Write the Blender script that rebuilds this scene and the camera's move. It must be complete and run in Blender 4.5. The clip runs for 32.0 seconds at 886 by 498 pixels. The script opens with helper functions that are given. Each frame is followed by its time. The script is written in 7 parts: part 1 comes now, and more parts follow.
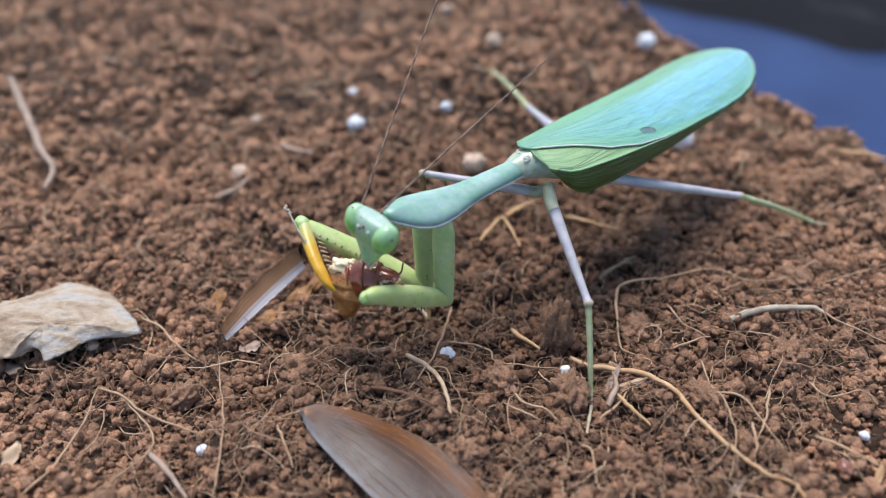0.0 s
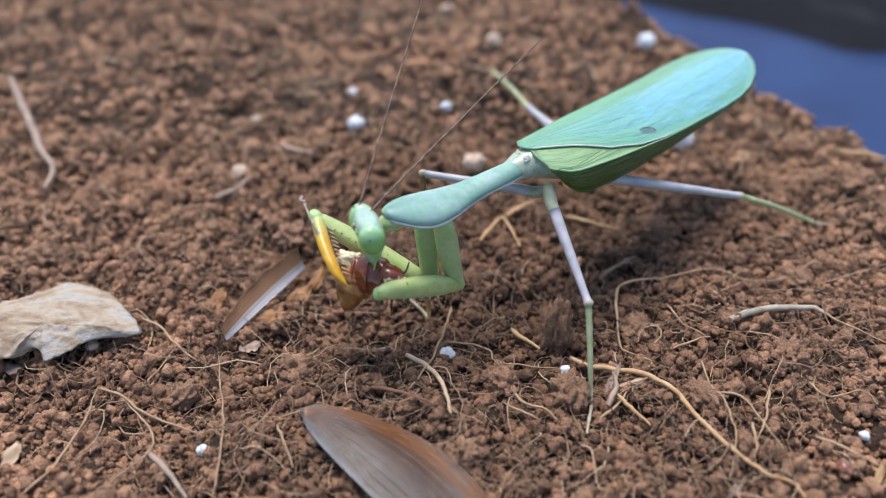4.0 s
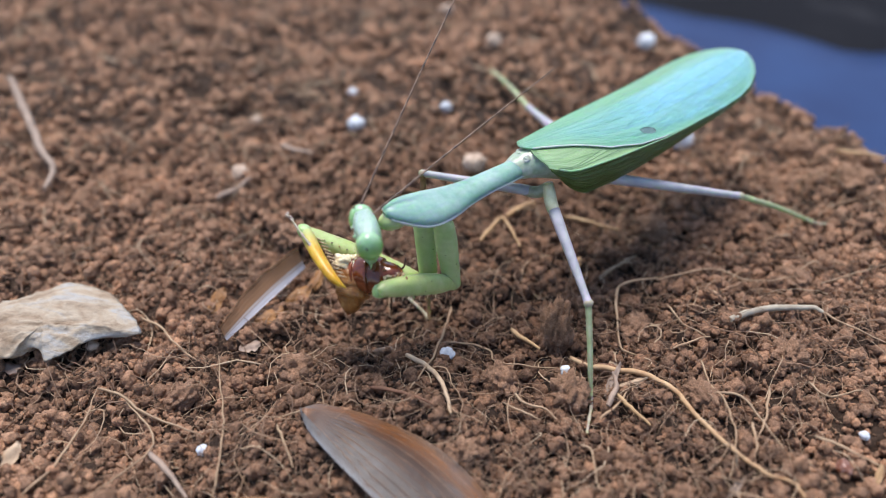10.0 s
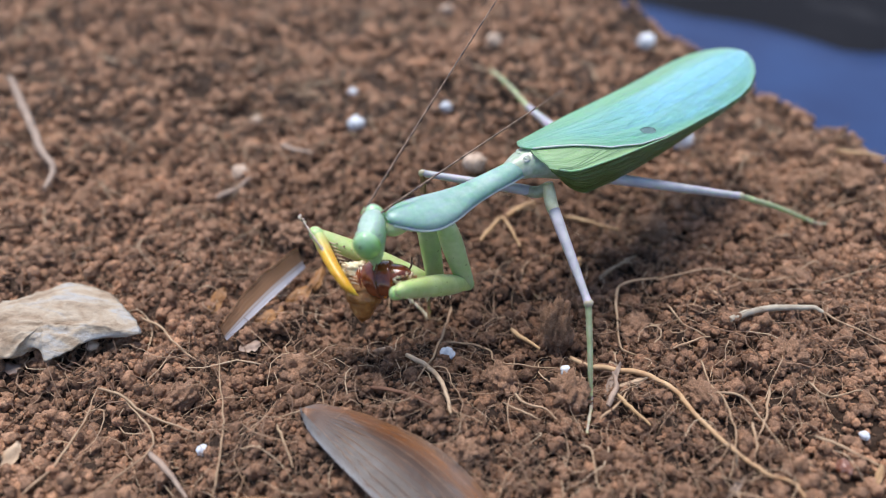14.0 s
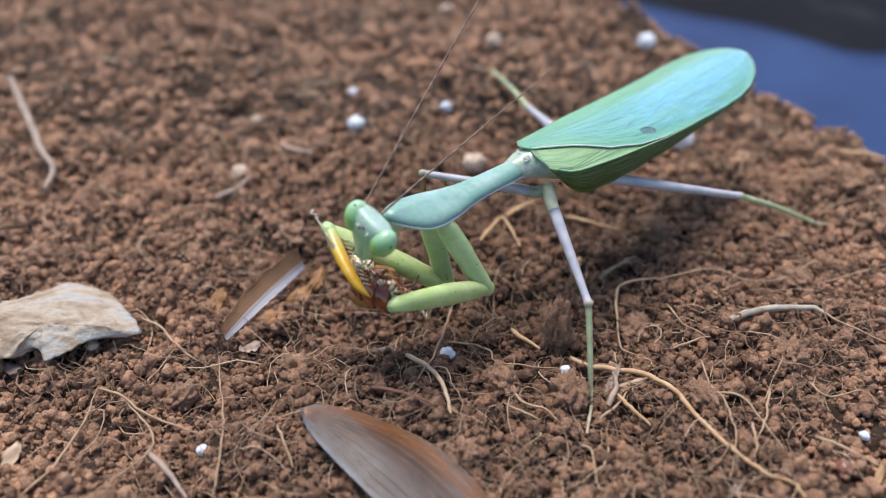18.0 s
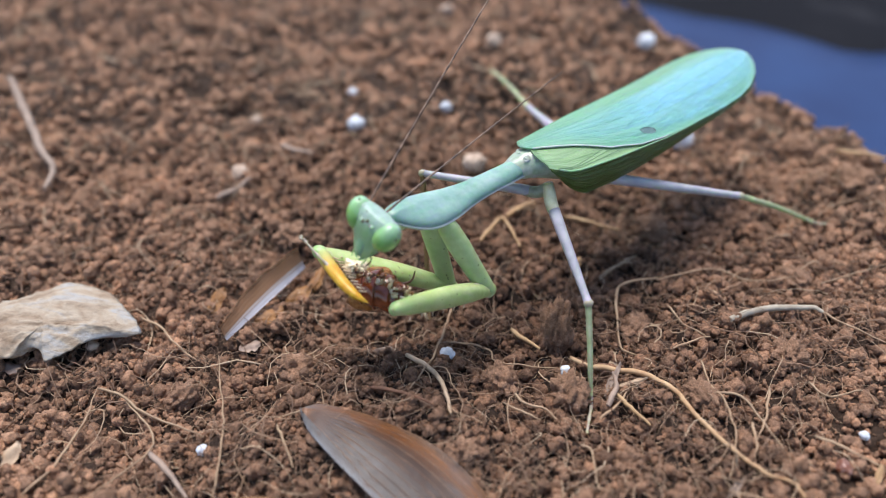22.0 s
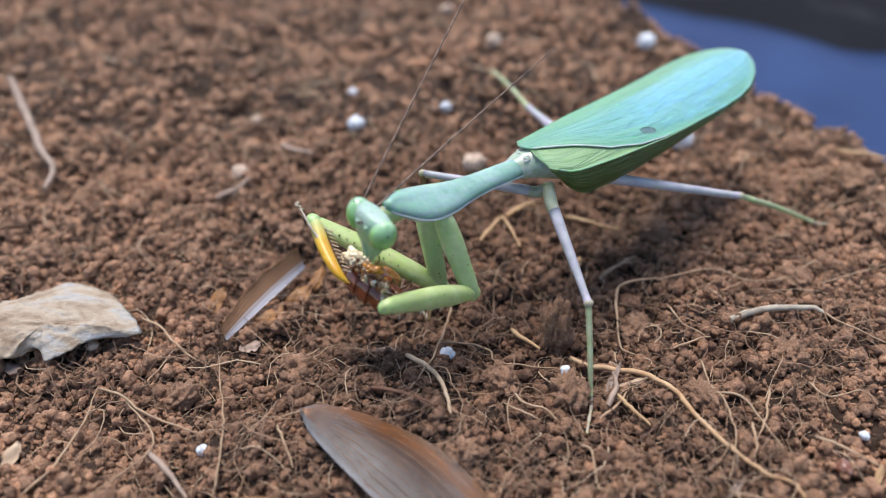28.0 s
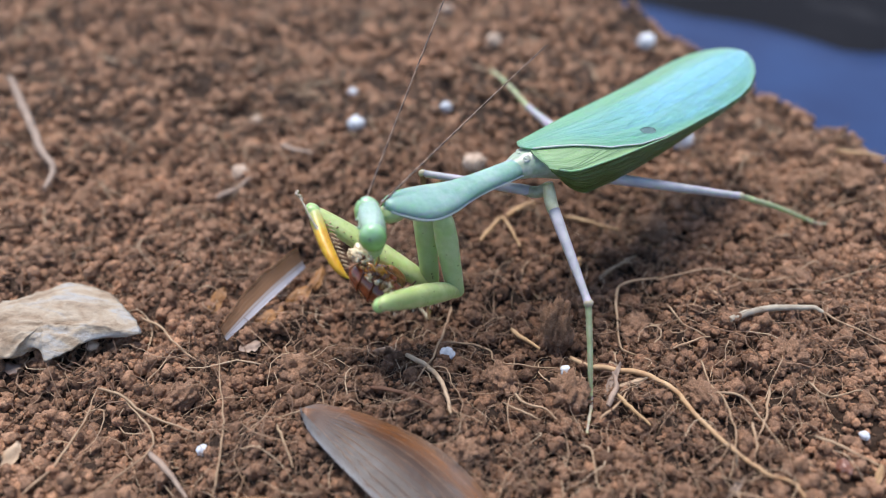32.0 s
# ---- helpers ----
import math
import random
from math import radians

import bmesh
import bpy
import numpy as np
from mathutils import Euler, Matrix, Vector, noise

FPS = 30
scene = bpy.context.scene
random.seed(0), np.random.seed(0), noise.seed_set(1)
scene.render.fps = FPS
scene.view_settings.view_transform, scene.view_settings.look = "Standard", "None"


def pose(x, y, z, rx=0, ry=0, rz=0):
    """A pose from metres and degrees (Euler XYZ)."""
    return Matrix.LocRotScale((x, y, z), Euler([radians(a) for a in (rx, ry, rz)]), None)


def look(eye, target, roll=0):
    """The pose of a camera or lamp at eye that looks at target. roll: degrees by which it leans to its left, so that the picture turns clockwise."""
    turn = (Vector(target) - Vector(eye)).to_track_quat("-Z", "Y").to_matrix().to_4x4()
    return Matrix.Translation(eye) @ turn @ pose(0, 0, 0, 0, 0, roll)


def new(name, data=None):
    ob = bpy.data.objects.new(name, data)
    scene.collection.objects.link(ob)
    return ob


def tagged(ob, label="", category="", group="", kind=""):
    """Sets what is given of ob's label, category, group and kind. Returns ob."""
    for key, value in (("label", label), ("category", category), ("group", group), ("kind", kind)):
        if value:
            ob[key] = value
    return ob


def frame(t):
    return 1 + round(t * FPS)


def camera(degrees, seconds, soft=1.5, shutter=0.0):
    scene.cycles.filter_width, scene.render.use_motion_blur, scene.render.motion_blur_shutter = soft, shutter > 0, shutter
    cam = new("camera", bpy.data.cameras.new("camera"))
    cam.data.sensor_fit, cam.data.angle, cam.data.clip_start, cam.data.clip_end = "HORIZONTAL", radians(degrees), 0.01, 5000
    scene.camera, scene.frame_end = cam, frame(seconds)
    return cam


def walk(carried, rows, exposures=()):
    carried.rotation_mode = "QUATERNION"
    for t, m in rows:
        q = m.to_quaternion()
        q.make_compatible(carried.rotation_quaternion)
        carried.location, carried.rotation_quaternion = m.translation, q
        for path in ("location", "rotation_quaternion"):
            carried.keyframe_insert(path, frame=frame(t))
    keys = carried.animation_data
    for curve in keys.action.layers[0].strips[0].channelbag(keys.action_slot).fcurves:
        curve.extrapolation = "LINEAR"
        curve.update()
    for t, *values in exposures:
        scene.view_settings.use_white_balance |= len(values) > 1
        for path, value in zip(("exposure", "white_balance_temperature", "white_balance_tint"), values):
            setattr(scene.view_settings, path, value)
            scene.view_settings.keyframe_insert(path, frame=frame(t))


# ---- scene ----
MM = 0.001
cam = camera(60, 32.0, soft=1.0)
cam.data.dof.use_dof = True
cam.data.dof.focus_distance = 0.101
cam.data.dof.aperture_fstop = 10.4
walk(cam, [(0, pose(0, 0, 0.082, 48, 0, 0)), (32, pose(0, 0, 0.082, 48, 0, 0))], exposures=[(0, 0.80), (32, 0.80)])

# ---- light: bright open shade, soft sun from above and beyond the mantis ----
world = bpy.data.worlds.new("sky")
scene.world = world
world.use_nodes = True
wn = world.node_tree.nodes
sky = wn.new("ShaderNodeTexSky")
sky.sky_type = "NISHITA"
sky.sun_disc = False
sky.sun_elevation = radians(68)
sky.sun_rotation = radians(-20)
sky.air_density, sky.dust_density = 1.0, 0.8
world.node_tree.links.new(sky.outputs[0], wn["Background"].inputs[0])
wn["Background"].inputs[1].default_value = 0.120
sun = new("sun", bpy.data.lights.new("sun", "SUN"))
sun.data.energy, sun.data.angle, sun.data.color = 2.8, radians(32), (1.0, 0.965, 0.93)
sun.matrix_world = look((-0.14, 0.45, 1.0), (0, 0.08, 0))


# ---- materials ----
class Mat:
    """A small builder for node materials. Sizes are in metres."""

    def __init__(self, name, rough=0.6, metal=0.0):
        self.m = bpy.data.materials.new(name)
        self.m.use_nodes = True
        self.n, self.l = self.m.node_tree.nodes, self.m.node_tree.links
        self.b = self.n["Principled BSDF"]
        self.b.inputs["Roughness"].default_value = rough
        self.b.inputs["Metallic"].default_value = metal
        self.co = self.n.new("ShaderNodeTexCoord")

    def put(self, key, value):
        if hasattr(value, "links"):
            self.l.new(value, self.b.inputs[key])
        else:
            self.b.inputs[key].default_value = value
        return self

    def noise(self, size, detail=4, rough=0.55, coord="Object", stretch=(1, 1, 1), distort=0.0):
        mp = self.n.new("ShaderNodeMapping")
        mp.inputs["Scale"].default_value = stretch
        self.l.new(self.co.outputs[coord], mp.inputs[0])
        t = self.n.new("ShaderNodeTexNoise")
        t.inputs["Scale"].default_value = 1.0 / size
        t.inputs["Detail"].default_value = detail
        t.inputs["Roughness"].default_value = rough
        t.inputs["Distortion"].default_value = distort
        self.l.new(mp.outputs[0], t.inputs["Vector"])
        return t.outputs["Fac"]

    def wave(self, size, coord="UV", axis="Y", distort=1.0, detail=2.0):
        t = self.n.new("ShaderNodeTexWave")
        t.bands_direction = axis
        t.inputs["Scale"].default_value = 1.0 / size
        t.inputs["Distortion"].default_value = distort
        t.inputs["Detail"].default_value = detail
        self.l.new(self.co.outputs[coord], t.inputs["Vector"])
        return t.outputs["Fac"]

    def axis(self, coord, which):
        s = self.n.new("ShaderNodeSeparateXYZ")
        self.l.new(self.co.outputs[coord], s.inputs[0])
        return s.outputs[which]

    def ramp(self, fac, *stops):
        r = self.n.new("ShaderNodeValToRGB")
        while len(r.color_ramp.elements) < len(stops):
            r.color_ramp.elements.new(0.5)
        for e, (at, c) in zip(r.color_ramp.elements, stops):
            e.position = at
            e.color = (*c, 1) if len(c) == 3 else c
        self.l.new(fac, r.inputs[0])
        return r.outputs[0]

    def mix(self, fac, a, b, mode="MIX"):
        x = self.n.new("ShaderNodeMix")
        x.data_type, x.blend_type = "RGBA", mode
        for sock, v in ((x.inputs[0], fac), (x.inputs[6], a), (x.inputs[7], b)):
            if hasattr(v, "links"):
                self.l.new(v, sock)
            else:
                sock.default_value = (*v, 1) if isinstance(v, tuple) else v
        return x.outputs[2]

    def island(self):
        g = self.n.new("ShaderNodeNewGeometry")
        return g.outputs["Random Per Island"]

    def any_object(self):
        return self.n.new("ShaderNodeObjectInfo").outputs["Random"]

    def bump(self, height, strength=0.4, dist=0.0003):
        bp = self.n.new("ShaderNodeBump")
        bp.inputs["Strength"].default_value = strength
        bp.inputs["Distance"].default_value = dist
        self.l.new(height, bp.inputs["Height"])
        prev = self.b.inputs["Normal"]
        if prev.links:
            self.l.new(prev.links[0].from_socket, bp.inputs["Normal"])
        self.l.new(bp.outputs[0], prev)
        return self

    def skin(self, weight=0.3, radius=(0.5, 1.0, 0.3), scale=0.0008):
        self.b.inputs["Subsurface Weight"].default_value = weight
        self.b.inputs["Subsurface Radius"].default_value = radius
        self.b.inputs["Subsurface Scale"].default_value = scale
        return self


def soil_material(name, island, darker, spread=0.85):
    """Coir soil; dark packed soil, lighter loose crumbs, shade painted in around the mantis."""
    k = Mat(name, 0.78)
    big = k.noise(0.03, 3)
    mid = k.noise(0.0016, 5, 0.65)
    fine = k.noise(0.00032, 4, 0.7)
    q = 1.10 * (1.0 - darker)
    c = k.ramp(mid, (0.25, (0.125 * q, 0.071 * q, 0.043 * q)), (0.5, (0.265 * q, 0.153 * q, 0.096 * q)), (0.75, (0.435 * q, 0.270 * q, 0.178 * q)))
    c = k.mix(k.ramp(big, (0.35, (0, 0, 0)), (0.7, (0.6, 0.6, 0.6))), c, (0.37 * q, 0.205 * q, 0.126 * q))
    # Soft shade around and under the mantis, painted as a noise-edged darkening.
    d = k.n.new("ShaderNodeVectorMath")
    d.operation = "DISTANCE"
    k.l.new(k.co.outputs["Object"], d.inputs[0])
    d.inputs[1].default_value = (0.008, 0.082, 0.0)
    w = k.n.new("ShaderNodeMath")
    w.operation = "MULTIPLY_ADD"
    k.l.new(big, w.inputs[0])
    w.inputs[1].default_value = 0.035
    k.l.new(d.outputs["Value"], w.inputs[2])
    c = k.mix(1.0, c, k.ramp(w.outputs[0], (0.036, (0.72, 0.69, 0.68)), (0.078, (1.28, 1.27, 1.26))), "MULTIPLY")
    c = k.mix(1.0, c, k.ramp(fine, (0.32, (0.66, 0.64, 0.64)), (0.5, (1, 1, 1)), (0.68, (1.36, 1.35, 1.34))), "MULTIPLY")
    if island:
        c = k.mix(spread, c, k.ramp(k.island(), (0.0, (0.36, 0.34, 0.33)), (0.4, (0.92, 0.92, 0.92)), (0.85, (1.2, 1.16, 1.12)), (1.0, (1.45, 1.36, 1.26))), "MULTIPLY")
    k.put("Base Color", c).put("Specular IOR Level", 0.3)
    k.bump(mid, 0.8, 0.0006).bump(fine, 1.0, 0.00045)
    return k.m


# Ground copy far darker than the crumbs: crevice shade put into its colour.
M_SOIL = soil_material("shaded_coir_soil", False, 0.86)
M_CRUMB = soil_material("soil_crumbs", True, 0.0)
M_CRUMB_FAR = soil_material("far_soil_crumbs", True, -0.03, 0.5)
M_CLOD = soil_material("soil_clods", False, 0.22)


def fibre_material(name, a, b, rough=0.6):
    k = Mat(name, rough)
    f = k.noise(0.002, 4, 0.6)
    c = k.ramp(f, (0.3, a), (0.7, b))
    c = k.mix(0.6, c, k.ramp(k.any_object(), (0.0, (0.7, 0.66, 0.6)), (1.0, (1.15, 1.1, 1.05))), "MULTIPLY")
    k.put("Base Color", c).bump(k.noise(0.0003, 4, 0.7), 0.5, 0.0001)
    return k.m


M_FIBRE = {
    "F": fibre_material("coir_fibre", (0.24, 0.145, 0.085), (0.46, 0.32, 0.20)),
    "R": fibre_material("tan_root", (0.38, 0.20, 0.09), (0.62, 0.42, 0.24)),
    "P": fibre_material("pale_root", (0.33, 0.22, 0.14), (0.60, 0.45, 0.31)),
    "D": fibre_material("dark_twig", (0.10, 0.04, 0.02), (0.24, 0.11, 0.06)),
    "W": fibre_material("bleached_root", (0.30, 0.25, 0.19), (0.50, 0.45, 0.37)),
    "T": fibre_material("straw", (0.32, 0.18, 0.08), (0.55, 0.36, 0.19)),
    "G": fibre_material("grey_stalk", (0.20, 0.14, 0.11), (0.38, 0.28, 0.22)),
}

k = Mat("stray_fibres", 0.7)
k.put("Base Color", k.ramp(k.island(), (0.0, (0.12, 0.065, 0.04)), (0.6, (0.27, 0.16, 0.10)), (0.85, (0.40, 0.26, 0.16)), (1.0, (0.60, 0.44, 0.29))))
M_STRAY = k.m

k = Mat("perlite", 0.75)
k.put("Base Color", k.ramp(k.noise(0.0007, 4), (0.3, (0.48, 0.49, 0.52)), (0.7, (0.74, 0.76, 0.80))))
k.bump(k.noise(0.0003, 3), 0.5, 0.0002).skin(0.3, (1, 1, 1), 0.0006)
M_PERLITE = k.m

k = Mat("beige_pebble", 0.8)
k.put("Base Color", k.ramp(k.noise(0.001, 4), (0.3, (0.36, 0.25, 0.18)), (0.7, (0.60, 0.46, 0.36))))
k.bump(k.noise(0.0004, 4), 0.5, 0.0003)
M_PEBBLE = k.m

k = Mat("resin", 0.15)
k.put("Base Color", k.ramp(k.noise(0.0008, 3), (0.35, (0.24, 0.08, 0.04)), (0.7, (0.50, 0.30, 0.24)))).put("Transmission Weight", 0.35)
M_RESIN = k.m

k = Mat("pale_stone", 0.85)
st = k.noise(0.0045, 6, 0.6, stretch=(0.5, 1.4, 1.0), distort=0.8)
c = k.ramp(st, (0.27, (0.11, 0.07, 0.045)), (0.38, (0.28, 0.20, 0.135)), (0.52, (0.40, 0.325, 0.245)), (0.62, (0.35, 0.33, 0.31)), (0.75, (0.44, 0.44, 0.45)))
c = k.mix(k.ramp(k.noise(0.0011, 4, 0.7, "Object", (0.6, 1.6, 1)), (0.36, (0.4, 0.4, 0.4)), (0.5, (0, 0, 0))), c, (0.16, 0.11, 0.075))
k.put("Base Color", c).bump(k.noise(0.002, 6, 0.65), 0.7, 0.0006).bump(k.noise(0.0004, 4), 0.5, 0.0002)
M_STONE = k.m

k = Mat("discarded_wing", 0.32)
u, v = k.axis("UV", 0), k.axis("UV", 1)
streak = k.wave(0.10, "UV", "Y", 0.5, 1.0)
patch = k.noise(0.22, 4, 0.6, "UV")
c = k.ramp(v, (0.0, (0.20, 0.21, 0.245)), (0.10, (0.085, 0.080, 0.082)), (0.42, (0.055, 0.040, 0.037)), (0.66, (0.045, 0.017, 0.007)), (0.85, (0.21, 0.072, 0.016)), (1.0, (0.20, 0.09, 0.035)))
c = k.mix(k.ramp(patch, (0.52, (0, 0, 0)), (0.66, (0.6, 0.6, 0.6))), c, (0.11, 0.105, 0.115))
c = k.mix(k.ramp(u, (0.02, (0.8, 0.8, 0.8)), (0.16, (0.45, 0.45, 0.45)), (0.36, (0, 0, 0))), c, (0.19, 0.18, 0.18))
c = k.mix(k.ramp(k.noise(0.10, 4, 0.6, "UV"), (0.54, (0, 0, 0)), (0.64, (0.7, 0.7, 0.7))), c, (0.10, 0.05, 0.028))
ribs = k.mix(1.0, k.ramp(streak, (0.25, (0.95, 0.95, 0.95)), (0.6, (0, 0, 0))), k.ramp(u, (0.12, (0.15, 0.15, 0.15)), (0.5, (1, 1, 1))), "MULTIPLY")
c = k.mix(ribs, c, (0.030, 0.012, 0.007))
k.put("Base Color", c).put("Roughness", 0.38).put("Specular IOR Level", 0.3)
k.bump(streak, 0.6, 0.0003)
M_WING_DEAD = k.m
k = Mat("wing_vein", 0.4)
k.put("Base Color", k.ramp(k.noise(0.002), (0.3, (0.10, 0.04, 0.02)), (0.7, (0.30, 0.15, 0.08))))
M_VEIN_DEAD = k.m

k = Mat("insect_film", 0.5)
k.put("Base Color", k.ramp(k.noise(0.0016, 5, 0.65), (0.3, (0.11, 0.04, 0.012)), (0.6, (0.34, 0.155, 0.045)), (0.8, (0.46, 0.25, 0.10))))
k.bump(k.noise(0.0007, 4), 0.7, 0.0004)
M_FILM = k.m

k = Mat("curled_wing", 0.4)
v = k.axis("UV", 1)
c = k.ramp(v, (0.0, (0.52, 0.50, 0.54)), (0.15, (0.58, 0.55, 0.58)), (0.20, (0.40, 0.31, 0.26)), (0.24, (0.52, 0.47, 0.46)), (0.30, (0.33, 0.18, 0.10)), (1.0, (0.36, 0.19, 0.10)))
c = k.mix(k.ramp(k.noise(0.12, 4, 0.6, "UV", (0.3, 2.5, 1)), (0.35, (0.3, 0.3, 0.3)), (0.6, (0, 0, 0))), c, (0.20, 0.10, 0.06))
k.put("Base Color", c).put("Specular IOR Level", 0.25).put("Roughness", 0.6)
k.put("Alpha", k.ramp(v, (0.0, (1, 1, 1)), (0.3, (0.85, 0.85, 0.85)), (0.8, (0.6, 0.6, 0.6)), (1.0, (0.25, 0.25, 0.25))))
M_WING_CURL = k.m


def green(name, lo, hi, rough=0.38, coat=0.35, size=0.0016, spots=False, sss=0.25, base=None):
    k = Mat(name, rough)
    c = k.ramp(k.noise(size, 5, 0.6), (0.3, lo), (0.7, hi))
    if base:
        c = k.mix(k.ramp(k.axis("Object", 0), (0.0010, (1, 1, 1)), (0.0040, (0, 0, 0))), c, base)
    if spots:
        d = k.noise(0.00062, 1, 0.4)
        c = k.mix(k.ramp(d, (0.73, (0, 0, 0)), (0.77, (0.85, 0.85, 0.85))), c, (0.10, 0.11, 0.04))
    c = k.mix(0.8, c, k.ramp(k.noise(0.0008, 3, 0.5), (0.3, (0.92, 0.94, 0.92)), (0.7, (1.06, 1.05, 1.06))), "MULTIPLY")
    k.put("Base Color", c).put("Coat Weight", coat * 0.5).put("Coat Roughness", 0.26).put("Specular IOR Level", 0.35)
    k.bump(k.noise(0.00035, 4, 0.6), 0.10, 0.00012).bump(k.noise(0.0016, 2, 0.4), 0.25, 0.0003).skin(sss, scale=0.0018)
    return k.m


def head_cuticle(name, low_a, low_b, top_a, top_b, z0, z1, furrows):
    """Pale crown that turns green towards the mouth; the face has fine upright furrows, the eyes are smooth and glossy."""
    k = Mat(name, 0.42 if furrows else 0.22)
    lower = k.ramp(k.noise(0.0018, 4, 0.6), (0.3, low_a), (0.7, low_b))
    crown = k.ramp(k.noise(0.0012, 5, 0.6), (0.3, top_a), (0.7, top_b))
    h = k.n.new("ShaderNodeMath")
    h.operation = "MULTIPLY_ADD"
    k.l.new(k.noise(0.002, 3), h.inputs[0])
    h.inputs[1].default_value = 0.0014
    k.l.new(k.axis("Object", 2), h.inputs[2])
    up = k.n.new("ShaderNodeMapRange")
    up.inputs["From Min"].default_value, up.inputs["From Max"].default_value = z0 + 0.0007, z1 + 0.0007
    k.l.new(h.outputs[0], up.inputs["Value"])
    c = k.mix(up.outputs[0], lower, crown)
    k.put("Coat Weight", 0.2 if furrows else 0.4).put("Coat Roughness", 0.3 if furrows else 0.1).put("Specular IOR Level", 0.4)
    if furrows:
        c = k.mix(k.ramp(k.noise(0.00055, 1, 0.4), (0.72, (0, 0, 0)), (0.76, (0.8, 0.8, 0.8))), c, (0.08, 0.07, 0.05))
        k.bump(k.noise(0.0009, 2, 0.5, "Object", (2.2, 1, 0.25)), 0.35, 0.0003)
    k.put("Base Color", c).bump(k.noise(0.0003, 3), 0.06, 0.0001).skin(0.4)
    return k.m


M_PRONOTUM = green("pronotum_cuticle", (0.17, 0.335, 0.265), (0.345, 0.475, 0.455), 0.36, 0.5, 0.0042, False, 0.85)
M_THORAX = green("thorax_cuticle", (0.28, 0.36, 0.26), (0.50, 0.55, 0.46), 0.30, 0.7, 0.0012, False, 0.4)
M_LEG = green("foreleg_cuticle", (0.36, 0.45, 0.15), (0.50, 0.57, 0.27), 0.36, 0.4, 0.003, True, 0.45)
M_COXA = green("coxa_cuticle", (0.33, 0.44, 0.18), (0.45, 0.53, 0.28), 0.42, 0.3, 0.003, True, 0.45)
M_HEAD = head_cuticle("head_cuticle", (0.24, 0.44, 0.19), (0.35, 0.53, 0.29), (0.27, 0.40, 0.34), (0.40, 0.49, 0.46), -0.0006, 0.0024, True)
M_FACE = green("face_cuticle", (0.20, 0.40, 0.20), (0.32, 0.50, 0.30), 0.34, 0.4, 0.0016)
M_EYE = head_cuticle("eye_green", (0.20, 0.44, 0.11), (0.28, 0.50, 0.18), (0.33, 0.52, 0.36), (0.44, 0.58, 0.48), 0.0004, 0.0030, False)
M_YELLOW = green("tibia_yellow", (0.50, 0.235, 0.010), (0.62, 0.36, 0.035), 0.38, 0.3, 0.002, False, 0.3, (0.42, 0.50, 0.20))
M_KNEE = green("knee_cuticle", (0.30, 0.48, 0.16), (0.46, 0.60, 0.30), 0.36, 0.4, 0.001)
M_LILAC = green("lilac_femur", (0.33, 0.33, 0.37), (0.46, 0.43, 0.48), 0.4, 0.3, 0.002)
M_SHIN = green("pale_green_tibia", (0.28, 0.31, 0.17), (0.42, 0.44, 0.28), 0.4, 0.3, 0.002)
M_TARSUS = green("pale_tarsus", (0.30, 0.27, 0.18), (0.46, 0.41, 0.31), 0.5, 0.2, 0.001)
M_ABDOMEN = green("abdomen_cuticle", (0.26, 0.42, 0.15), (0.40, 0.52, 0.26), 0.45, 0.3, 0.003)
M_HIP = green("hip_cuticle", (0.24, 0.25, 0.15), (0.40, 0.42, 0.33), 0.5, 0.2, 0.002)
# Far middle shin stands in shadow; that shadow is put into its brown.
M_SHADED_SHIN = green("shaded_shin", (0.12, 0.07, 0.03), (0.22, 0.13, 0.06), 0.5, 0.2, 0.002)
M_GREY_FOOT = green("grey_brown_foot", (0.24, 0.19, 0.14), (0.42, 0.36, 0.29), 0.5, 0.2, 0.0007)
M_WHITE_EDGE = green("pale_wing_margin", (0.42, 0.52, 0.46), (0.56, 0.60, 0.58), 0.35, 0.4, 0.002)
M_FOLD = green("pale_green_fold", (0.18, 0.36, 0.18), (0.28, 0.46, 0.28), 0.35, 0.4, 0.002)

k = Mat("dark_spine", 0.35)
k.put("Base Color", k.ramp(k.noise(0.0005), (0.3, (0.06, 0.025, 0.012)), (0.7, (0.16, 0.07, 0.03))))
M_SPINE = k.m
k = Mat("pale_spine", 0.4)
k.put("Base Color", k.ramp(k.noise(0.0004), (0.3, (0.40, 0.22, 0.10)), (0.7, (0.78, 0.66, 0.48))))
M_SPINE_PALE = k.m
k = Mat("pupil", 0.3)
k.put("Base Color", k.ramp(k.noise(0.0004), (0.3, (0.008, 0.012, 0.006)), (0.7, (0.02, 0.03, 0.012))))
M_PUPIL = k.m
k = Mat("antenna", 0.5)
k.put("Base Color", k.ramp(k.noise(0.0009, 1), (0.4, (0.07, 0.038, 0.026)), (0.6, (0.22, 0.13, 0.085))))
M_ANTENNA = k.m


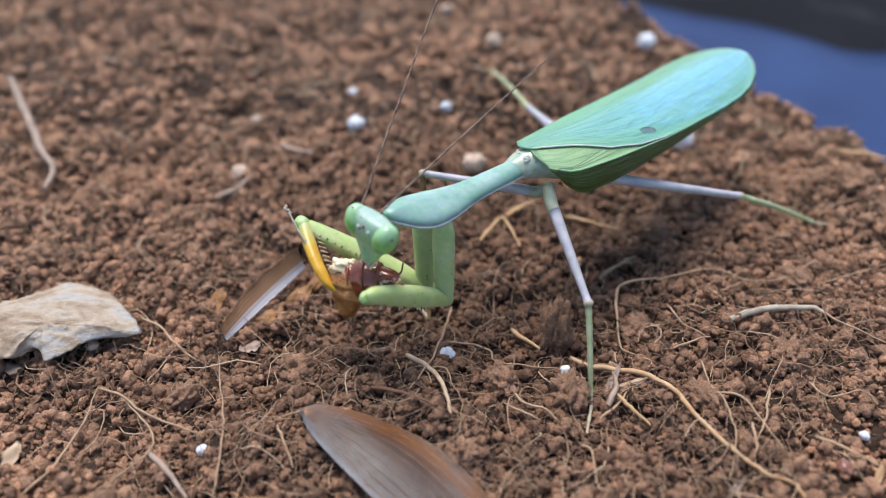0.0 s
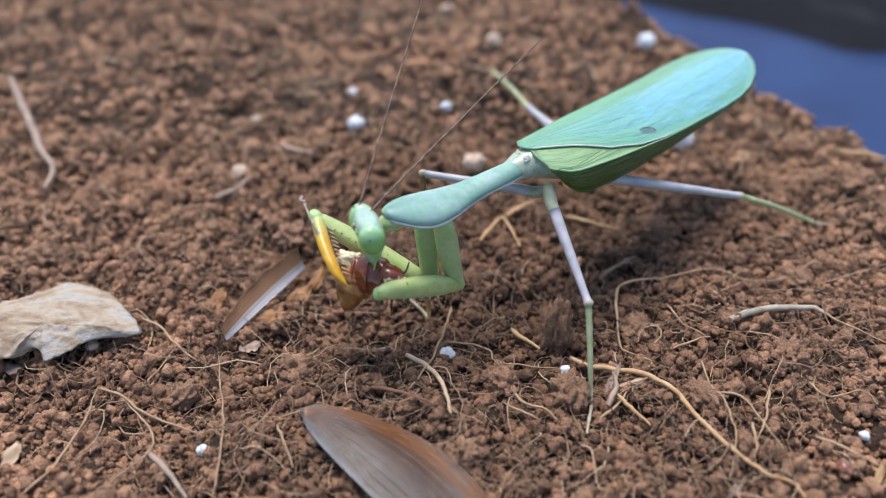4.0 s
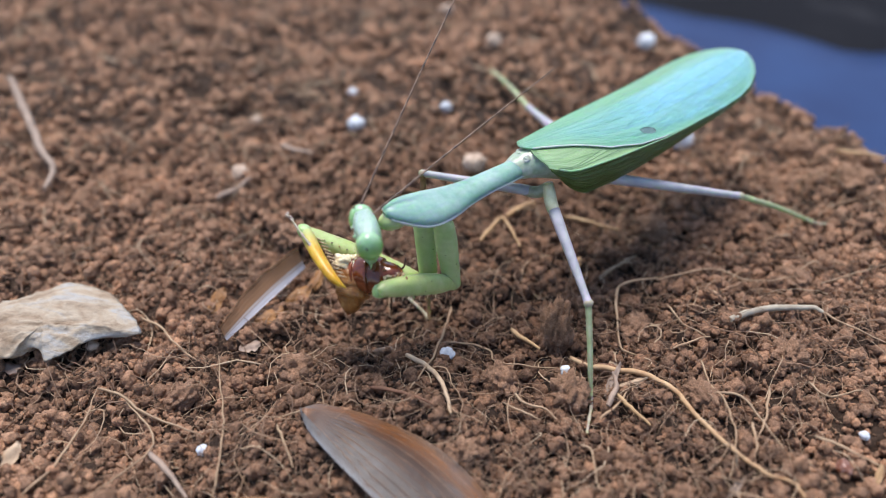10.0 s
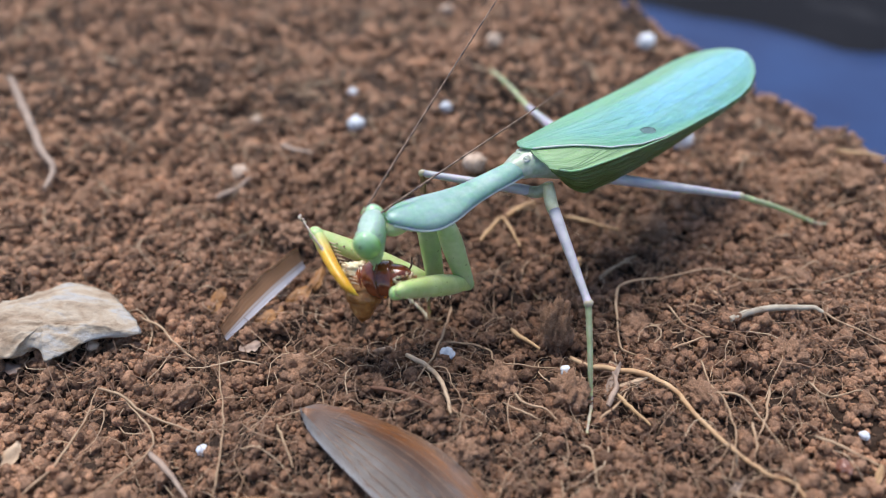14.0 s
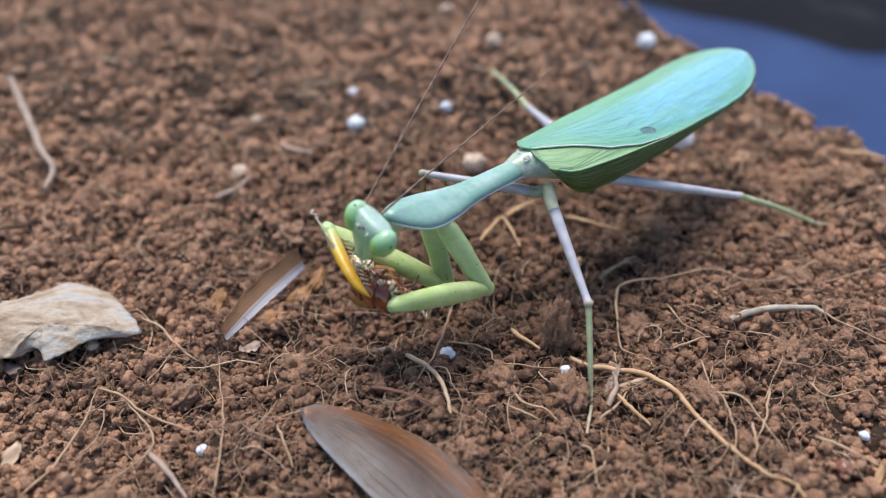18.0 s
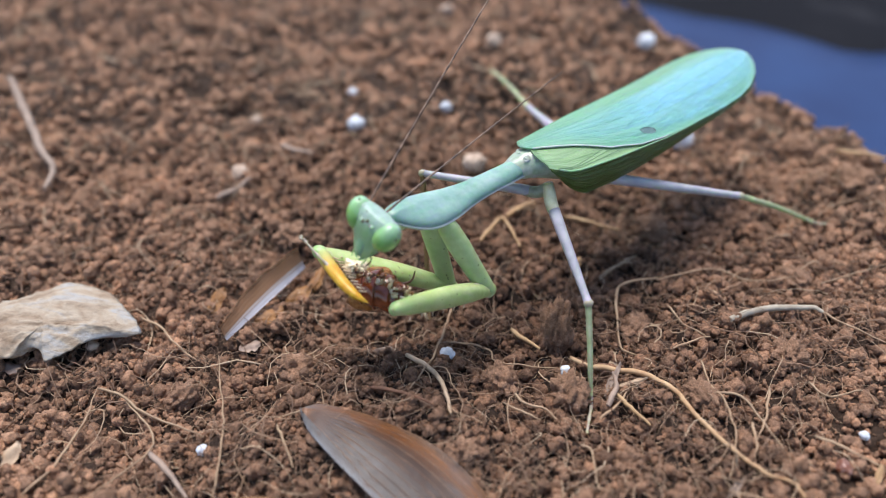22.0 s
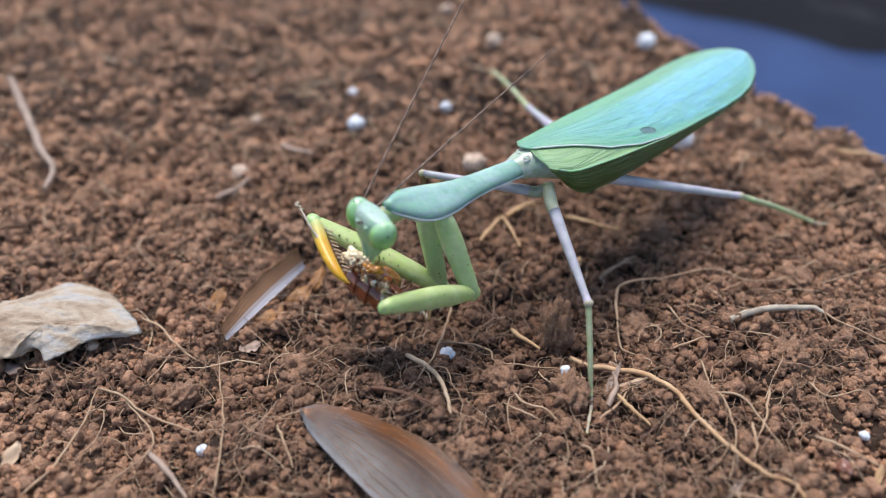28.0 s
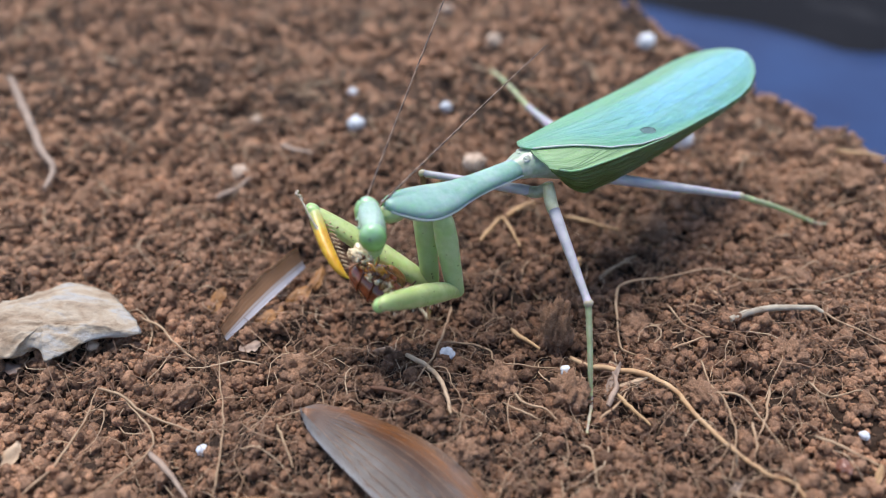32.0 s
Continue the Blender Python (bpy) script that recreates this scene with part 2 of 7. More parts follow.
def tegmen(name, lo, hi, mid_sheen, coat):
    """Leathery forewing: green rims, painted bluish sheen between, fine veins running to the tip."""
    k = Mat(name, 0.34)
    vein = k.noise(0.03, 2, 0.5, "UV", (0.10, 2.8, 1))
    net = k.wave(0.035, "UV", "DIAGONAL", 6.0, 2.0)
    warp = k.noise(0.22, 4, 0.6, "UV", (0.5, 1.6, 1))
    cross = k.wave(0.03, "UV", "X", 7.0, 3.0)
    blotch = k.ramp(k.noise(0.16, 4, 0.65, "UV", (1.4, 1.0, 1), 0.6), (0.36, (0.6, 0.6, 0.6)), (0.62, (1, 1, 1)))
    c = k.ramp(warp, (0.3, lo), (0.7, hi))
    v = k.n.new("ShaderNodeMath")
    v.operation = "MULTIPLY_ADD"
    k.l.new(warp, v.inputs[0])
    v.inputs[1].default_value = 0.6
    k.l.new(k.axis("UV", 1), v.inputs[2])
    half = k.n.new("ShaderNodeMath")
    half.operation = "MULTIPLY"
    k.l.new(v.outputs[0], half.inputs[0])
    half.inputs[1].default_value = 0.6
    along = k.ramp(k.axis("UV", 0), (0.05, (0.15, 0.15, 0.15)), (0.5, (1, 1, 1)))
    # Bluish sky sheen painted into the colour along the wing's middle.
    c = k.mix(k.mix(1.0, k.mix(1.0, along, blotch, "MULTIPLY"), k.ramp(half.outputs[0], (0.28, (0, 0, 0)), (0.46, (1, 1, 1)), (0.58, (1, 1, 1)), (0.80, (0.1, 0.1, 0.1))), "MULTIPLY"), c, mid_sheen)
    c = k.mix(k.ramp(vein, (0.42, (0, 0, 0)), (0.7, (0.3, 0.3, 0.3))), c, tuple(min(1, x * 1.3 + 0.02) for x in hi))
    c = k.mix(0.5, c, k.ramp(net, (0.2, (0.78, 0.82, 0.82)), (0.8, (1.10, 1.08, 1.08))), "MULTIPLY")
    c = k.mix(0.35, c, k.ramp(cross, (0.1, (0.72, 0.80, 0.74)), (0.5, (1.05, 1.04, 1.04))), "MULTIPLY")
    k.put("Base Color", c).put("Coat Weight", coat).put("Coat Roughness", 0.3).put("Coat IOR", 1.4 + 0.35 * coat)
    k.put("Sheen Weight", 0.25 * coat if coat > 0.3 else 0.0).put("Sheen Roughness", 0.45).put("Sheen Tint", (0.55, 0.8, 1.0, 1))
    k.bump(vein, 0.3, 0.0003).bump(net, 0.15, 0.0002).bump(cross, 0.15, 0.0002).bump(k.noise(0.12, 3, 0.5, "UV", (1.2, 1, 1)), 0.5, 0.0012).skin(0.25)
    return k.m


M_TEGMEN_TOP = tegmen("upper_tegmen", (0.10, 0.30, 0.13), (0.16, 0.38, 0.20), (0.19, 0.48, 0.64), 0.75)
M_TEGMEN_LOW = tegmen("lower_tegmen", (0.17, 0.31, 0.10), (0.27, 0.41, 0.20), (0.24, 0.38, 0.19), 0.6)
M_TEGMEN_VEIN = green("wing_veins", (0.11, 0.28, 0.22), (0.16, 0.36, 0.32), 0.4, 0.3, 0.002)
# Downturned flank: its shade is put into the dark green.
M_COSTAL = tegmen("shaded_costal_field", (0.022, 0.048, 0.007), (0.085, 0.135, 0.024), (0.065, 0.105, 0.016), 0.1)
k = Mat("stigma", 0.5)
k.put("Base Color", k.ramp(k.noise(0.0006), (0.3, (0.07, 0.12, 0.13)), (0.7, (0.13, 0.22, 0.21))))
M_STIGMA = k.m

k = Mat("roach_shell", 0.16)
k.put("Base Color", k.ramp(k.noise(0.0012, 4), (0.3, (0.085, 0.018, 0.006)), (0.7, (0.25, 0.055, 0.014)))).put("Coat Weight", 0.5).put("Coat Roughness", 0.08)
k.bump(k.noise(0.0006, 3), 0.2, 0.0002)
M_SHELL = k.m
k = Mat("amber_membrane", 0.3)
k.put("Base Color", k.ramp(k.noise(0.0012, 5), (0.3, (0.12, 0.040, 0.010)), (0.55, (0.30, 0.12, 0.028)), (0.75, (0.50, 0.30, 0.12)))).put("Coat Weight", 0.15)
k.skin(0.12, (1, 0.5, 0.2)).bump(k.noise(0.0006, 4), 0.8, 0.0003)
M_AMBER = k.m
k = Mat("white_flesh", 0.3)
k.put("Base Color", k.ramp(k.noise(0.0006, 4), (0.3, (0.62, 0.47, 0.26)), (0.7, (0.86, 0.76, 0.54)))).put("Coat Weight", 0.6)
k.skin(0.2, (1, 0.8, 0.6)).bump(k.noise(0.0004, 4), 0.4, 0.0002)
M_FLESH = k.m
k = Mat("orange_flesh", 0.25)
k.put("Base Color", k.ramp(k.noise(0.0006, 4), (0.3, (0.45, 0.14, 0.01)), (0.7, (0.70, 0.33, 0.04)))).put("Coat Weight", 0.7)
k.skin(0.4, (1, 0.5, 0.2)).bump(k.noise(0.0004, 4), 0.6, 0.0002)
M_ORANGE = k.m

k = Mat("blue_cloth", 0.85)
weave = k.noise(0.004, 3, 0.6)
k.put("Base Color", k.ramp(k.noise(0.03, 4), (0.3, (0.006, 0.023, 0.088)), (0.7, (0.011, 0.038, 0.125)))).bump(weave, 0.4, 0.0006)
M_CLOTH = k.m
k = Mat("dark_floor", 0.9)
k.put("Specular IOR Level", 0.15)
k.put("Base Color", k.ramp(k.noise(0.12, 5, 0.65), (0.35, (0.003, 0.003, 0.005)), (0.6, (0.007, 0.007, 0.010)), (0.78, (0.05, 0.05, 0.055)))).bump(k.noise(0.02, 3), 0.3, 0.003)
M_FLOOR = k.m


# ---- mesh helpers (lengths in millimetres) ----
def mesh_from(name, verts, faces, mat, uv=None, smooth=True):
    me = bpy.data.meshes.new(name)
    v = np.asarray(verts, float) * MM
    me.from_pydata(v.tolist(), [], faces)
    if uv is not None:
        layer = me.uv_layers.new(name="UVMap")
        idx = np.empty(len(me.loops), np.int32)
        me.loops.foreach_get("vertex_index", idx)
        layer.data.foreach_set("uv", np.asarray(uv, np.float32)[idx].ravel())
    me.polygons.foreach_set("use_smooth", np.full(len(me.polygons), smooth))
    me.materials.append(mat)
    me.update()
    return me


def tri_mesh(name, verts, tris, mat):
    """A large triangle mesh straight from arrays."""
    me = bpy.data.meshes.new(name)
    v, t = np.asarray(verts, np.float32) * MM, np.asarray(tris, np.int32)
    me.vertices.add(len(v))
    me.vertices.foreach_set("co", v.ravel())
    me.loops.add(t.size)
    me.loops.foreach_set("vertex_index", t.ravel())
    me.polygons.add(len(t))
    me.polygons.foreach_set("loop_start", np.arange(0, t.size, 3, dtype=np.int32))
    me.update(calc_edges=True)
    me.polygons.foreach_set("use_smooth", np.ones(len(t), bool))
    me.materials.append(mat)
    me.validate()
    return me


def grid_faces(nu, nv, closed=False):
    f = []
    for i in range(nu - 1):
        for j in range(nv if closed else nv - 1):
            j2 = (j + 1) % nv
            f.append((i * nv + j, (i + 1) * nv + j, (i + 1) * nv + j2, i * nv + j2))
    return f


def sheet(surface, nu, nv, thick):
    """A thin closed sheet over u, v in 0..1, where surface(u, v) gives the upper side."""
    top = np.array([[surface(i / (nu - 1), j / (nv - 1)) for j in range(nv)] for i in range(nu)], float)
    gu = np.gradient(top, axis=0)
    gv = np.gradient(top, axis=1)
    n = np.cross(gu, gv)
    n /= np.maximum(np.linalg.norm(n, axis=2, keepdims=True), 1e-9)
    if n[:, :, 2].mean() < 0:
        n = -n
    low = top - n * thick
    verts = np.concatenate([top.reshape(-1, 3), low.reshape(-1, 3)])
    k0 = nu * nv
    faces = grid_faces(nu, nv)
    faces += [tuple(k0 + q for q in reversed(f)) for f in faces]
    rim = [(i, 0) for i in range(nu)] + [(nu - 1, j) for j in range(1, nv)] + [(i, nv - 1) for i in range(nu - 2, -1, -1)] + [(0, j) for j in range(nv - 2, 0, -1)]
    ids = [i * nv + j for i, j in rim]
    for a, b in zip(ids, ids[1:] + ids[:1]):
        faces.append((a, b, k0 + b, k0 + a))
    uv = [(i / (nu - 1), j / (nv - 1)) for i in range(nu) for j in range(nv)]
    return verts, faces, uv + uv


def spline(points, per=6):
    """A smooth line through the points."""
    p = [np.array(q, float) for q in points]
    if len(p) < 3:
        return [p[0] + (p[-1] - p[0]) * i / per for i in range(per + 1)]
    e = [2 * p[0] - p[1]] + p + [2 * p[-1] - p[-2]]
    out = []
    for i in range(1, len(e) - 2):
        a, b, c, d = e[i - 1:i + 3]
        for s in range(per):
            t = s / per
            out.append(0.5 * (2 * b + (c - a) * t + (2 * a - 5 * b + 4 * c - d) * t * t + (3 * b - a - 3 * c + d) * t ** 3))
    return out + [p[-1]]


def tube(line, radius, sides=8):
    """A round tube along a line; radius is a number or a function of 0..1."""
    line = np.array(line, float)
    n = len(line)
    tan = np.gradient(line, axis=0)
    tan /= np.linalg.norm(tan, axis=1, keepdims=True) + 1e-12
    ref = np.array([0.13, 0.31, 0.94])
    verts = []
    for i in range(n):
        s = np.cross(tan[i], ref)
        if np.linalg.norm(s) < 0.05:
            s = np.cross(tan[i], (1.0, 0, 0))
        s /= np.linalg.norm(s)
        w = np.cross(s, tan[i])
        r = radius(i / (n - 1)) if callable(radius) else radius
        for j in range(sides):
            a = 2 * math.pi * j / sides
            verts.append(line[i] + r * (math.cos(a) * s + math.sin(a) * w))
    faces = grid_faces(n, sides, True)
    faces += [tuple(range(sides - 1, -1, -1)), tuple((n - 1) * sides + j for j in range(sides))]
    return np.array(verts), faces


def limb(stations, sides=16, power=2.0):
    """A body along +X: stations of (x, centre y, centre z, half width y, half height z)."""
    st = np.array(stations, float)
    xs = np.linspace(0, 1, 5 * len(st))
    par = np.linspace(0, 1, len(st))
    # ease between the stations
    cols = [np.interp(xs, par, st[:, c]) for c in range(5)]
    kern = np.array([1, 2, 3, 2, 1]) / 9
    sm = []
    for c in cols:
        q = np.convolve(np.concatenate([[c[0]] * 2, c, [c[-1]] * 2]), kern, "valid")
        q[0], q[-1] = c[0], c[-1]
        sm.append(q)
    verts = []
    for x, cy, cz, ry, rz in zip(*sm):
        for j in range(sides):
            a = 2 * math.pi * j / sides
            ca, sa = math.cos(a), math.sin(a)
            verts.append((x, cy + ry * math.copysign(abs(ca) ** (2 / power), ca), cz + rz * math.copysign(abs(sa) ** (2 / power), sa)))
    n = len(xs)
    faces = grid_faces(n, sides, True)
    faces += [tuple(range(sides - 1, -1, -1)), tuple((n - 1) * sides + j for j in range(sides))]
    return np.array(verts), faces


def ball(rx, ry, rz, rough=0.0, level=3, seed=0, freq=1.0):
    """An uneven rounded body."""
    bm = bmesh.new()
    bmesh.ops.create_icosphere(bm, subdivisions=level, radius=1.0)
    v = []
    for q in bm.verts:
        d = 1 + rough * (noise.noise(q.co * 1.3 * freq + Vector((seed * 3.1, seed * 1.7, seed))) + 0.5 * noise.noise(q.co * 3.1 * freq + Vector((seed, 0, seed * 2.3))))
        v.append((q.co.x * rx * d, q.co.y * ry * d, q.co.z * rz * d))
    f = [tuple(w.index for w in q.verts) for q in bm.faces]
    bm.free()
    return np.array(v), f


def merged(*shapes):
    v, f, k0 = [], [], 0
    for a, b in shapes:
        v.append(np.asarray(a, float))
        f += [tuple(i + k0 for i in q) for q in b]
        k0 += len(a)
    return np.concatenate(v), f


def shifted(shape, x=0, y=0, z=0, rx=0, ry=0, rz=0):
    m = np.array(Euler([radians(a) for a in (rx, ry, rz)]).to_matrix())
    return np.asarray(shape[0]) @ m.T + np.array([x, y, z]), shape[1]


def part(name, shape, mat, parent, label="", m=None, uv=None):
    ob = new(name, mesh_from(name, shape[0], shape[1], mat, uv if uv is not None else (shape[2] if len(shape) > 2 else None)))
    ob.parent = parent
    if m is not None:
        ob.matrix_basis = m
    return tagged(ob, label)


def thing(name, shape, mat, at=(0, 0, 0), label="", category="", group="", kind=""):
    """A top-level mesh whose origin is at the given place in millimetres."""
    v = np.asarray(shape[0], float)
    ob = new(name, mesh_from(name, v, shape[1], mat, shape[2] if len(shape) > 2 else None))
    ob.location = Vector(at) * MM
    return tagged(ob, label, category, group, kind)


# ---- soil ----
def lattice(ix, iy, seed):
    """Repeatable random numbers from 0 to 1 at whole-numbered places."""
    h = (ix.astype(np.int64) * 374761393 + iy.astype(np.int64) * 668265263 + seed * 1442695041) & 0xFFFFFFFF
    h = ((h ^ (h >> 13)) * 1274126177) & 0xFFFFFFFF
    h = ((h ^ (h >> 16)) * 2246822519) & 0xFFFFFFFF
    return ((h ^ (h >> 15)) & 0xFFFFFF) / float(0xFFFFFF)


def value_noise(x, y, size, seed):
    x, y = x / size, y / size
    ix, iy = np.floor(x), np.floor(y)
    fx, fy = x - ix, y - iy
    fx, fy = fx * fx * (3 - 2 * fx), fy * fy * (3 - 2 * fy)
    a, b = lattice(ix, iy, seed), lattice(ix + 1, iy, seed)
    c, d = lattice(ix, iy + 1, seed), lattice(ix + 1, iy + 1, seed)
    return (a + (b - a) * fx) * (1 - fy) + (c + (d - c) * fx) * fy - 0.5


def lumps(x, y, size, seed):
    """Rounded lumps: the nearest of scattered centres gives a dome."""
    x, y = x / size, y / size
    ix, iy = np.floor(x), np.floor(y)
    best = np.full(np.shape(x), 9.0)
    for dx in (-1, 0, 1):
        for dy in (-1, 0, 1):
            cx, cy = ix + dx, iy + dy
            px, py = cx + lattice(cx, cy, seed), cy + lattice(cx, cy, seed + 7)
            rr = 0.6 + 0.8 * lattice(cx, cy, seed + 13)
            best = np.minimum(best, ((x - px) ** 2 + (y - py) ** 2) / rr)
    return np.sqrt(np.maximum(0.0, 1.0 - best)) - 0.6


def broad(x, y):
    """The soil's large forms, in millimetres."""
    x, y = np.asarray(x, float), np.asarray(y, float)
    z = 4.0 * value_noise(x, y, 46, 3) + 2.6 * value_noise(x, y, 19, 5)
    z += 5.0 * np.exp(-(((x - 10) / 20) ** 2 + ((y - 141) / 17) ** 2))
    z += 1.5 * np.exp(-(((x + 10) / 16) ** 2 + ((y - 56) / 9) ** 2)) - 2.0 * np.exp(-(((x + 2) / 14) ** 2 + ((y - 76) / 9) ** 2))
    s = 0.876 * x + 0.482 * y - 126.4 + 9 * value_noise(x, y, 17, 11) + 5 * value_noise(x, y, 7, 12)
    k = np.clip((s + 3.5) / 9, 0, 1)
    return z - 52 * k * k * (3 - 2 * k)


def soil_height(x, y):
    x, y = np.asarray(x, float), np.asarray(y, float)
    z = broad(x, y) + 2.4 * value_noise(x, y, 7.5, 21) + 1.7 * value_noise(x, y, 3.4, 23)
    wx, wy = x + 1.3 * value_noise(x, y, 2.3, 61), y + 1.3 * value_noise(x, y, 2.3, 62)
    z = z + 2.1 * lumps(wx, wy, 4.4, 31) + 1.15 * lumps(wx, wy, 2.1, 41) + 0.5 * lumps(x, y, 1.05, 43)
    return z + 0.22 * value_noise(x, y, 0.8, 51)

GX = np.concatenate([np.arange(-185.0, -72.0, 1.2), np.arange(-72.0, 92.0, 0.4), np.arange(92.0, 126.0, 1.0)])
GY = np.concatenate([np.arange(-70.0, 34.0, 1.5), np.arange(34.0, 118.0, 0.4), np.arange(118.0, 200.0, 0.8), np.arange(200.0, 300.0, 1.5)])
gx, gy = np.meshgrid(GX, GY)
gz = soil_height(gx, gy)
edge = np.minimum(np.minimum(gx + 185, gy + 70), 299 - gy)
gz = np.where(edge < 12, gz - 34 * (1 - np.clip(edge / 12, 0, 1)) ** 2, gz)
gz = np.maximum(gz, -52)
ny_, nx_ = gx.shape
idx = np.arange(nx_ * ny_).reshape(ny_, nx_)
a, b, c, d = idx[:-1, :-1].ravel(), idx[:-1, 1:].ravel(), idx[1:, 1:].ravel(), idx[1:, :-1].ravel()
soil_tris = np.concatenate([np.stack([a, b, c], 1), np.stack([a, c, d], 1)])
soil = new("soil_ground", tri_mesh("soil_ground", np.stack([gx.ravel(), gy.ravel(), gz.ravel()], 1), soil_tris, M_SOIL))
tagged(soil, "crumbly reddish-brown coir soil heaped on blue cloth", "soil", "", "structure")


def ground_z(x, y):
    return float(soil_height(np.array([x]), np.array([y]))[0])


def crumb_shapes(count, level, seed, lobes):
    """Uneven crumbs; with lobes, clumps of several grains stuck together."""
    rng = np.random.default_rng(seed)
    out = []
    for i in range(count):
        if lobes:
            grains = []
            for j in range(lobes):
                at = rng.normal(size=3)
                at *= 0.6 * rng.random() ** 0.4 / np.linalg.norm(at)
                g = rng.uniform(0.30, 0.58)
                grains.append(shifted(ball(g, g * rng.uniform(0.7, 1), g * rng.uniform(0.6, 1), 0.7, level, 17 + i * 9 + j, 1.8), *at, 60 * j, 35 * j, 80 * j))
            v, f = merged(*grains)
        else:
            v, f = ball(1.0, 0.7 + 0.3 * rng.random(), 0.5 + 0.4 * rng.random(), 0.85, level, 17 + i, 2.0)
        out.append((v, np.array(f)))
    return out


def random_turns(rng, n):
    q = rng.normal(size=(n, 4))
    q /= np.linalg.norm(q, axis=1, keepdims=True)
    w, x, y, z = q.T
    return np.stack([np.stack([1 - 2 * (y * y + z * z), 2 * (x * y - z * w), 2 * (x * z + y * w)], 1),
                     np.stack([2 * (x * y + z * w), 1 - 2 * (x * x + z * z), 2 * (y * z - x * w)], 1),
                     np.stack([2 * (x * z - y * w), 2 * (y * z + x * w), 1 - 2 * (x * x + y * y)], 1)], 1)


def scatter_crumbs(name, count, level, near, far, lo, hi, sink, seed, label, mat=M_CRUMB, lobes=0):
    """Loose crumbs strewn over a wedge of the soil that widens with the distance."""
    rng = np.random.default_rng(seed)
    shapes = crumb_shapes(14, level, seed, lobes)
    y = near + (far - near) * rng.random(count) ** 1.0
    half = 0.70 * y + 26
    x = (rng.random(count) * 2 - 1) * half
    keep = (0.876 * x + 0.482 * y - 126.4 < 3) & (rng.random(count) < half / (0.70 * far + 26) + 0.12)
    x, y = x[keep], y[keep]
    n = len(x)
    r = lo * (hi / lo) ** (rng.random(n) ** 1.35)
    z = soil_height(x, y) + r * (0.6 - sink * rng.random(n))
    turn = random_turns(rng, n)
    which = rng.integers(0, len(shapes), n)
    vs, ts, k0 = [], [], 0
    for s, (v, f) in enumerate(shapes):
        pick = np.nonzero(which == s)[0]
        w = np.einsum("nij,vj->nvi", turn[pick], v) * r[pick, None, None] + np.stack([x, y, z], 1)[pick, None, :]
        vs.append(w.reshape(-1, 3))
        ts.append((f[None] + (k0 + np.arange(len(pick)) * len(v))[:, None, None]).reshape(-1, 3))
        k0 += len(pick) * len(v)
    ob = new(name, tri_mesh(name, np.concatenate(vs), np.concatenate(ts), mat))
    return tagged(ob, label, "soil crumbs", "", "stuff")


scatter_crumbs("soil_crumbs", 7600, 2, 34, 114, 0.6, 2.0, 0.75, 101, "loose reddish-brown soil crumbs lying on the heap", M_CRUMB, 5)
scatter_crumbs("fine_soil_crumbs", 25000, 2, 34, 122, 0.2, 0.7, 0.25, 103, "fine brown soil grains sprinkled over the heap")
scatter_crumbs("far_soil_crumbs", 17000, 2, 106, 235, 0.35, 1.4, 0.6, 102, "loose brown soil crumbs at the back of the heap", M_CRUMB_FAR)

# the cloth below the heap and the dark floor beyond it
HEM_X, HEM_Y = (-700, 40, 67, 91, 107, 120, 131, 145, 220, 700), (700, 285, 267, 252, 246, 236, 225, 226, 205, 60)


def cloth_surface(u, v):
    # the far hem runs slantwise, with a dent
    x = -700 + 1400 * u
    hem = float(np.interp(x, HEM_X, HEM_Y))
    y = -600 + (600 + hem) * v
    return (x, y, -37 + 1.6 * math.sin(x * 0.021 + 1) * math.sin(y * 0.017) + 0.8 * math.sin(x * 0.05 + y * 0.04))


cloth = thing("blue_cloth", sheet(cloth_surface, 180, 70, 1.5), M_CLOTH, (0, 0, 0), "plain blue cloth spread under the soil", "cloth", "", "structure")


thing("floor", sheet(lambda u, v: (-1500 + 3000 * u, -1500 + 3000 * v, -41), 40, 40, 20), M_FLOOR, (0, 0, 0), "dark grey mottled stone floor under the blue cloth", "floor", "", "structure")

# ---- stone, beads and pebbles ----
rng = random.Random(5)


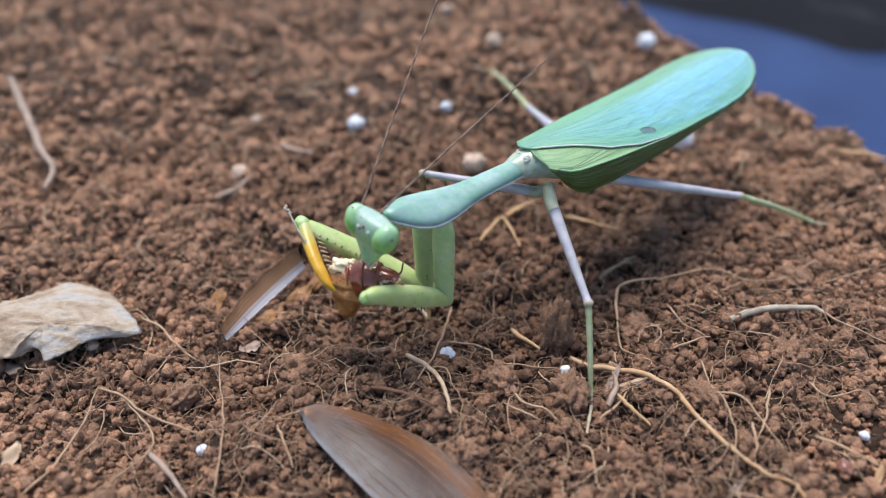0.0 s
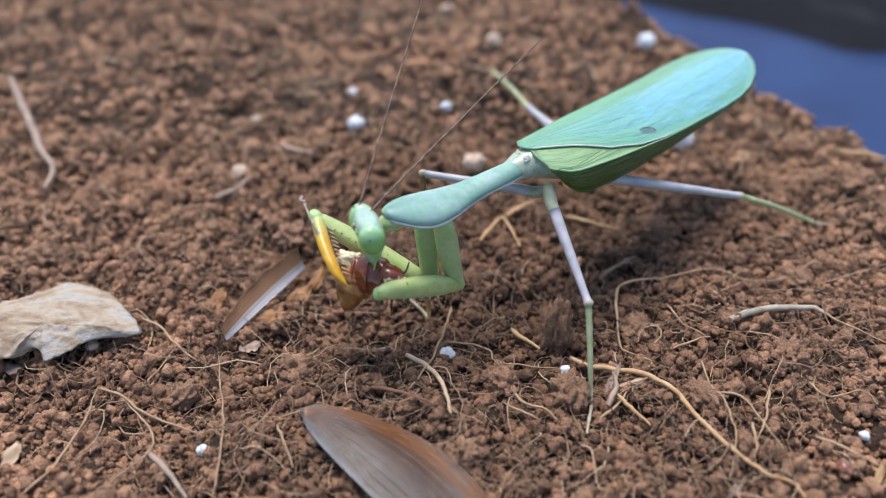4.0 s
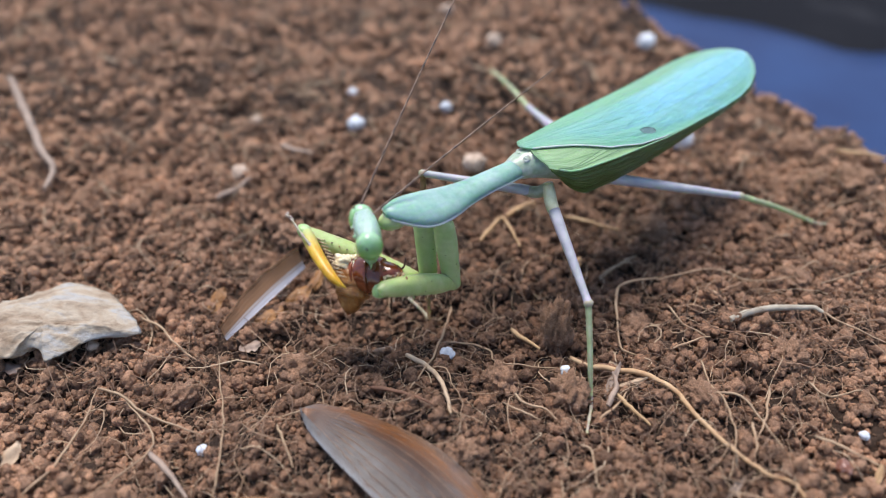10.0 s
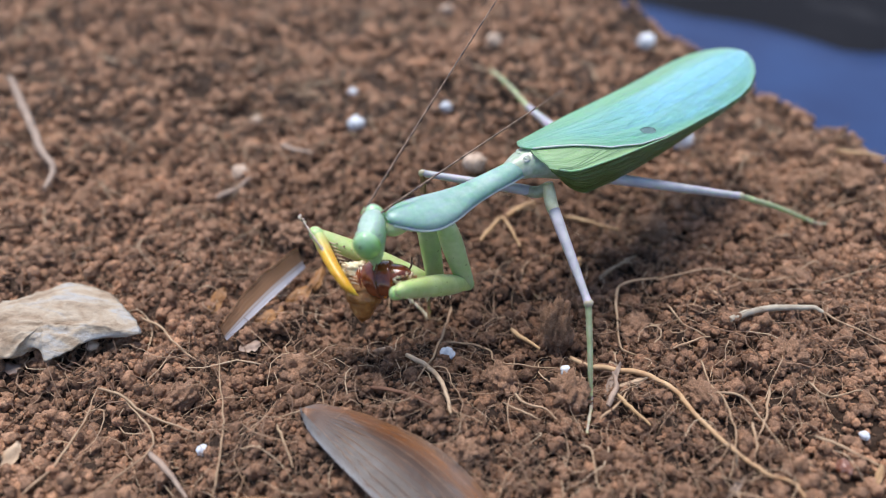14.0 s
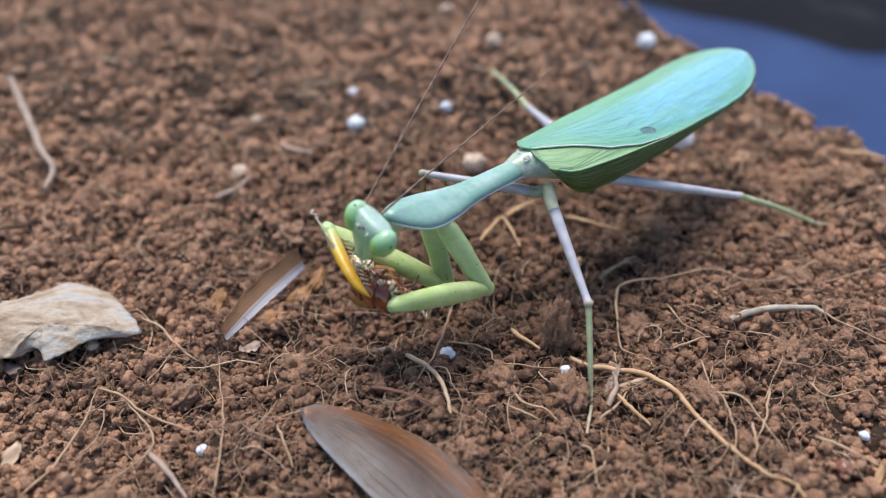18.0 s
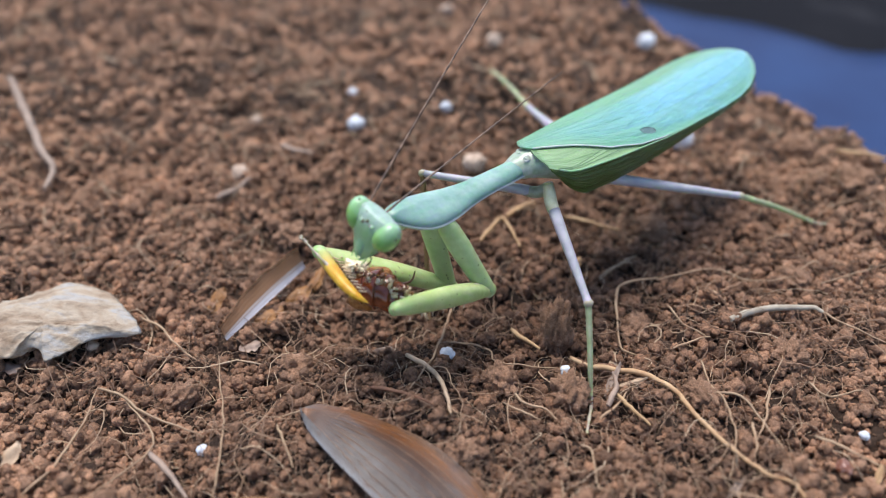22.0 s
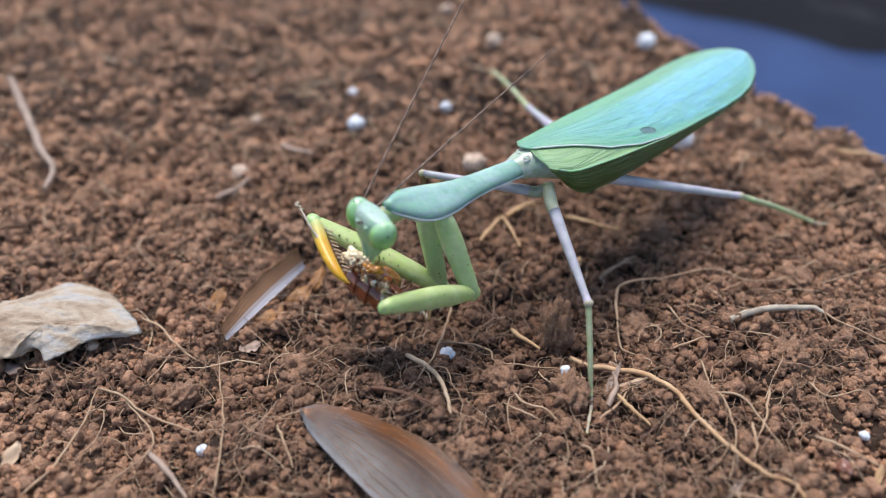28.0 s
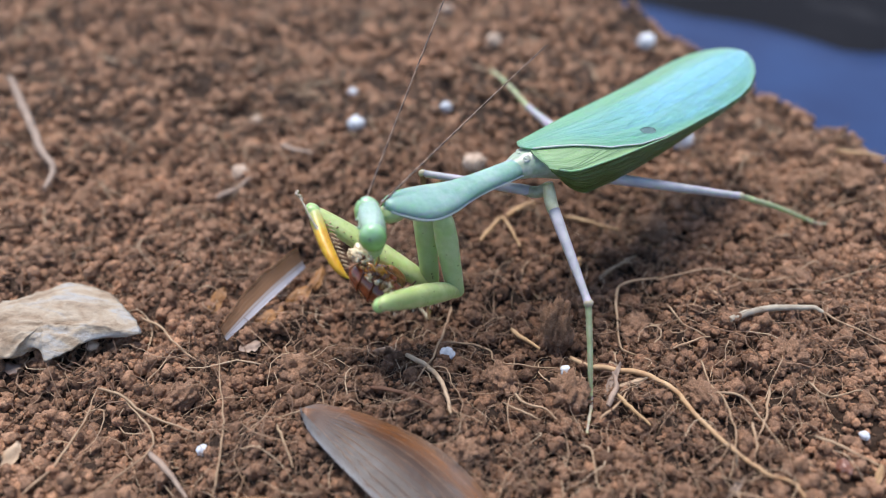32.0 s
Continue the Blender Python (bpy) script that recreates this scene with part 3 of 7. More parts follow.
def slab(outline, base, thick, dome, tilt, seed, rings=9, per=3):
    """A flat broken flake from a star-shaped outline; tilt is the rise per millimetre along x and y."""
    line = spline(list(outline) + [outline[0]], per)[:-1]
    line = [np.array(p[:2]) for p in line]
    mid = np.mean(line, axis=0)
    n = len(line)
    verts, faces = [], []
    for side in (1, 0):
        for r in range(rings + 1):
            f = (r / rings) ** 0.8
            for q in line:
                p = mid + (q - mid) * f
                w = noise.noise(Vector((p[0] * 0.22, p[1] * 0.3, seed))) * 1.3 + 0.7 * noise.noise(Vector((p[0] * 0.7, p[1] * 1.2, seed + 5))) + 0.35 * noise.noise(Vector((p[0] * 2.2, p[1] * 2.8, seed + 9)))
                z = base + tilt[0] * (p[0] - mid[0]) + tilt[1] * (p[1] - mid[1])
                rim = (1 - f ** 6)
                z += (thick + dome * (1 - f * f) + 0.5 * w) * (0.55 + 0.45 * rim) if side else -thick * 0.25 * rim + 0.25 * w
                jag = 1 + 0.05 * noise.noise(Vector((q[0] * 1.4, q[1] * 1.4, seed + side)))
                pp = mid + (p - mid) * jag * (1 if side else 0.86)
                verts.append((pp[0], pp[1], z))
    off = (rings + 1) * n
    for side in (0, 1):
        for r in range(rings):
            for j in range(n):
                j2 = (j + 1) % n
                q = (r * n + j, (r + 1) * n + j, (r + 1) * n + j2, r * n + j2)
                q = tuple(side * off + i for i in q)
                faces.append(q if side == 0 else q[::-1])
    for j in range(n):
        j2 = (j + 1) % n
        faces.append((rings * n + j, off + rings * n + j, off + rings * n + j2, rings * n + j2))
    return np.array(verts), faces


ROCK = [(-66, 69.5), (-64.5, 75), (-60.4, 77.2), (-57, 79), (-53.7, 80), (-48.5, 78.1), (-44.9, 75), (-41.4, 70.7), (-45.2, 70), (-48.2, 68.9),
        (-50.3, 67.3), (-52.8, 65.7), (-53.9, 67.2), (-55.4, 68.0), (-56.8, 67.4), (-57.6, 66.2), (-58.9, 66.1), (-62.5, 65.5)]
stone = thing("stone", slab(ROCK, 2.4, 1.1, 1.2, (0.01, 0.04), 3.0, 22, 6), M_STONE, (0, 0, 0), "pale beige flat broken stone with a notched rim", "stone")

for x, y, r, kind in ((-16.2, 122.0, 1.55, 0), (0.6, 126.9, 1.15, 0), (44.9, 156.4, 2.0, 0), (0.6, 67.6, 1.0, 0), (-29.2, 52.8, 0.72, 0), (44.4, 120.6, 2.4, 0),
                      (0.8, 171.5, 1.4, 1), (50.9, 53.8, 0.62, 0), (-17.9, 134.0, 0.9, 0), (10.4, 146.9, 1.6, 1), (-35.8, 109.6, 1.7, 1), (5.4, 108.8, 2.0, 1),
                      (-48.5, 69.9, 0.85, 1), (-56.9, 69.5, 0.75, 1), (-35.8, 125.7, 1.0, 1), (16.2, 64.6, 0.75, 0)):
    z = ground_z(x, y) + 0.9 * r + (0.7 if y < 100 else 0.3)
    shape = ball(r, r * 0.95, r * 0.9, 0.22 if kind == 0 else 0.35, 3, int(x * 7 + y))
    if kind == 0:
        thing("perlite_bead", shape, M_PERLITE, (x, y, z), "small white rough perlite bead lying on the soil", "perlite bead", "perlite beads on the soil")
    else:
        thing("pebble", shape, M_PEBBLE, (x, y, z), "small pale beige pebble half sunk in soil", "pebble", "pebbles on the soil")
thing("resin_drop", ball(0.95, 1.1, 0.85, 0.25, 3, 8), M_RESIN, (47.1, 49.7, ground_z(47.1, 49.7) + 0.5), "glossy reddish translucent droplet on the soil", "droplet")
thing("bark_chip", ball(1.9, 0.9, 0.9, 0.4, 3, 31), M_FIBRE["G"], (-7.9, 70.7, ground_z(-7.9, 70.7) + 0.5), "dark grey bark chip lying in the soil", "bark chip")

# larger clods
for x, y, rx, ry, rz, tilt in ((15.4, 70.6, 1.9, 1.7, 5.6, 6), (16.2, 60.5, 2.4, 2.0, 2.6, 20), (2.5, 51.5, 2.2, 1.6, 1.4, 0), (7.8, 63.5, 2.6, 2.2, 1.8, 30), (27, 73, 2.4, 2, 1.6, 0),
                           (-34, 62, 2.1, 1.7, 1.5, 10), (33, 60, 2.4, 1.8, 1.5, 0), (-20, 66, 2.2, 1.8, 1.6, 0), (22, 51, 2.2, 1.8, 1.7, 15), (46, 66, 2.4, 2.0, 1.6, 0),
                           (-45, 56, 2.2, 1.8, 1.3, 0), (52, 82, 2.8, 2.2, 1.7, 0), (-24, 92, 2.5, 2.2, 1.8, 0), (-62, 88, 2.6, 2.4, 1.8, 0), (34, 95, 2.6, 2.1, 1.8, 0), (70, 104, 3.2, 2.6, 2.2, 0), (66, 118, 3.2, 2.6, 2.4, 0)):
    thing("soil_clod", shifted(ball(rx, ry, rz, 0.62, 4, int(x * 3 + y), 2.4), 0, 0, 0, tilt, tilt * 0.4, x * 9), M_CLOD, (x, y, ground_z(x, y) + rz * 0.35),
          "rounded lump of crumbly brown soil", "soil clod", "clods on the soil heap")

# ---- fibres and roots ----
FIBRES = (
    (0.38, 'R', [(16.9, 66.3), (19.5, 64.8), (24.1, 63.8), (27.3, 62.0), (29.6, 59.6), (30.7, 56.5), (33.7, 51.5), (36.6, 48.0), (39.4, 46.6), (40.2, 44.7)]),
    (0.52, 'W', [(39.2, 71.6), (42.7, 73.0), (47.0, 74.0), (50.9, 73.9), (52.5, 72.9)]),
    (0.15, 'F', [(52.9, 73.5), (55.4, 70.8), (59.6, 68.0)]),
    (0.36, 'P', [(-4.9, 66.8), (-2.5, 64.6), (-0.7, 62.0), (0.4, 58.6), (1.0, 55.6)]),
    (0.15, 'F', [(-26.3, 46.4), (-26.5, 50.0), (-27.1, 55.7), (-28.0, 59.2), (-29.2, 63.0), (-30.5, 67.9)]),
    (0.17, 'F', [(-48.4, 46.5), (-46.2, 50.8), (-45.2, 57.2), (-45.3, 62.4)]),
    (0.20, 'F', [(-45.1, 62.4), (-41.8, 61.2), (-37.6, 58.3), (-33.5, 56.5), (-29.4, 54.5)]),
    (0.14, 'F', [(-40.8, 60.2), (-36.7, 56.3), (-35.4, 53.2), (-36.8, 50.8), (-39.3, 48.4), (-40.4, 46.1)]),
    (0.40, 'G', [(-35.4, 52.3), (-32.2, 49.3), (-29.3, 46.1)]),
    (0.22, 'F', [(24.4, 73.2), (25.0, 77.6), (26.3, 80.4), (29.6, 80.8), (31.7, 81.0)]),
    (0.17, 'F', [(24.4, 73.2), (24.0, 68.4), (25.7, 66.3)]),
    (0.31, 'F', [(23.3, 82.0), (26.1, 84.3), (29.5, 86.5)]),
    (0.14, 'F', [(33.8, 65.0), (34.1, 61.4), (35.2, 57.8), (35.1, 53.6), (33.4, 48.9), (32.6, 47.4)]),
    (0.17, 'F', [(34.1, 59.8), (37.3, 58.9), (38.9, 55.1), (39.9, 51.1)]),
    (0.14, 'F', [(31.6, 74.9), (33.1, 71.4), (35.5, 68.8)]),
    (0.17, 'F', [(30.6, 67.1), (33.1, 68.1), (35.9, 68.8)]),
    (0.19, 'F', [(44.3, 53.1), (47.1, 51.5), (51.1, 48.6)]),
    (0.20, 'F', [(1.3, 78.2), (0.1, 73.0), (-1.8, 65.1), (-4.2, 59.7)]),
    (0.30, 'D', [(-9.2, 60.4), (-5.9, 59.2), (-1.3, 57.0)]),
    (0.15, 'F', [(-0.3, 70.3), (3.6, 69.8), (6.2, 68.0), (6.9, 66.1), (10.9, 65.0), (15.0, 64.6)]),
    (0.17, 'F', [(9.0, 59.7), (10.0, 58.4), (12.7, 57.4), (14.0, 56.1)]),
    (0.15, 'F', [(7.5, 58.2), (10.2, 56.7), (11.9, 55.8)]),
    (0.36, 'T', [(9.6, 72.6), (11.0, 70.6), (13.1, 68.1)]),
    (0.34, 'T', [(5.8, 90.0), (8.3, 94.1), (9.7, 95.5), (10.9, 92.9), (12.0, 89.1)]),
    (0.38, 'T', [(19.9, 96.5), (23.4, 95.2), (28.1, 93.0)]),
    (0.42, 'T', [(10.2, 96.1), (13.7, 99.1), (16.1, 100.4)]),
    (0.14, 'F', [(-19.9, 56.6), (-17.8, 57.1), (-16.3, 56.7)]),
    (0.17, 'F', [(-20.4, 55.5), (-18.5, 51.8), (-17.5, 49.6)]),
    (0.14, 'F', [(16.3, 52.4), (17.5, 51.5), (17.5, 47.5), (17.8, 45.9)]),
    (0.30, 'T', [(22.0, 60.0), (23.6, 57.2), (25.2, 55.0)]),
    (0.20, 'F', [(19.3, 56.2), (21.7, 58.3), (23.9, 61.0)]),
    (0.40, 'G', [(20.6, 58.1), (22.1, 60.8), (22.2, 63.7)]),
    (0.20, 'F', [(-43.1, 74.7), (-39.8, 73.0), (-37.0, 69.9), (-33.2, 66.9)]),
    (0.80, 'G', [(-86.4, 136.8), (-75.2, 119.3), (-70.4, 111.5), (-67.1, 107.5), (-66.5, 101.7)]),
    (0.45, 'G', [(-28.9, 114.9), (-26.5, 113.1), (-22.8, 111.8)]),
    (0.50, 'G', [(-37.8, 101.1), (-35.0, 104.0), (-33.2, 107.1)]),
    (0.14, 'F', [(54.7, 79.3), (59.6, 81.2), (66.4, 83.8)]),
    (0.38, 'T', [(70.1, 113.3), (74.3, 111.6), (77.2, 109.7)]),
    (0.17, 'F', [(41.3, 60.3), (39.5, 56.0), (36.9, 52.0)]),
    (0.20, 'F', [(37.5, 55.1), (37.0, 51.8), (36.2, 50.0)]),
    (0.14, 'F', [(31.2, 80.5), (40.0, 82.8), (45.0, 80.0), (53.0, 81.4)]),
    (0.14, 'F', [(46.6, 61.3), (47.5, 59.6), (49.3, 59.0), (53.4, 60.1), (53.9, 57.8)]),
)
KIND = {"F": ("coir_fibre", "thin pale brown coir fibre lying on soil", "fibre", "fibres on the soil"), "R": ("root", "tan wiry root lying across the soil", "root", "roots on the soil"),
        "W": ("pale_root", "thick bleached whitish root lying on soil", "root", "roots on the soil"), "D": ("twig", "short reddish-brown twig lying on soil", "twig", "twigs on the soil"), "P": ("pale_root", "thick pale peeled root lying on soil", "root", "roots on the soil"), "T": ("straw", "short broken straw-coloured stalk on soil", "straw", "straws on the soil"),
        "G": ("dry_stalk", "grey-brown dry stalk lying on the soil", "stalk", "stalks on the soil")}
for r, kind, pts in FIBRES:
    x0, y0 = pts[0]
    flat = spline([(x, y, 0) for x, y in pts], 5)
    zs = np.array([float(broad(np.array([q[0]]), np.array([q[1]]))[0]) for q in flat]) + 2.95 + r
    zs += np.array([0.45 * noise.noise(Vector((q[0] * 0.4, q[1] * 0.4, r * 9))) for q in flat])
    line = [(q[0] - x0 + 0.18 * noise.noise(Vector((q[0], q[1], 3))), q[1] - y0 + 0.18 * noise.noise(Vector((q[0], q[1], 8))), z - zs[0]) for q, z in zip(flat, zs)]
    name, label, cat, grp = KIND[kind]
    thing(name, tube(line, lambda s, r=r: r * (1 - 0.55 * s * s) * (0.75 + 0.25 * min(1, s * 8)), 7), M_FIBRE[kind], (x0, y0, zs[0]), label, cat, grp)


def stray_fibres(name, count, near, far, seed, rlo, rhi):
    rs = np.random.default_rng(seed)
    vs, ts, k0 = [], [], 0
    for i in range(count):
        y = near + (far - near) * rs.random()
        x = (rs.random() * 2 - 1) * (0.70 * y + 10)
        if 0.876 * x + 0.482 * y > 130:
            continue
        ang, bend = rs.random() * 6.283, rs.normal() * 0.35
        length = rs.uniform(2.5, 11)
        steps = 7
        p = [(x, y)]
        for s in range(steps):
            ang += bend + rs.normal() * 0.28
            p.append((p[-1][0] + math.cos(ang) * length / steps, p[-1][1] + math.sin(ang) * length / steps))
        p = np.array(p)
        z = soil_height(p[:, 0], p[:, 1])
        z = np.convolve(np.concatenate([z[:1], z, z[-1:]]), [0.25, 0.5, 0.25], "valid") + rs.uniform(0.3, 1.1)
        arch = rs.uniform(-0.6, 2.0) * np.sin(np.linspace(0, math.pi, steps + 1))
        r = rlo * (rhi / rlo) ** (rs.random() ** 1.6)
        v, f = tube(np.stack([p[:, 0], p[:, 1], z + np.maximum(arch, -0.3)], 1), lambda s: r * (1 - 0.5 * s), 4)
        q = np.array([g for g in f if len(g) == 4 and g[0] < len(v)])
        vs.append(v)
        ts.append(np.concatenate([q[:, [0, 1, 2]], q[:, [0, 2, 3]]]) + k0)
        k0 += len(v)
    ob = new(name, tri_mesh(name, np.concatenate(vs), np.concatenate(ts), M_STRAY))
    return tagged(ob, "tangled hair-thin brown coir fibres strewn over the soil", "fibres", "", "stuff")


stray_fibres("stray_fibres", 4200, 34, 120, 9, 0.03, 0.12)
stray_fibres("far_stray_fibres", 1500, 112, 225, 10, 0.08, 0.24)

# dry husks and films lying about
def husk(x, y, length, width, turn, rise, mat, label):
    def f(u, v):
        w = width * math.sin(math.pi * (0.08 + 0.84 * u)) ** 0.7 * (1 + 0.45 * noise.noise(Vector((u * 5, x, y))) + 0.3 * noise.noise(Vector((u * 13, y, v * 3))))
        return (length * (u - 0.5), w * (v - 0.5), rise * u + 0.5 * width * math.sin(math.pi * v) * 0.5 + 0.5 * noise.noise(Vector((u * 3 + x, v * 2, y))))
    vv, ff, tt = sheet(f, 14, 9, 0.1)
    vv, ff = shifted((vv, ff), 0, 0, 0, 0, 0, turn)
    thing("husk_flake", (vv, ff, tt), mat, (x, y, ground_z(x, y) + 0.5), label, "husk flake", "husk flakes on the soil")


for x, y, length, width, turn, rise, mat, label in (
        (-33.2, 78.6, 3.6, 2.2, 60, 1.5, M_FILM, "thin orange-brown insect film on the soil"), (-21.5, 80.0, 5.0, 2.6, 40, 0.8, M_FILM, "thin orange-brown insect film on the soil"),
        (-19.2, 84.2, 4.0, 2.0, 70, 1.2, M_FILM, "thin orange-brown insect film on the soil"), (-25.0, 75.5, 4.4, 2.2, 30, 0.4, M_FILM, "thin orange-brown insect film on the soil"),
        (-58.6, 66.6, 3.6, 2.0, -30, 0.8, M_FIBRE["G"], "grey-brown dry husk flake on the soil"), (-52.5, 52.3, 3.4, 2.0, 70, 1.0, M_FIBRE["P"], "pale papery husk flake on the soil"),
        (22.0, 62.6, 5.0, 1.0, 60, 1.6, M_FIBRE["G"], "grey-brown dry husk flake on the soil"), (22.6, 65.2, 4.2, 1.2, 80, 2.0, M_FIBRE["P"], "pale papery husk flake on the soil"),
        (24.5, 62.0, 4.5, 0.7, 15, 0.6, M_FIBRE["P"], "pale papery husk flake on the soil"), (33.6, 47.1, 3.6, 0.9, 40, 1.0, M_FIBRE["G"], "grey-brown dry husk flake on the soil"),
        (14.6, 100.0, 4.4, 1.7, 25, 1.0, M_FILM, "thin orange-brown insect film on the soil"), (50.0, 47.9, 3.0, 0.8, 60, 1.0, M_FIBRE["T"], "straw-coloured husk flake on the soil"),
        (-26.9, 70.4, 3.0, 2.4, 10, 0.6, M_FIBRE["G"], "grey-brown dry husk flake on the soil"), (20.5, 87.0, 2.8, 1.6, 50, 0.9, M_FIBRE["T"], "straw-coloured husk flake on the soil")):
    husk(x, y, length, width, turn, rise, mat, label)

# ---- discarded insect wings ----
UP = [(-17.6, 57.2), (-15, 57.6), (-10, 56.4), (-4.4, 54), (0.4, 50.8), (4.2, 46.6), (6.6, 42.4)]
LO = [(-17.4, 56.2), (-16, 53.5), (-12.8, 49.8), (-9.3, 46.3), (-5.9, 43), (-3, 40), (1.0, 37.2)]
up_line, lo_line = spline([(*p, 0) for p in UP], 6), spline([(*p, 0) for p in LO], 6)


def dead_wing(u, v):
    i = u * (len(up_line) - 1)
    j = min(int(i), len(up_line) - 2)
    f = i - j
    a = lo_line[j] * (1 - f) + lo_line[j + 1] * f
    b = up_line[j] * (1 - f) + up_line[j + 1] * f
    p = a + (b - a) * v
    z = 4.2 + 0.8 * math.sin(math.pi * v) - 0.3 * v + 0.4 * math.sin(u * 5) + 0.045 * math.cos(v * 200) * min(1, 2.5 * u) + 0.2 * math.sin(v * 7 + u * 9) * v
    return (p[0], p[1], z)


v, f, uv = sheet(dead_wing, 44, 260, 0.12)
dead = thing("insect_wing", (v, f, uv), M_WING_DEAD, (0, 0, 0), "detached translucent brown ribbed insect wing lying on soil", "insect wing", "discarded insect wings")
for i in range(9):
    s = 0.08 + 0.1 * i
    part("vein", tube([Vector(dead_wing(0.03 + 0.97 * t / 14, 0.5 + (s - 0.5) * (0.35 + 0.65 * min(1, t / 7)))) + Vector((0, 0, 0.02)) for t in range(15)], lambda q: 0.06 * (1 - 0.5 * q), 5), M_VEIN_DEAD, dead)


def wing_strip(a, b, width, height, curl):
    """A narrow curled wing from a to b, standing on its long edge."""
    a, b = np.array(a, float), np.array(b, float)
    along = (b - a) / np.linalg.norm(b - a)
    side = np.array([-along[1], along[0], 0.0])

    def f(u, v):
        w = width * (0.12 + 0.9 * math.sin(math.pi * (0.06 + 0.84 * u)) ** 0.8) * (1 + 0.06 * math.sin(u * 23) * v)
        ang = curl * v
        return a + (b - a) * u + side * w * v * math.cos(ang) + np.array([0, 0, 1.0]) * (height * math.sin(ang * 1.2) * (0.6 + 0.4 * u) + 0.02 * math.sin(v * 40))
    return f


thing("insect_wing", sheet(wing_strip((-29.8, 70.2, 1.8), (-20.6, 83.6, 3.0), 3.3, 4.0, 0.9), 40, 30, 0.12), M_WING_CURL, (0, 0, 0),
      "curled brown insect wing with a whitish edge standing in soil", "insect wing", "discarded insect wings")
thing("insect_wing", sheet(lambda u, v: (-28 + 14 * u, 43.5 + 3.0 * v * math.sin(math.pi * (0.1 + 0.8 * u)) - 0.5 * u, 2.4 + 0.9 * math.sin(math.pi * v)), 30, 20, 0.12), M_WING_CURL, (0, 0, 0),
      "small flat brown insect wing lying on soil", "insect wing", "discarded insect wings")

# ---- the mantis ----
BASE = Vector((20.0, 86.0, 0.0))
mantis = new("mantis")
mantis.location = BASE * MM
tagged(mantis, "pale green female praying mantis standing on soil and eating a cockroach", "mantis")
REAR = np.array([11.07, 84.52, 22.0])


# prothorax: x runs forwards to the neck, z up, its joint with the trunk at the origin
PRO = [(-1.2, 0.1, -0.6, 1.0, 0.9), (0.6, 0.2, -0.7, 1.5, 1.2), (3.5, 0.3, -0.9, 1.55, 1.15), (7.5, 0.35, -1.2, 1.65, 1.15), (10.5, 0.4, -1.5, 1.95, 1.2), (13.0, 0.45, -1.7, 2.5, 1.35),
       (15.5, 0.45, -1.6, 2.95, 1.5), (17.5, 0.4, -1.35, 2.95, 1.5), (19.3, 0.25, -0.9, 2.5, 1.35), (20.9, 0.1, -0.45, 1.7, 1.1), (21.9, 0, -0.2, 1.0, 0.8), (22.3, 0, -0.1, 0.35, 0.35)]
PROTHORAX = part("prothorax", limb(PRO, 20, 2.2), M_PRONOTUM, mantis, "long pale blue-green shield of the prothorax")
for s in (1, -1):
    part("margin", tube(spline([(x, cy + s * (ry + 0.0), cz - 0.15) for x, cy, cz, ry, rz in PRO[1:-1]], 4), 0.14, 6), M_WHITE_EDGE, PROTHORAX)
part("neck", shifted(ball(2.3, 1.4, 1.3, 0.08, 3, 4), 20.8, 0.2, -1.3), M_COXA, PROTHORAX, "soft green neck membrane")

# trunk: x backwards along the body, y to the far side, z up
AX = Vector((0.81, 0.586, -0.02)).normalized()
LAT = Vector((-0.586, 0.81, 0)).normalized()
NRM = AX.cross(LAT).normalized()
TRUNK = Matrix((AX, LAT, NRM)).transposed().to_4x4()
TRUNK.translation = (Vector(REAR) - BASE) * MM
part("thorax", limb([(-3.2, 0.2, -1.1, 1.2, 1.0), (-1.2, 0.1, -0.7, 2.0, 1.6), (1.2, -0.3, -0.5, 2.8, 2.2), (3.5, -0.8, -1.0, 3.3, 2.5), (6, -0.8, -1.8, 3.2, 2.7), (9, -0.3, -2.3, 2.9, 2.7), (13, 0, -2.6, 3.0, 2.6)], 18), M_THORAX, mantis, "pale jointed trunk behind the shield", TRUNK)
for x, y, r in ((-0.6, -0.9, 0.5), (0.4, -1.8, 0.5), (1.2, -0.6, 0.45), (-0.4, 1.0, 0.5), (0.2, 0.3, 0.45)):
    z = -0.65 + 1.95 * math.sqrt(1 - ((y + 0.2) / 2.7) ** 2)
    part("wing_hinge", shifted(ball(r * 1.2, r * 0.8, r * 0.35, 0.6, 3, int(x * 10 + y * 7)), x, y, z - 0.25, y * -22, 0, 20 + 30 * y), M_THORAX, mantis, "", TRUNK)
abd = part("abdomen", limb([(9, 0, -2.4, 2.6, 2.4), (15, 0, -2.6, 3.6, 2.6), (24, 0, -2.6, 4.0, 2.6), (33, 0, -2.4, 3.6, 2.3), (40, 0, -2.0, 2.2, 1.5), (43, 0, -1.7, 0.6, 0.5)], 18), M_ABDOMEN, mantis, "green abdomen under the wings", TRUNK)
for i in range(6):
    x = 13 + 4.6 * i
    part("segment_ring", tube([(x + 0.2 * math.sin(a), math.cos(a) * (3.55 - 0.08 * (i - 2) ** 2), -2.6 + math.sin(a) * 2.5) for a in np.linspace(math.pi, 2 * math.pi, 15)], 0.14, 5), M_ABDOMEN, abd)

WL = 47.6
WU = (0, 0.05, 0.1, 0.2, 0.3, 0.4, 0.5, 0.6, 0.7, 0.8, 0.88, 0.94, 0.98, 1.0)
FAR_EDGE = (2.7, 2.9, 3.1, 3.6, 3.95, 4.5, 5.3, 6.4, 7.5, 8.2, 8.2, 6.8, 4.9, 2.6)
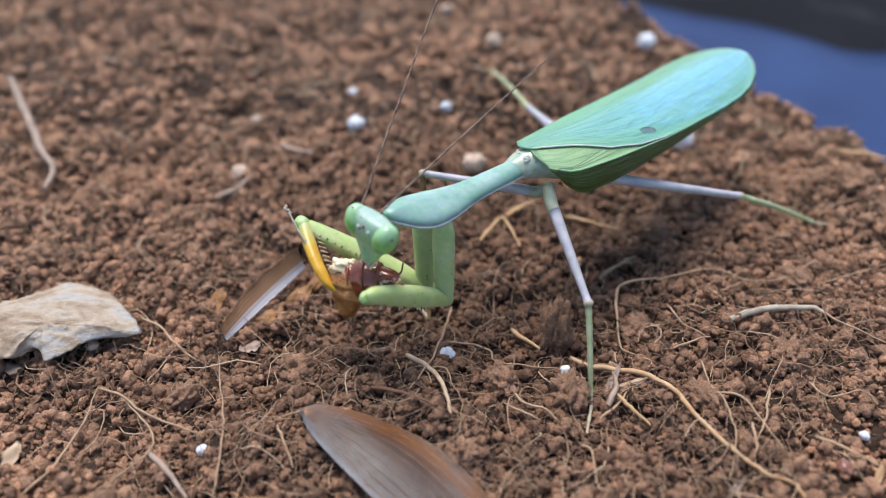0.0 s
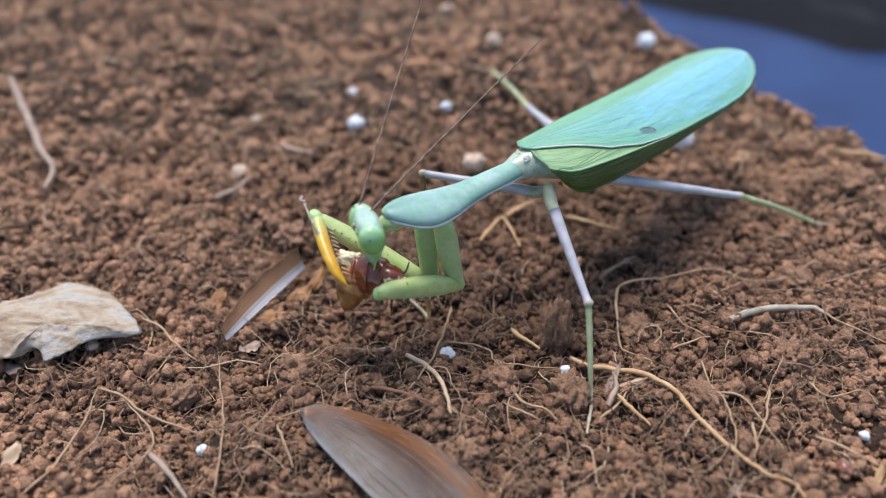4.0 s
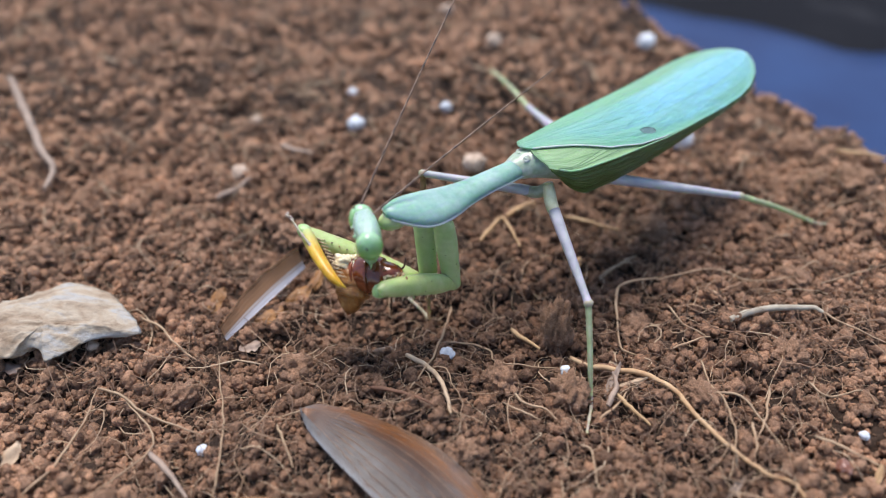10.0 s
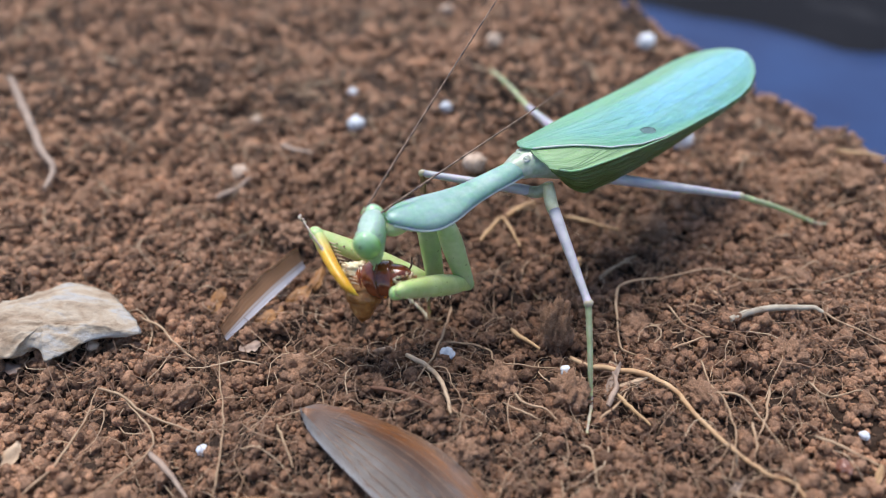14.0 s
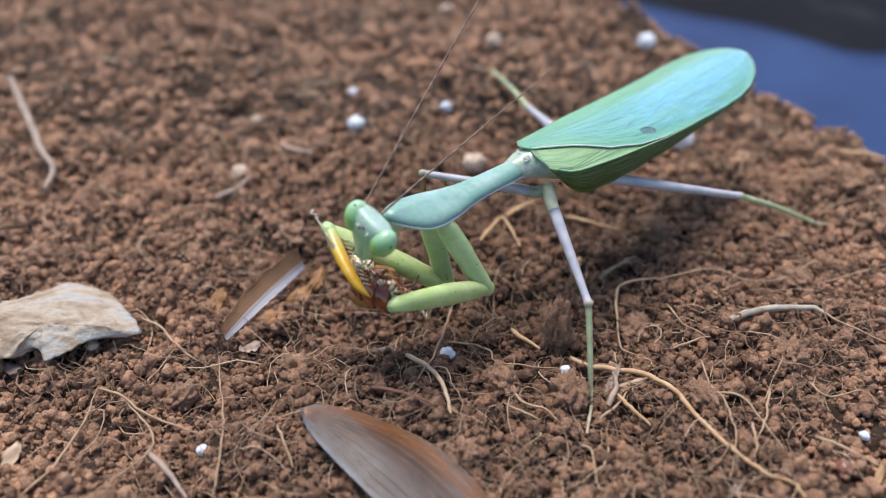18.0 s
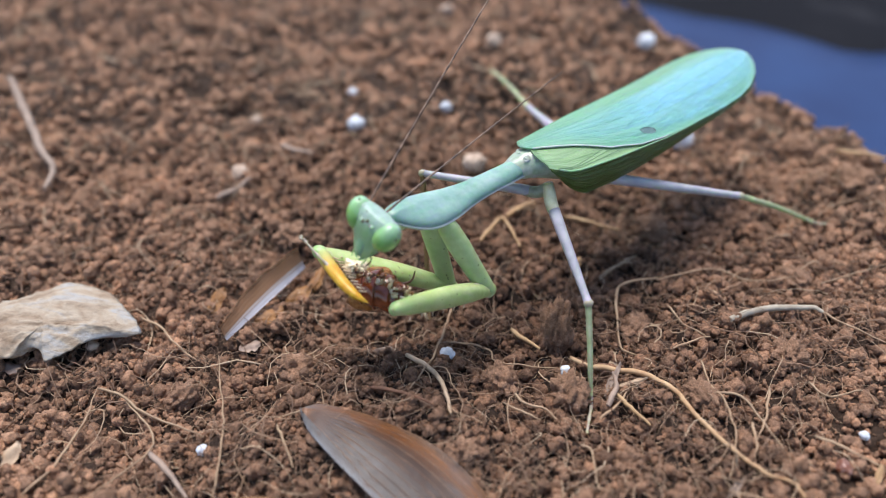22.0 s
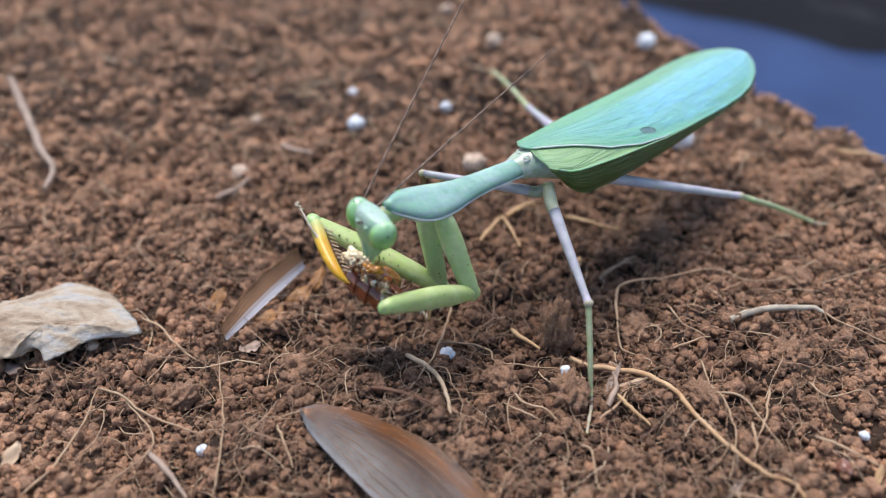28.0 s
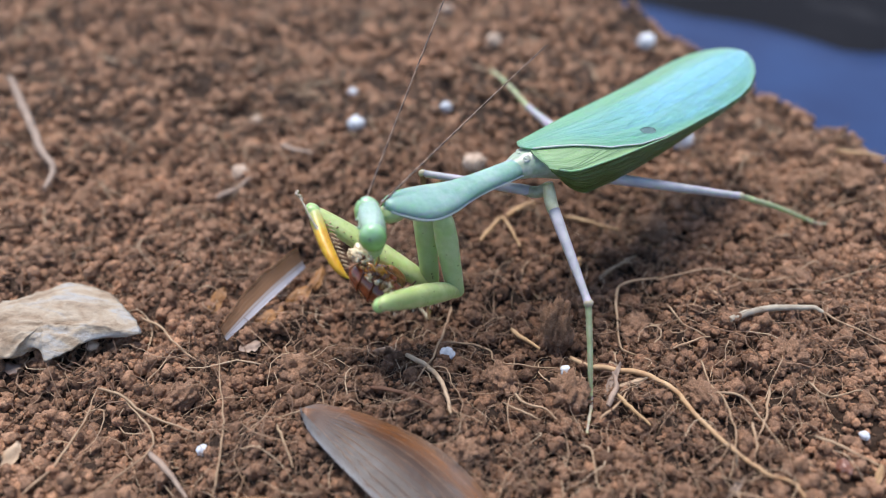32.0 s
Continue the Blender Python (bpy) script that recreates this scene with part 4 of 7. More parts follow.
INNER_EDGE = (-0.6, -1.9, -3.0, -5.6, -6.85, -7.1, -6.85, -6.4, -6.0, -5.4, -4.3, -2.7, -0.8, 1.5)
FOLD_EDGE = (-4.7, -6.4, -6.75, -7.1, -7.15, -7.15, -6.8, -6.3, -5.9, -5.3, -4.4, -2.9, -1.0, 1.4)
FLANK_DEPTH = (4.4, 4.4, 4.4, 4.25, 3.7, 2.85, 2.3, 1.7, 1.15, 0.85, 0.6, 0.4, 0.2, 0.1)


def along_wing(table, u):
    """A value along the folded wings, from 0 at their base to 1 at the tip."""
    return float(np.interp(u, WU, table))


def wing_height(u, y):
    """The back's vault; the wings lie slightly askew over it."""
    return 1.95 - 0.062 * abs(y + 1.4 - 3.4 * u) ** 1.75 - 0.6 * u + 0.5 * math.sin(math.pi * min(1, u * 1.6))


def top_wing(u, v):
    far, near = along_wing(FAR_EDGE, u), along_wing(INNER_EDGE, u)
    y = far + (near - far) * v
    return (0.6 - 0.9 * math.sin(math.pi * v) * (1 - u) ** 6 + WL * u, y, wing_height(u, y) + 0.06 * math.sin(6 * y + 40 * u) * v * (1 - v))


def low_wing(u, v):
    far, near = 0.4 * along_wing(FAR_EDGE, u), along_wing(FOLD_EDGE, u)
    y = far + (near - far) * v
    return (1.6 - (1.6 * v + 0.9 * math.sin(math.pi * min(1, 0.1 + v))) * (1 - u) ** 4 + (WL - 1.6) * u, y, wing_height(u, y) - 0.22)


def costal(u, v):
    p = Vector(low_wing(u, 1.0))
    return (p.x + 0.9 * v * v * (1 - u) ** 8, p.y - 0.3 * math.sin(math.pi * v) + 0.4 * v * v * min(1, u * 5), p.z - along_wing(FLANK_DEPTH, u) * min(1, 0.02 + u / 0.10) ** 0.55 * v)


def wing_part(name, fn, nu, nv, thick, mat, label):
    v, f, uv = sheet(fn, nu, nv, thick)
    return part(name, (v, f, uv), mat, mantis, label, TRUNK)


tw = wing_part("upper_forewing", top_wing, 70, 26, 0.14, M_TEGMEN_TOP, "glossy green forewing with a bluish sheen folded over the back")
lw = wing_part("lower_forewing", low_wing, 60, 18, 0.14, M_TEGMEN_LOW, "green forewing tucked under the other one")
cw = wing_part("wing_flank", costal, 100, 12, 0.14, M_COSTAL, "veined green flank of the forewing, darkened as in shade")
part("wing_margin", tube([Vector(top_wing(u, 1.0)) + Vector((0, 0, 0.03)) for u in np.linspace(0, 0.42, 22)], lambda s: 0.14 * (1 - 0.4 * s), 8), M_WHITE_EDGE, tw)
part("wing_margin", tube([Vector(costal(u, 1.0)) for u in np.linspace(0.0, 0.97, 40)], lambda s: 0.08 * (1 - 0.3 * s), 6), M_FOLD, cw)
part("fold_vein", tube([Vector(low_wing(u, 1.0)) + Vector((0, -0.05, 0.05)) for u in np.linspace(0.02, 0.95, 40)], lambda s: 0.17 * (1 - 0.7 * s), 6), M_FOLD, lw)
for i in range(3):
    v0 = 0.56 + 0.13 * i
    part("vein", tube([Vector(low_wing(0.02 + 0.36 * t / 10, 1 - (1 - v0) * (0.1 + 0.9 * t / 10))) + Vector((0, 0, 0.02)) for t in range(11)], 0.045, 5), M_TEGMEN_LOW, lw)
for i in range(4):
    v0 = 0.15 + 0.2 * i
    part("vein", tube([Vector(top_wing(0.03 + 0.93 * t / 20, v0 + (0.55 - v0) * (1 - t / 20) * 0.5)) + Vector((0, 0, 0.0)) for t in range(21)], 0.022, 5), M_TEGMEN_VEIN, tw)
for i in range(14):
    u0 = 0.03 + 0.05 * i
    part("vein", tube([Vector(costal(min(0.98, u0 + 0.07 * t / 6), t / 6)) + Vector((0, -0.04, 0)) for t in range(7)], 0.045, 4), M_TEGMEN_LOW, cw)
part("stigma", sheet(lambda a, b: Vector(top_wing(0.335 + 0.05 * a, 0.84 + 0.10 * (b - 0.5) * math.sin(math.pi * (0.15 + 0.7 * a)) + 0.04 * a)) + Vector((0, 0, 0.045)), 8, 6, 0.03), M_STIGMA, tw, "small dark blotch on the forewing")


# walking legs: joints in the place's millimetres
def leg(kind, joints, femur_mat, girth, foot, shin_mat=M_SHIN):
    hip, knee, ankle = (np.array(j, float) for j in joints)
    o = np.array(BASE)
    hip, knee, ankle = hip - o, knee - o, ankle - o
    d = (knee - hip) / np.linalg.norm(knee - hip)
    part(kind + "_coxa", tube(spline([hip + (-1.6 * d) + np.array([0, 0, 1.6]), hip, hip + d * 2.6], 6), lambda s: girth * (0.55 + 0.75 * math.sin(math.pi * min(1, 0.15 + 0.7 * s))), 12), M_HIP, mantis, "pale green hip segment")
    fem = part(kind + "_femur", tube([hip + (knee - hip) * s for s in np.linspace(0.08, 1, 14)], lambda s: girth * (1.18 - 0.5 * s + 0.28 * max(0, s - 0.9) * 10 * 0.35), 10), femur_mat, mantis, "slender pale lilac femur")
    part("knee", (ball(girth * 0.95, girth * 0.85, girth * 0.85, 0.15, 2, 3)[0] + knee, ball(1, 1, 1, 0, 2)[1]), M_TARSUS, fem)
    mid = (knee + ankle) / 2 + np.array([0, 0, 0.35])
    shin = part(kind + "_tibia", tube(spline([knee, mid, ankle], 6), lambda s: girth * (0.66 - 0.22 * s), 8), shin_mat, mantis, "thin green tibia")
    pts = [ankle] + [np.array(f, float) - o for f in foot]
    seg = spline(pts, 4)
    tarsus = part(kind + "_tarsus", tube(seg, lambda s: girth * (0.42 - 0.18 * s) * (1 + 0.18 * math.sin(s * 22)), 7), M_TARSUS, mantis, "thin jointed pale tarsus")
    e = pts[-1]
    w = (pts[-1] - pts[-2]) / np.linalg.norm(pts[-1] - pts[-2])
    side = np.array([-w[1], w[0], 0])
    for s in (1, -1):
        part("claw", tube([e, e + w * 0.5 + side * s * 0.3, e + w * 0.8 + side * s * 0.3 + np.array([0, 0, -0.3])], lambda q: 0.09 * (1 - 0.6 * q), 5), M_SPINE, tarsus)


leg("middle_leg", [(14.3, 79.6, 18.6), (18.3, 67.2, 12.3), (18.9, 60.4, 2.4)], M_LILAC, 0.68, [(18.8, 59.0, 2.0), (18.2, 56.8, 2.2), (17.6, 54.6, 2.4)])
leg("middle_leg", [(13.0, 83.4, 17.4), (-2.8, 85.7, 18.9), (-2.0, 76.4, -0.4)], M_LILAC, 0.66, [(-3.2, 77.8, -0.1), (-5.4, 80.0, 0.5), (-7.0, 81.4, 0.6)], M_SHADED_SHIN)
leg("hind_leg", [(21.5, 87.6, 17.0), (43.7, 89.2, 12.2), (59.5, 95.0, 2.4)], M_LILAC, 0.72, [(61.5, 95.8, 1.2), (64.0, 96.6, 1.0), (66.0, 97.0, 1.2)])
leg("hind_leg", [(18.5, 99.0, 16.0), (14.6, 114.1, 12.0), (9.7, 137.9, 6.0)], M_LILAC, 0.78, [(9.9, 140.4, 4.6), (10.6, 141.6, 4.4), (11.4, 142.4, 4.4)])

# ---- head: x to its right eye, y forwards, z up ----
HEAD_ST = [(2.2, .03, .03), (2.15, 2.2, 1.0), (1.9, 3.2, 1.5), (1.3, 3.65, 1.85), (.4, 3.85, 2.05), (-.5, 3.75, 2.05), (-1.3, 3.4, 1.95), (-2.1, 2.9, 1.8), (-2.9, 2.4, 1.6), (-3.7, 1.9, 1.4), (-4.6, 1.4, 1.15), (-5.2, .7, .7), (-5.35, .03, .03)]


def head_shell():
    rings, sides = [], 24
    st = np.array(HEAD_ST)
    zs = np.linspace(0, 1, 34)
    par = np.linspace(0, 1, len(st))
    cols = [np.interp(zs, par, st[:, c]) for c in range(3)]
    cols = [np.concatenate([q[:1], np.convolve(q, [0.25, 0.5, 0.25], "valid"), q[-1:]]) for q in cols]
    verts = []
    for z, rx, ry in zip(*cols):
        for j in range(sides):
            a = 2 * math.pi * j / sides
            ca, sa = math.cos(a), math.sin(a)
            y = ry * math.copysign(abs(sa) ** 0.85, sa) * (0.95 if sa > 0 else 1.0 - 0.05 * max(0, -z))
            verts.append((rx * math.copysign(abs(ca) ** 0.88, ca), y + 0.15 * max(0, -z - 3), z))
    faces = [q[::-1] for q in grid_faces(len(zs), sides, True)]
    faces += [tuple(range(sides)), tuple((len(zs) - 1) * sides + j for j in range(sides - 1, -1, -1))]
    return np.array(verts), faces


HEAD = part("head", head_shell(), M_HEAD, mantis, "triangular pale green head")
HEAD.scale = (0.88, 0.80, 0.88)
for s in (-1, 1):
    eye = part("eye", shifted(ball(1.7, 2.05, 2.4, 0.0, 4), s * 2.75, 0.2, -0.05, 0, s * 16, 0), M_EYE, HEAD, "large glossy bright green compound eye")
    d = (Vector((-0.74, 0.2, 0.55)) if s < 0 else Vector((-0.15, 0.35, 0.9))).normalized()
    spot = shifted((np.array([[d.x * 1.71, d.y * 2.06, d.z * 2.41]]), []), s * 2.75, 0.2, -0.05, 0, s * 16, 0)[0][0]
    part("pupil", shifted(ball(0.17, 0.17, 0.17, 0.1, 2), *spot), M_PUPIL, eye, "black pupil spot")
part("face", shifted(limb([(0, 0, 0, .9, .5), (1.0, 0, .05, 1.15, .6), (2.2, 0, .05, 1.0, .6), (3.3, 0, .0, .8, .55), (4.2, 0, -.1, .5, .4)], 14), 0, 1.05, -0.8, 0, 90, 90), M_FACE, HEAD, "narrow green face plate")
for x, z in ((0, 1.0), (-0.65, 0.55), (0.65, 0.55)):
    part("ocellus", shifted(ball(0.24, 0.2, 0.26, 0.1, 2), x, 1.95 - 0.12 * z, z), M_SPINE, HEAD, "tiny dark simple eye")
for s in (-1, 1):
    part("antenna_socket", shifted(ball(0.34, 0.4, 0.34, 0.1, 2), s * 0.95, 1.8, 0.6), M_HEAD, HEAD)
    part("mandible", tube([(s * 0.75, 0.5, -4.2), (s * 0.8, 0.75, -5.0), (s * 0.2, 0.85, -5.7)], lambda q: 0.38 * (1 - 0.7 * q), 7), M_FACE, HEAD)
    part("palp", tube(spline([(s * 0.7, 0.2, -4.3), (s * 1.2, 0.6, -5.1), (s * 1.0, 1.0, -6.0)], 4), 0.13, 6), M_KNEE, HEAD)
    part("palp", tube(spline([(s * 0.9, -0.1, -3.9), (s * 1.7, 0.1, -4.9), (s * 1.6, 0.6, -5.9)], 4), 0.12, 6), M_SPINE, HEAD, "thin dark mouth feeler")


# antennae: x along the length
def antenna(length, bow):
    pts = [(length * s, bow * s * s * length * 0.1, -bow * 0.06 * length * s * s) for s in np.linspace(0, 1, 60)]
    return tube(pts, lambda s: 0.15 * (1 - 0.42 * s) * (1 + 0.16 * math.sin(s * 190)), 7)


ANTENNA_R = part("antenna", antenna(45, -0.25), M_ANTENNA, mantis, "long thin dark beaded antenna")
ANTENNA_L = part("antenna", antenna(37, -0.35), M_ANTENNA, mantis, "long thin dark beaded antenna")


# ---- grasping forelegs: x from joint to joint, spines on the -z side ----
def coxa(length):
    return limb([(-0.6, 0, 0, .7, .7), (0.6, 0, 0, 1.35, 1.1), (0.3 * length, 0, 0, 1.5, 1.2), (0.6 * length, 0, 0, 1.35, 1.05), (0.9 * length, 0, 0, 1.25, 1.05), (length + 0.5, 0, 0, 1.05, 0.95), (length + 1.2, 0, 0, .3, .3)], 14, 2.4)


def femur(length, g=1.0):
    L = length
    v, f = limb([(-1.55, 0, 0, .03, .03), (-1.4, 0, 0, .5, .5), (-0.8, 0, 0, .98, 1.0), (0.06 * L, 0, 0, .95, 1.0), (0.2 * L, 0, 0.05, 1.1, 1.35), (0.45 * L, 0, 0.1, 1.15, 1.5), (0.7 * L, 0, 0.05, 1.05, 1.35), (0.9 * L, 0, 0, .9, 1.1), (0.98 * L, 0, 0, .78, .92), (1.02 * L, 0, 0, .42, .5), (1.035 * L, 0, 0, .03, .03)], 16, 2.2)
    return v * np.array([1, 1, g]), f


def spine(base, tip, r):
    b, t = np.array(base, float), np.array(tip, float)
    return tube([b + (t - b) * s for s in (0, 0.4, 0.8, 1)], lambda s: r * (1 - 0.85 * s), 6)


LC_L, LC_R, LF_L, LF_R = 11.8, 13.6, 16.8, 18.8


def make_foreleg(lc, lf, g):
    cx = part("foreleg_coxa", coxa(lc), M_COXA, mantis, "flattened green upper segment of the grasping leg")
    for i in range(7):
        part("tooth", spine((1.5 + i * 1.3, 1.3, -0.3), (1.6 + i * 1.3, 1.58, -0.35), 0.08), M_SPINE_PALE, cx)
    fm = part("foreleg_femur", femur(lf, g), M_LEG, mantis, "thick light green femur of the grasping leg")
    for i in range(11):
        x = lf * (0.30 + 0.058 * i)
        part("spine", spine((x, 0.65, -1.05), (x + 0.25, 0.9, -1.5 - 0.3 * (i % 2)), 0.13), M_SPINE if i % 2 else M_SPINE_PALE, fm)
        part("spine", spine((x + 0.4, -0.65, -1.05), (x + 0.6, -0.9, -1.6), 0.12), M_SPINE, fm)
    return cx, fm


def tibia_shape():
    return limb([(-0.78, 0, 0, .03, .03), (-0.65, 0, 0, .4, .5), (-0.2, 0, 0, .7, .82), (0.3, 0, 0, .8, .9), (2.5, 0, .25, .78, .9), (5.5, 0, .4, .72, .84), (8, 0, 0.2, .62, .74), (9.3, 0, -.1, .5, .58), (10.2, 0, -.6, .28, .3), (10.6, 0, -1.1, .06, .08)], 14, 2.2)


def dress_tibia(tb):
    for i in range(11):
        x = 1.6 + 0.72 * i
        part("spine", spine((x, 0.45, -0.6), (x + 0.45, 0.64, -1.5), 0.14), M_SPINE_PALE, tb)
        part("spine", spine((x + 0.3, -0.45, -0.6), (x + 0.7, -0.62, -1.3), 0.12), M_SPINE, tb)
    ta = part("foreleg_tarsus", tube(spline([(3.4, 0.3, 0.9), (1.4, 0.6, 1.7), (-0.6, 0.7, 2.0), (-2.3, 0.7, 2.3)], 5), lambda s: 0.19 * (1 - 0.4 * s) * (1 + 0.25 * math.sin(s * 26)), 7), M_GREY_FOOT, tb, "thin pale brown tarsus")
    part("tarsus_tip", merged(*[shifted(ball(0.26, 0.2, 0.22, 0.5, 2, i), -1.3 - 0.33 * i, 0.7 + 0.12 * (i % 2), 2.1 + 0.1 * i + 0.14 * (i % 3 - 1)) for i in range(4)]), M_GREY_FOOT, tb, "greyish fluff on the foot")
    return ta


COXA_L, FEMUR_L = make_foreleg(LC_L, LF_L, 1.0)
COXA_R, FEMUR_R = make_foreleg(LC_R, LF_R, 1.28)
TIBIA_R = part("foreleg_tibia", tibia_shape(), M_YELLOW, mantis, "bright yellow toothed tibia of the grasping leg")
dress_tibia(TIBIA_R)
part("knee", shifted(ball(1.05, 0.85, 1.0, 0.08, 3, 2), -0.3, 0, 0.1), M_KNEE, TIBIA_R, "pale green knee joint")
tl = part("foreleg_tibia", shifted(tibia_shape(), LF_L - 1.0, -1.1, -0.7, 0, 4, 186), M_KNEE, FEMUR_L, "green tibia folded under the femur")

# ---- the prey: x from the far claw to the near knee, z up towards the mouth ----
PREY = new("prey")
GROW = 1.2
tagged(PREY, "half-eaten reddish-brown cockroach held in the mantis's forelegs", "cockroach")


def segmented(x0, x1, ry, rz, bands):
    """A rounded body of overlapping bands."""
    st = []
    for i in range(bands):
        for k, grow in ((0.0, 0.88), (0.5, 0.97), (0.96, 1.06)):
            u = (i + k) / bands
            w = math.sin(math.pi * (0.12 + 0.78 * u)) ** 0.6 * grow
            st.append((x0 + (x1 - x0) * u, 0, 0.25 * math.sin(u * 5), ry * w, rz * w))
    return limb([(x0 - 0.5, 0, 0, 0.2, 0.2)] + st + [(x1 + 0.4, 0, 0, 0.2, 0.2)], 20)


def grown(shape, x=0, y=0, z=0, rx=0, ry=0, rz=0):
    v, f = shifted(shape, x, y, z, rx, ry, rz)
    return v * GROW, f


def rugged(shape, amp, freq, seed):
    """The same body with an uneven, torn surface."""
    v = np.asarray(shape[0], float)
    return np.array([Vector(q) + amp * noise.noise_vector(Vector(q) * freq + Vector((seed, seed * 2.7, 0))) for q in v]), shape[1]


k = Mat("torn_scraps", 0.35)
k.put("Base Color", k.ramp(k.island(), (0.0, (0.08, 0.022, 0.010)), (0.45, (0.22, 0.08, 0.03)), (0.65, (0.50, 0.36, 0.19)), (0.85, (0.62, 0.54, 0.40)), (1.0, (0.42, 0.17, 0.02)))).put("Coat Weight", 0.5)
k.skin(0.3, (1, 0.6, 0.3))
M_SCRAPS = k.m
PREY_BODY = part("body", grown(segmented(-2.7, 3.6, 1.9, 2.15, 4), 0.3, 0, -0.2, 0, -4, 0), M_SHELL, PREY, "glossy banded red-brown shell")
for i, (x, y, z, r) in enumerate(((-2.0, -0.8, 1.5, 0.95), (-1.1, -0.4, 1.75, 0.6), (-2.5, -0.6, 0.9, 0.6))):
    part("flesh", grown(ball(r * 1.1, r * 0.8, r * 0.85, 0.45, 4, 40 + i, 1.5), x, y, z), M_FLESH, PREY, "wet white flesh")
for i, (x, z, r) in enumerate(((-0.4, 1.0, 0.5), (0.3, 1.1, 0.45), (1.0, 0.95, 0.5), (-1.1, 0.95, 0.5), (1.7, 0.75, 0.4))):
    part("flesh_fringe", grown(ball(r * 1.2, r, r * 0.7, 0.6, 3, 50 + i, 1.7), x, -0.45, z), M_FLESH, PREY, "ragged pale flesh")
for i, (x, y, z, r) in enumerate(((2.3, -0.9, 0.7, 0.5), (2.9, -0.8, 0.2, 0.55), (3.4, -0.7, -0.4, 0.5), (2.0, -1.1, 0.2, 0.45), (3.7, -0.6, 0.3, 0.4), (3.0, -1.2, -0.5, 0.4), (4.2, -0.5, 0.0, 0.35))):
    part("scrap", grown(ball(r, r * 0.8, r * 0.9, 0.9, 3, 60 + i, 2.2), x, y, z), (M_AMBER, M_SHELL, M_FLESH)[i % 3], PREY, "torn scrap")
rp = random.Random(77)
part("torn_edge", grown(merged(*[shifted(ball(r * 1.3, r * rp.uniform(0.4, 0.9), r * rp.uniform(0.25, 0.7), 1.1, 3, i, 2.6), 1.2 + 3.2 * w + rp.gauss(0, 0.35), -1.0 + rp.gauss(0, 0.3), 0.75 - 0.9 * w + rp.gauss(0, 0.35), i * 40, i * 70, i * 110)
     for i, (r, w) in enumerate([(rp.uniform(0.09, 0.26), rp.random()) for j in range(70)])])), M_SCRAPS, PREY, "grainy torn scraps of flesh and shell")
PREY_RIM = part("torn_rim", grown(merged(*[shifted(ball(r * 1.2, r * rp.uniform(0.5, 1), r * rp.uniform(0.5, 0.9), 1.0, 3, i + 9, 2.2), -2.2 + 4.8 * w, -0.75 + rp.gauss(0, 0.35), 1.25 - 0.9 * w + rp.gauss(0, 0.28), i * 40, i * 70, i * 110)
     for i, (r, w) in enumerate([(rp.uniform(0.10, 0.30), rp.random()) for j in range(70)])])), M_SCRAPS, PREY, "ragged cream and brown torn rim of the body")
PREY_TAIL = part("tail", rugged(grown(limb([(-0.9, 0, 0, .1, .1), (-0.6, 0, 0, 1.6, 1.7), (0.6, 0, 0, 2.6, 2.4), (1.6, 0.1, -0.1, 2.6, 2.4), (1.85, 0.1, -0.1, 2.3, 2.1), (2.9, 0, 0.1, 2.1, 1.9), (3.15, 0, 0.1, 1.7, 1.5), (4.1, 0, 0.1, 1.2, 1.0), (4.9, 0, 0, .5, .4), (5.3, 0, 0, .1, .1)], 28)), 0.4, 0.55, 4), M_AMBER, PREY, "translucent amber tip of the abdomen")
PREY_LUMP = part("lump", merged(grown(ball(1.05, 0.8, 0.85, 0.6, 4, 71, 1.8), 0, 0, 0), grown(ball(0.6, 0.6, 0.5, 0.7, 3, 72, 1.8), 1.1, 0.1, -0.2)), M_ORANGE, PREY, "wet orange flesh")
part("roach_leg", tube(spline([(2.6, 0.8, 0.4), (4.6, 1.2, 1.2), (5.0, 1.2, 2.6)], 5), lambda s: 0.22 * (1 - 0.6 * s), 6), M_SPINE, PREY, "thin dark spiny leg")


# ---- what moves ----
def keyed(rows):
    """Rows of seconds, millimetres and degrees as rows for walk()."""
    return [(t, pose(x * MM, y * MM, z * MM, rx, ry, rz)) for t, x, y, z, rx, ry, rz in rows]


